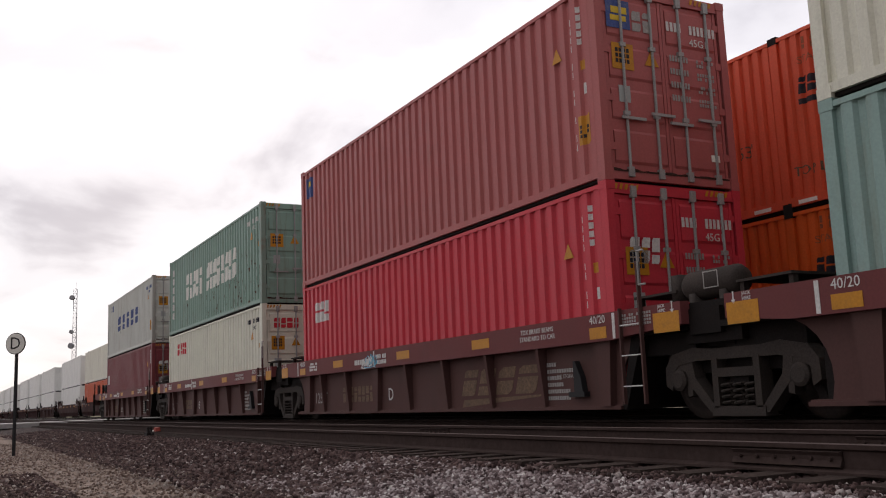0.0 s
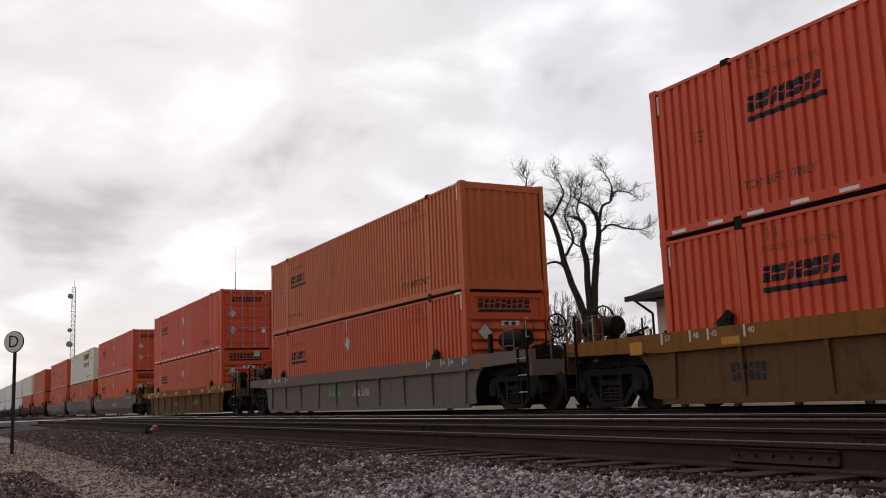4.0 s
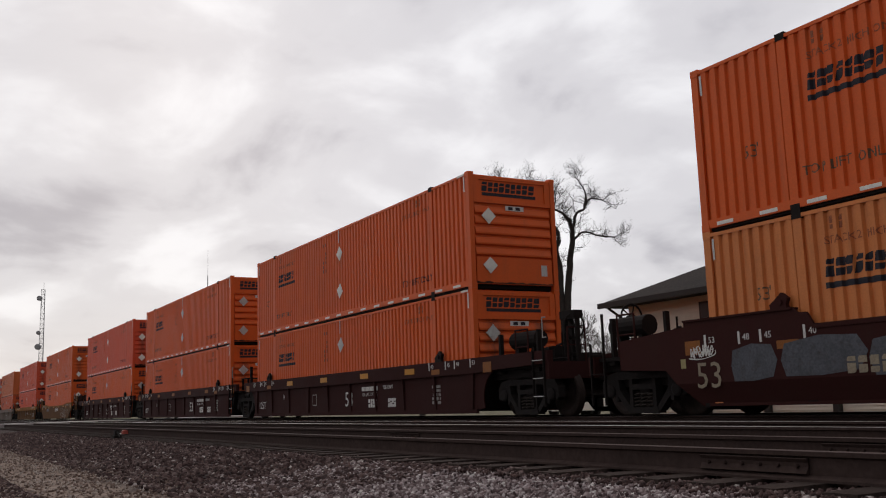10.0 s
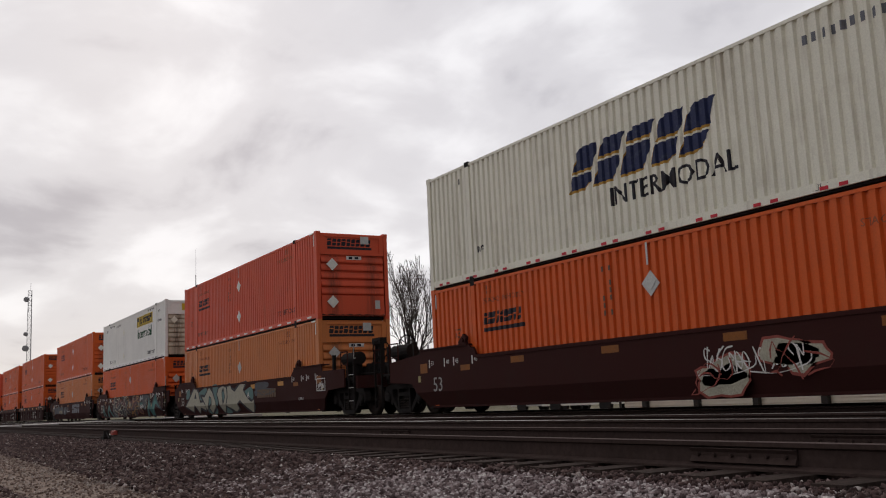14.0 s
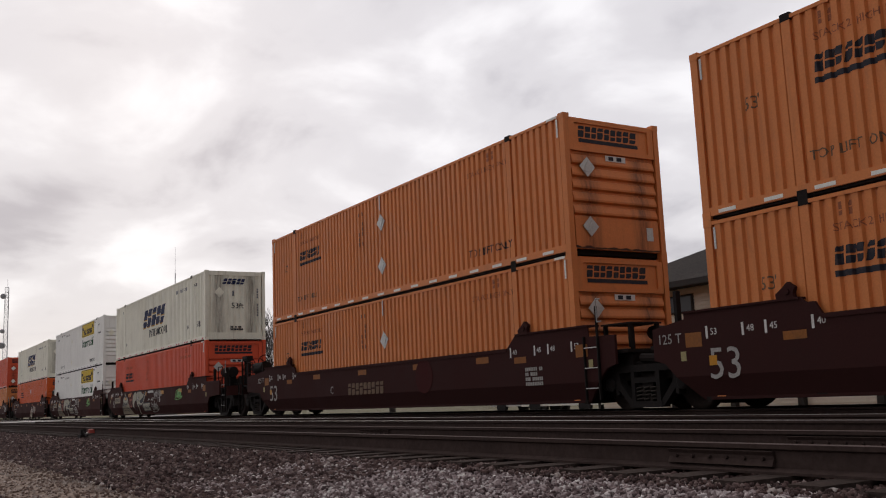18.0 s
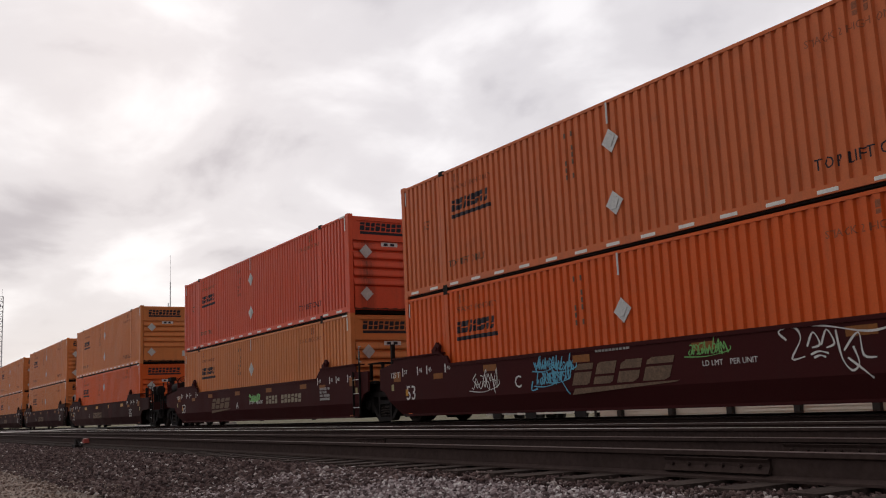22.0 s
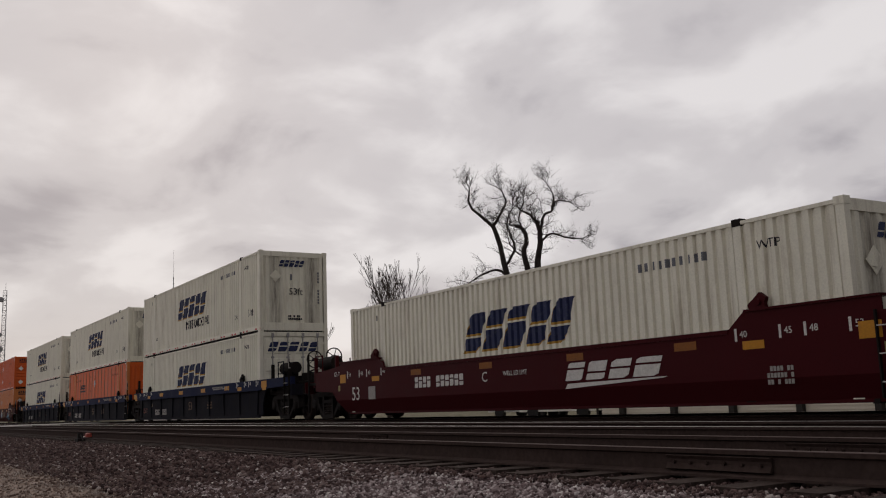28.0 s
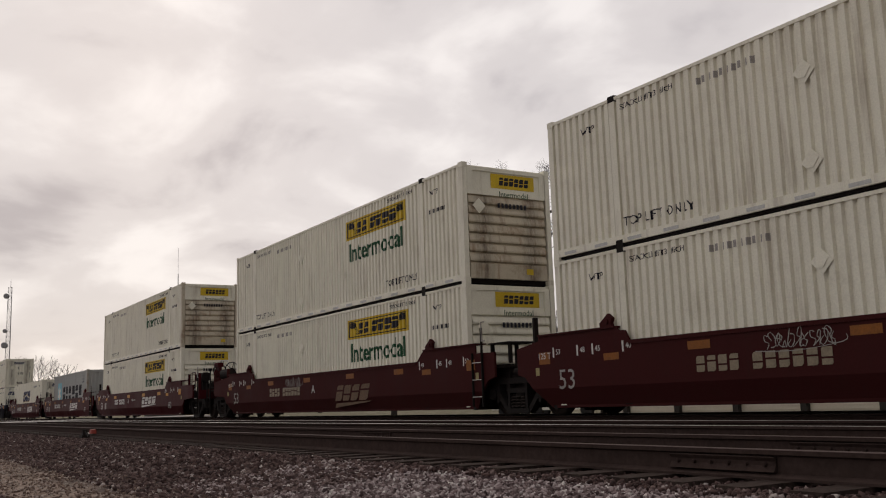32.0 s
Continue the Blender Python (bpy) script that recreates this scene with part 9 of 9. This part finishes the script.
# ---------------------------------------------------------------- ties, ballast stones
def stones(n, x_range, y_range, size, seed, name, label, mat, zfun, power=1.0):
    """Broken stones strewn over a strip: one mesh, each stone its own shape."""
    rnd = np.random.default_rng(seed)
    g = (1 + 5 ** 0.5) / 2
    ico = np.array([(-1, g, 0), (1, g, 0), (-1, -g, 0), (1, -g, 0), (0, -1, g), (0, 1, g), (0, -1, -g), (0, 1, -g), (g, 0, -1), (g, 0, 1), (-g, 0, -1), (-g, 0, 1)], float) / 1.9
    tri_ = np.array([(0, 11, 5), (0, 5, 1), (0, 1, 7), (0, 7, 10), (0, 10, 11), (1, 5, 9), (5, 11, 4), (11, 10, 2), (10, 7, 6), (7, 1, 8), (3, 9, 4), (3, 4, 2), (3, 2, 6), (3, 6, 8), (3, 8, 9), (4, 9, 5), (2, 4, 11), (6, 2, 10), (8, 6, 7), (9, 8, 1)])
    u = rnd.random(n) ** power
    x = x_range[1] + (x_range[0] - x_range[1]) * u
    y = y_range[1] - (y_range[1] - y_range[0]) * rnd.random(n) ** 1.15
    z = np.array([zfun(a, b) for a, b in zip(x, y)])
    r = rnd.uniform(*size, n)
    v = ico[None] * rnd.uniform(0.55, 1.35, (n, 12, 1)) * r[:, None, None] * rnd.uniform(0.6, 1.25, (n, 1, 3))
    a, b = rnd.uniform(0, 6.3, n), rnd.uniform(-0.9, 0.9, n)
    ca, sa, cb, sb = np.cos(a)[:, None], np.sin(a)[:, None], np.cos(b)[:, None], np.sin(b)[:, None]
    X, Y_, Z = v[..., 0] * ca - v[..., 1] * sa, v[..., 0] * sa + v[..., 1] * ca, v[..., 2]
    Y_, Z = Y_ * cb - Z * sb, Y_ * sb + Z * cb
    v = np.stack([X + x[:, None], Y_ + y[:, None], Z + (z + r * 0.25)[:, None]], -1).reshape(-1, 3)
    f = (tri_[None] + 12 * np.arange(n)[:, None, None]).reshape(-1, 3)
    me = bpy.data.meshes.new(name)
    me.vertices.add(len(v))
    me.vertices.foreach_set("co", v.ravel())
    me.loops.add(f.size)
    me.loops.foreach_set("vertex_index", f.ravel().astype(np.int32))
    me.polygons.add(len(f))
    me.polygons.foreach_set("loop_start", np.arange(0, f.size, 3, dtype=np.int32))
    me.update(calc_edges=True)
    me.materials.append(mat)
    return tagged(new(name, me), label, "ballast", kind="stuff")


def stone_material(name, stops):
    m = bpy.data.materials.new(name)
    m.use_nodes = True
    n, l = m.node_tree.nodes, m.node_tree.links
    b = n["Principled BSDF"]
    b.inputs["Roughness"].default_value = 0.9
    b.inputs["Specular IOR Level"].default_value = 0.15
    g, r = n.new("ShaderNodeNewGeometry"), n.new("ShaderNodeValToRGB")
    while len(r.color_ramp.elements) < len(stops):
        r.color_ramp.elements.new(0.5)
    for e, (p, c) in zip(r.color_ramp.elements, stops):
        e.position, e.color = p, (*c, 1)
    l.new(g.outputs["Random Per Island"], r.inputs["Fac"])
    co, t, x = n.new("ShaderNodeTexCoord"), n.new("ShaderNodeTexNoise"), n.new("ShaderNodeMix")
    t.inputs["Scale"].default_value, t.inputs["Detail"].default_value = 45, 5
    x.data_type, x.blend_type = "RGBA", "OVERLAY"
    x.inputs["Factor"].default_value = 0.7
    l.new(co.outputs["Object"], t.inputs["Vector"])
    l.new(r.outputs["Color"], x.inputs["A"])
    l.new(t.outputs["Fac"], x.inputs["B"])
    l.new(x.outputs["Result"], b.inputs["Base Color"])
    bp = n.new("ShaderNodeBump")
    bp.inputs["Strength"].default_value, bp.inputs["Distance"].default_value = 0.4, 0.01
    l.new(t.outputs["Fac"], bp.inputs["Height"])
    l.new(bp.outputs[0], b.inputs["Normal"])
    return m


BALLAST = stone_material("ballast_stone", [(0.0, (0.020, 0.011, 0.010)), (0.45, (0.060, 0.035, 0.032)), (0.80, (0.11, 0.070, 0.063)), (0.96, (0.17, 0.125, 0.116)), (1.0, (0.45, 0.40, 0.37))])
CLEAN = stone_material("clean_ballast_stone", [(0.0, (0.045, 0.029, 0.029)), (0.35, (0.13, 0.092, 0.09)), (0.7, (0.27, 0.215, 0.21)), (0.93, (0.43, 0.38, 0.37)), (1.0, (0.62, 0.58, 0.54))])
DIRT = stone_material("dirt_pebble", [(0.0, (0.09, 0.058, 0.046)), (0.6, (0.19, 0.135, 0.11)), (1.0, (0.38, 0.33, 0.29))])
stones(26000, (-42, -7.5), (2.15, 4.36), (0.012, 0.032), 1, "ballast_stones", "loose dirty brown-grey ballast stones", BALLAST, ground_height, 1.35)
stones(20000, (-9.5, -2.0), (2.6, 4.36), (0.009, 0.024), 7, "ballast_stones", "loose pale grey ballast stones", CLEAN, ground_height, 1.0)
stones(6000, (-2.0, 6.0), (2.6, 4.36), (0.012, 0.03), 9, "ballast_stones", "loose grey ballast stones", CLEAN, ground_height, 1.0)
stones(9000, (-24, -2.0), (4.2, 5.0), (0.010, 0.026), 8, "ballast_stones", "ballast stones spilt over the tie ends", BALLAST, lambda x, y: -0.215 - 0.02 * (y - 4.2), 1.3)
stones(7000, (-34, -2.5), (5.1, 6.4), (0.015, 0.030), 2, "ballast_stones", "loose ballast stones between the rails", BALLAST, ground_height, 1.3)
stones(7000, (-60, -2.5), (6.6, 8.2), (0.02, 0.04), 3, "ballast_stones", "loose ballast stones between the tracks", BALLAST, lambda x, y: -0.22, 1.3)
stones(12000, (-30, -7), (-0.5, 2.6), (0.006, 0.022), 4, "pebbles", "small stones strewn on the dirt", DIRT, ground_height, 1.4)
stones(2600, (-14, -7), (0.2, 1.15), (0.010, 0.028), 6, "ballast_stones", "stray ballast stones on the dirt", BALLAST, ground_height, 1.4)

for i in range(150):
    x = -2.0 - i * 0.52
    part("tie", TIE, siding, at=Matrix.Translation((x + random.uniform(-0.03, 0.03), random.uniform(-0.06, 0.06), -0.187)) @ Matrix.Rotation(random.uniform(-0.015, 0.015), 4, "Z"))
for t_ in (middle, outer):
    s_ = Shape()
    for i in range(300):
        s_.box(-2.1 - i * 0.52, -1.88 - i * 0.52, -1.3, 1.3, -0.37, -0.187)
    tagged(part("ties", s_.mesh("ties", P["tie"]), t_), kind="stuff")


# ---------------------------------------------------------------- movement
def motions():
    for ob, (x, y, z), v in TRAIN:
        walk(ob, [(t, Matrix.Translation((x + v * t, y, z))) for t in (-2, 0, 8, 16, 24, 32, 34)])
    turned = {}
    for ob, at, v in SPIN:
        if (at, v) not in turned:
            shift = Matrix.Translation(at)
            walk(ob, [(k / FPS, shift @ Matrix.Rotation(v * k / FPS / WHEEL, 4, "Y")) for k in range(0, 32 * FPS + 1)])
            turned[at, v] = ob
        else:  # all wheelsets of a train turn alike and share one set of keys
            first = turned[at, v].animation_data
            ob.rotation_mode = "QUATERNION"
            keys = ob.animation_data_create()
            keys.action, keys.action_slot = first.action, first.action_slot


motions()
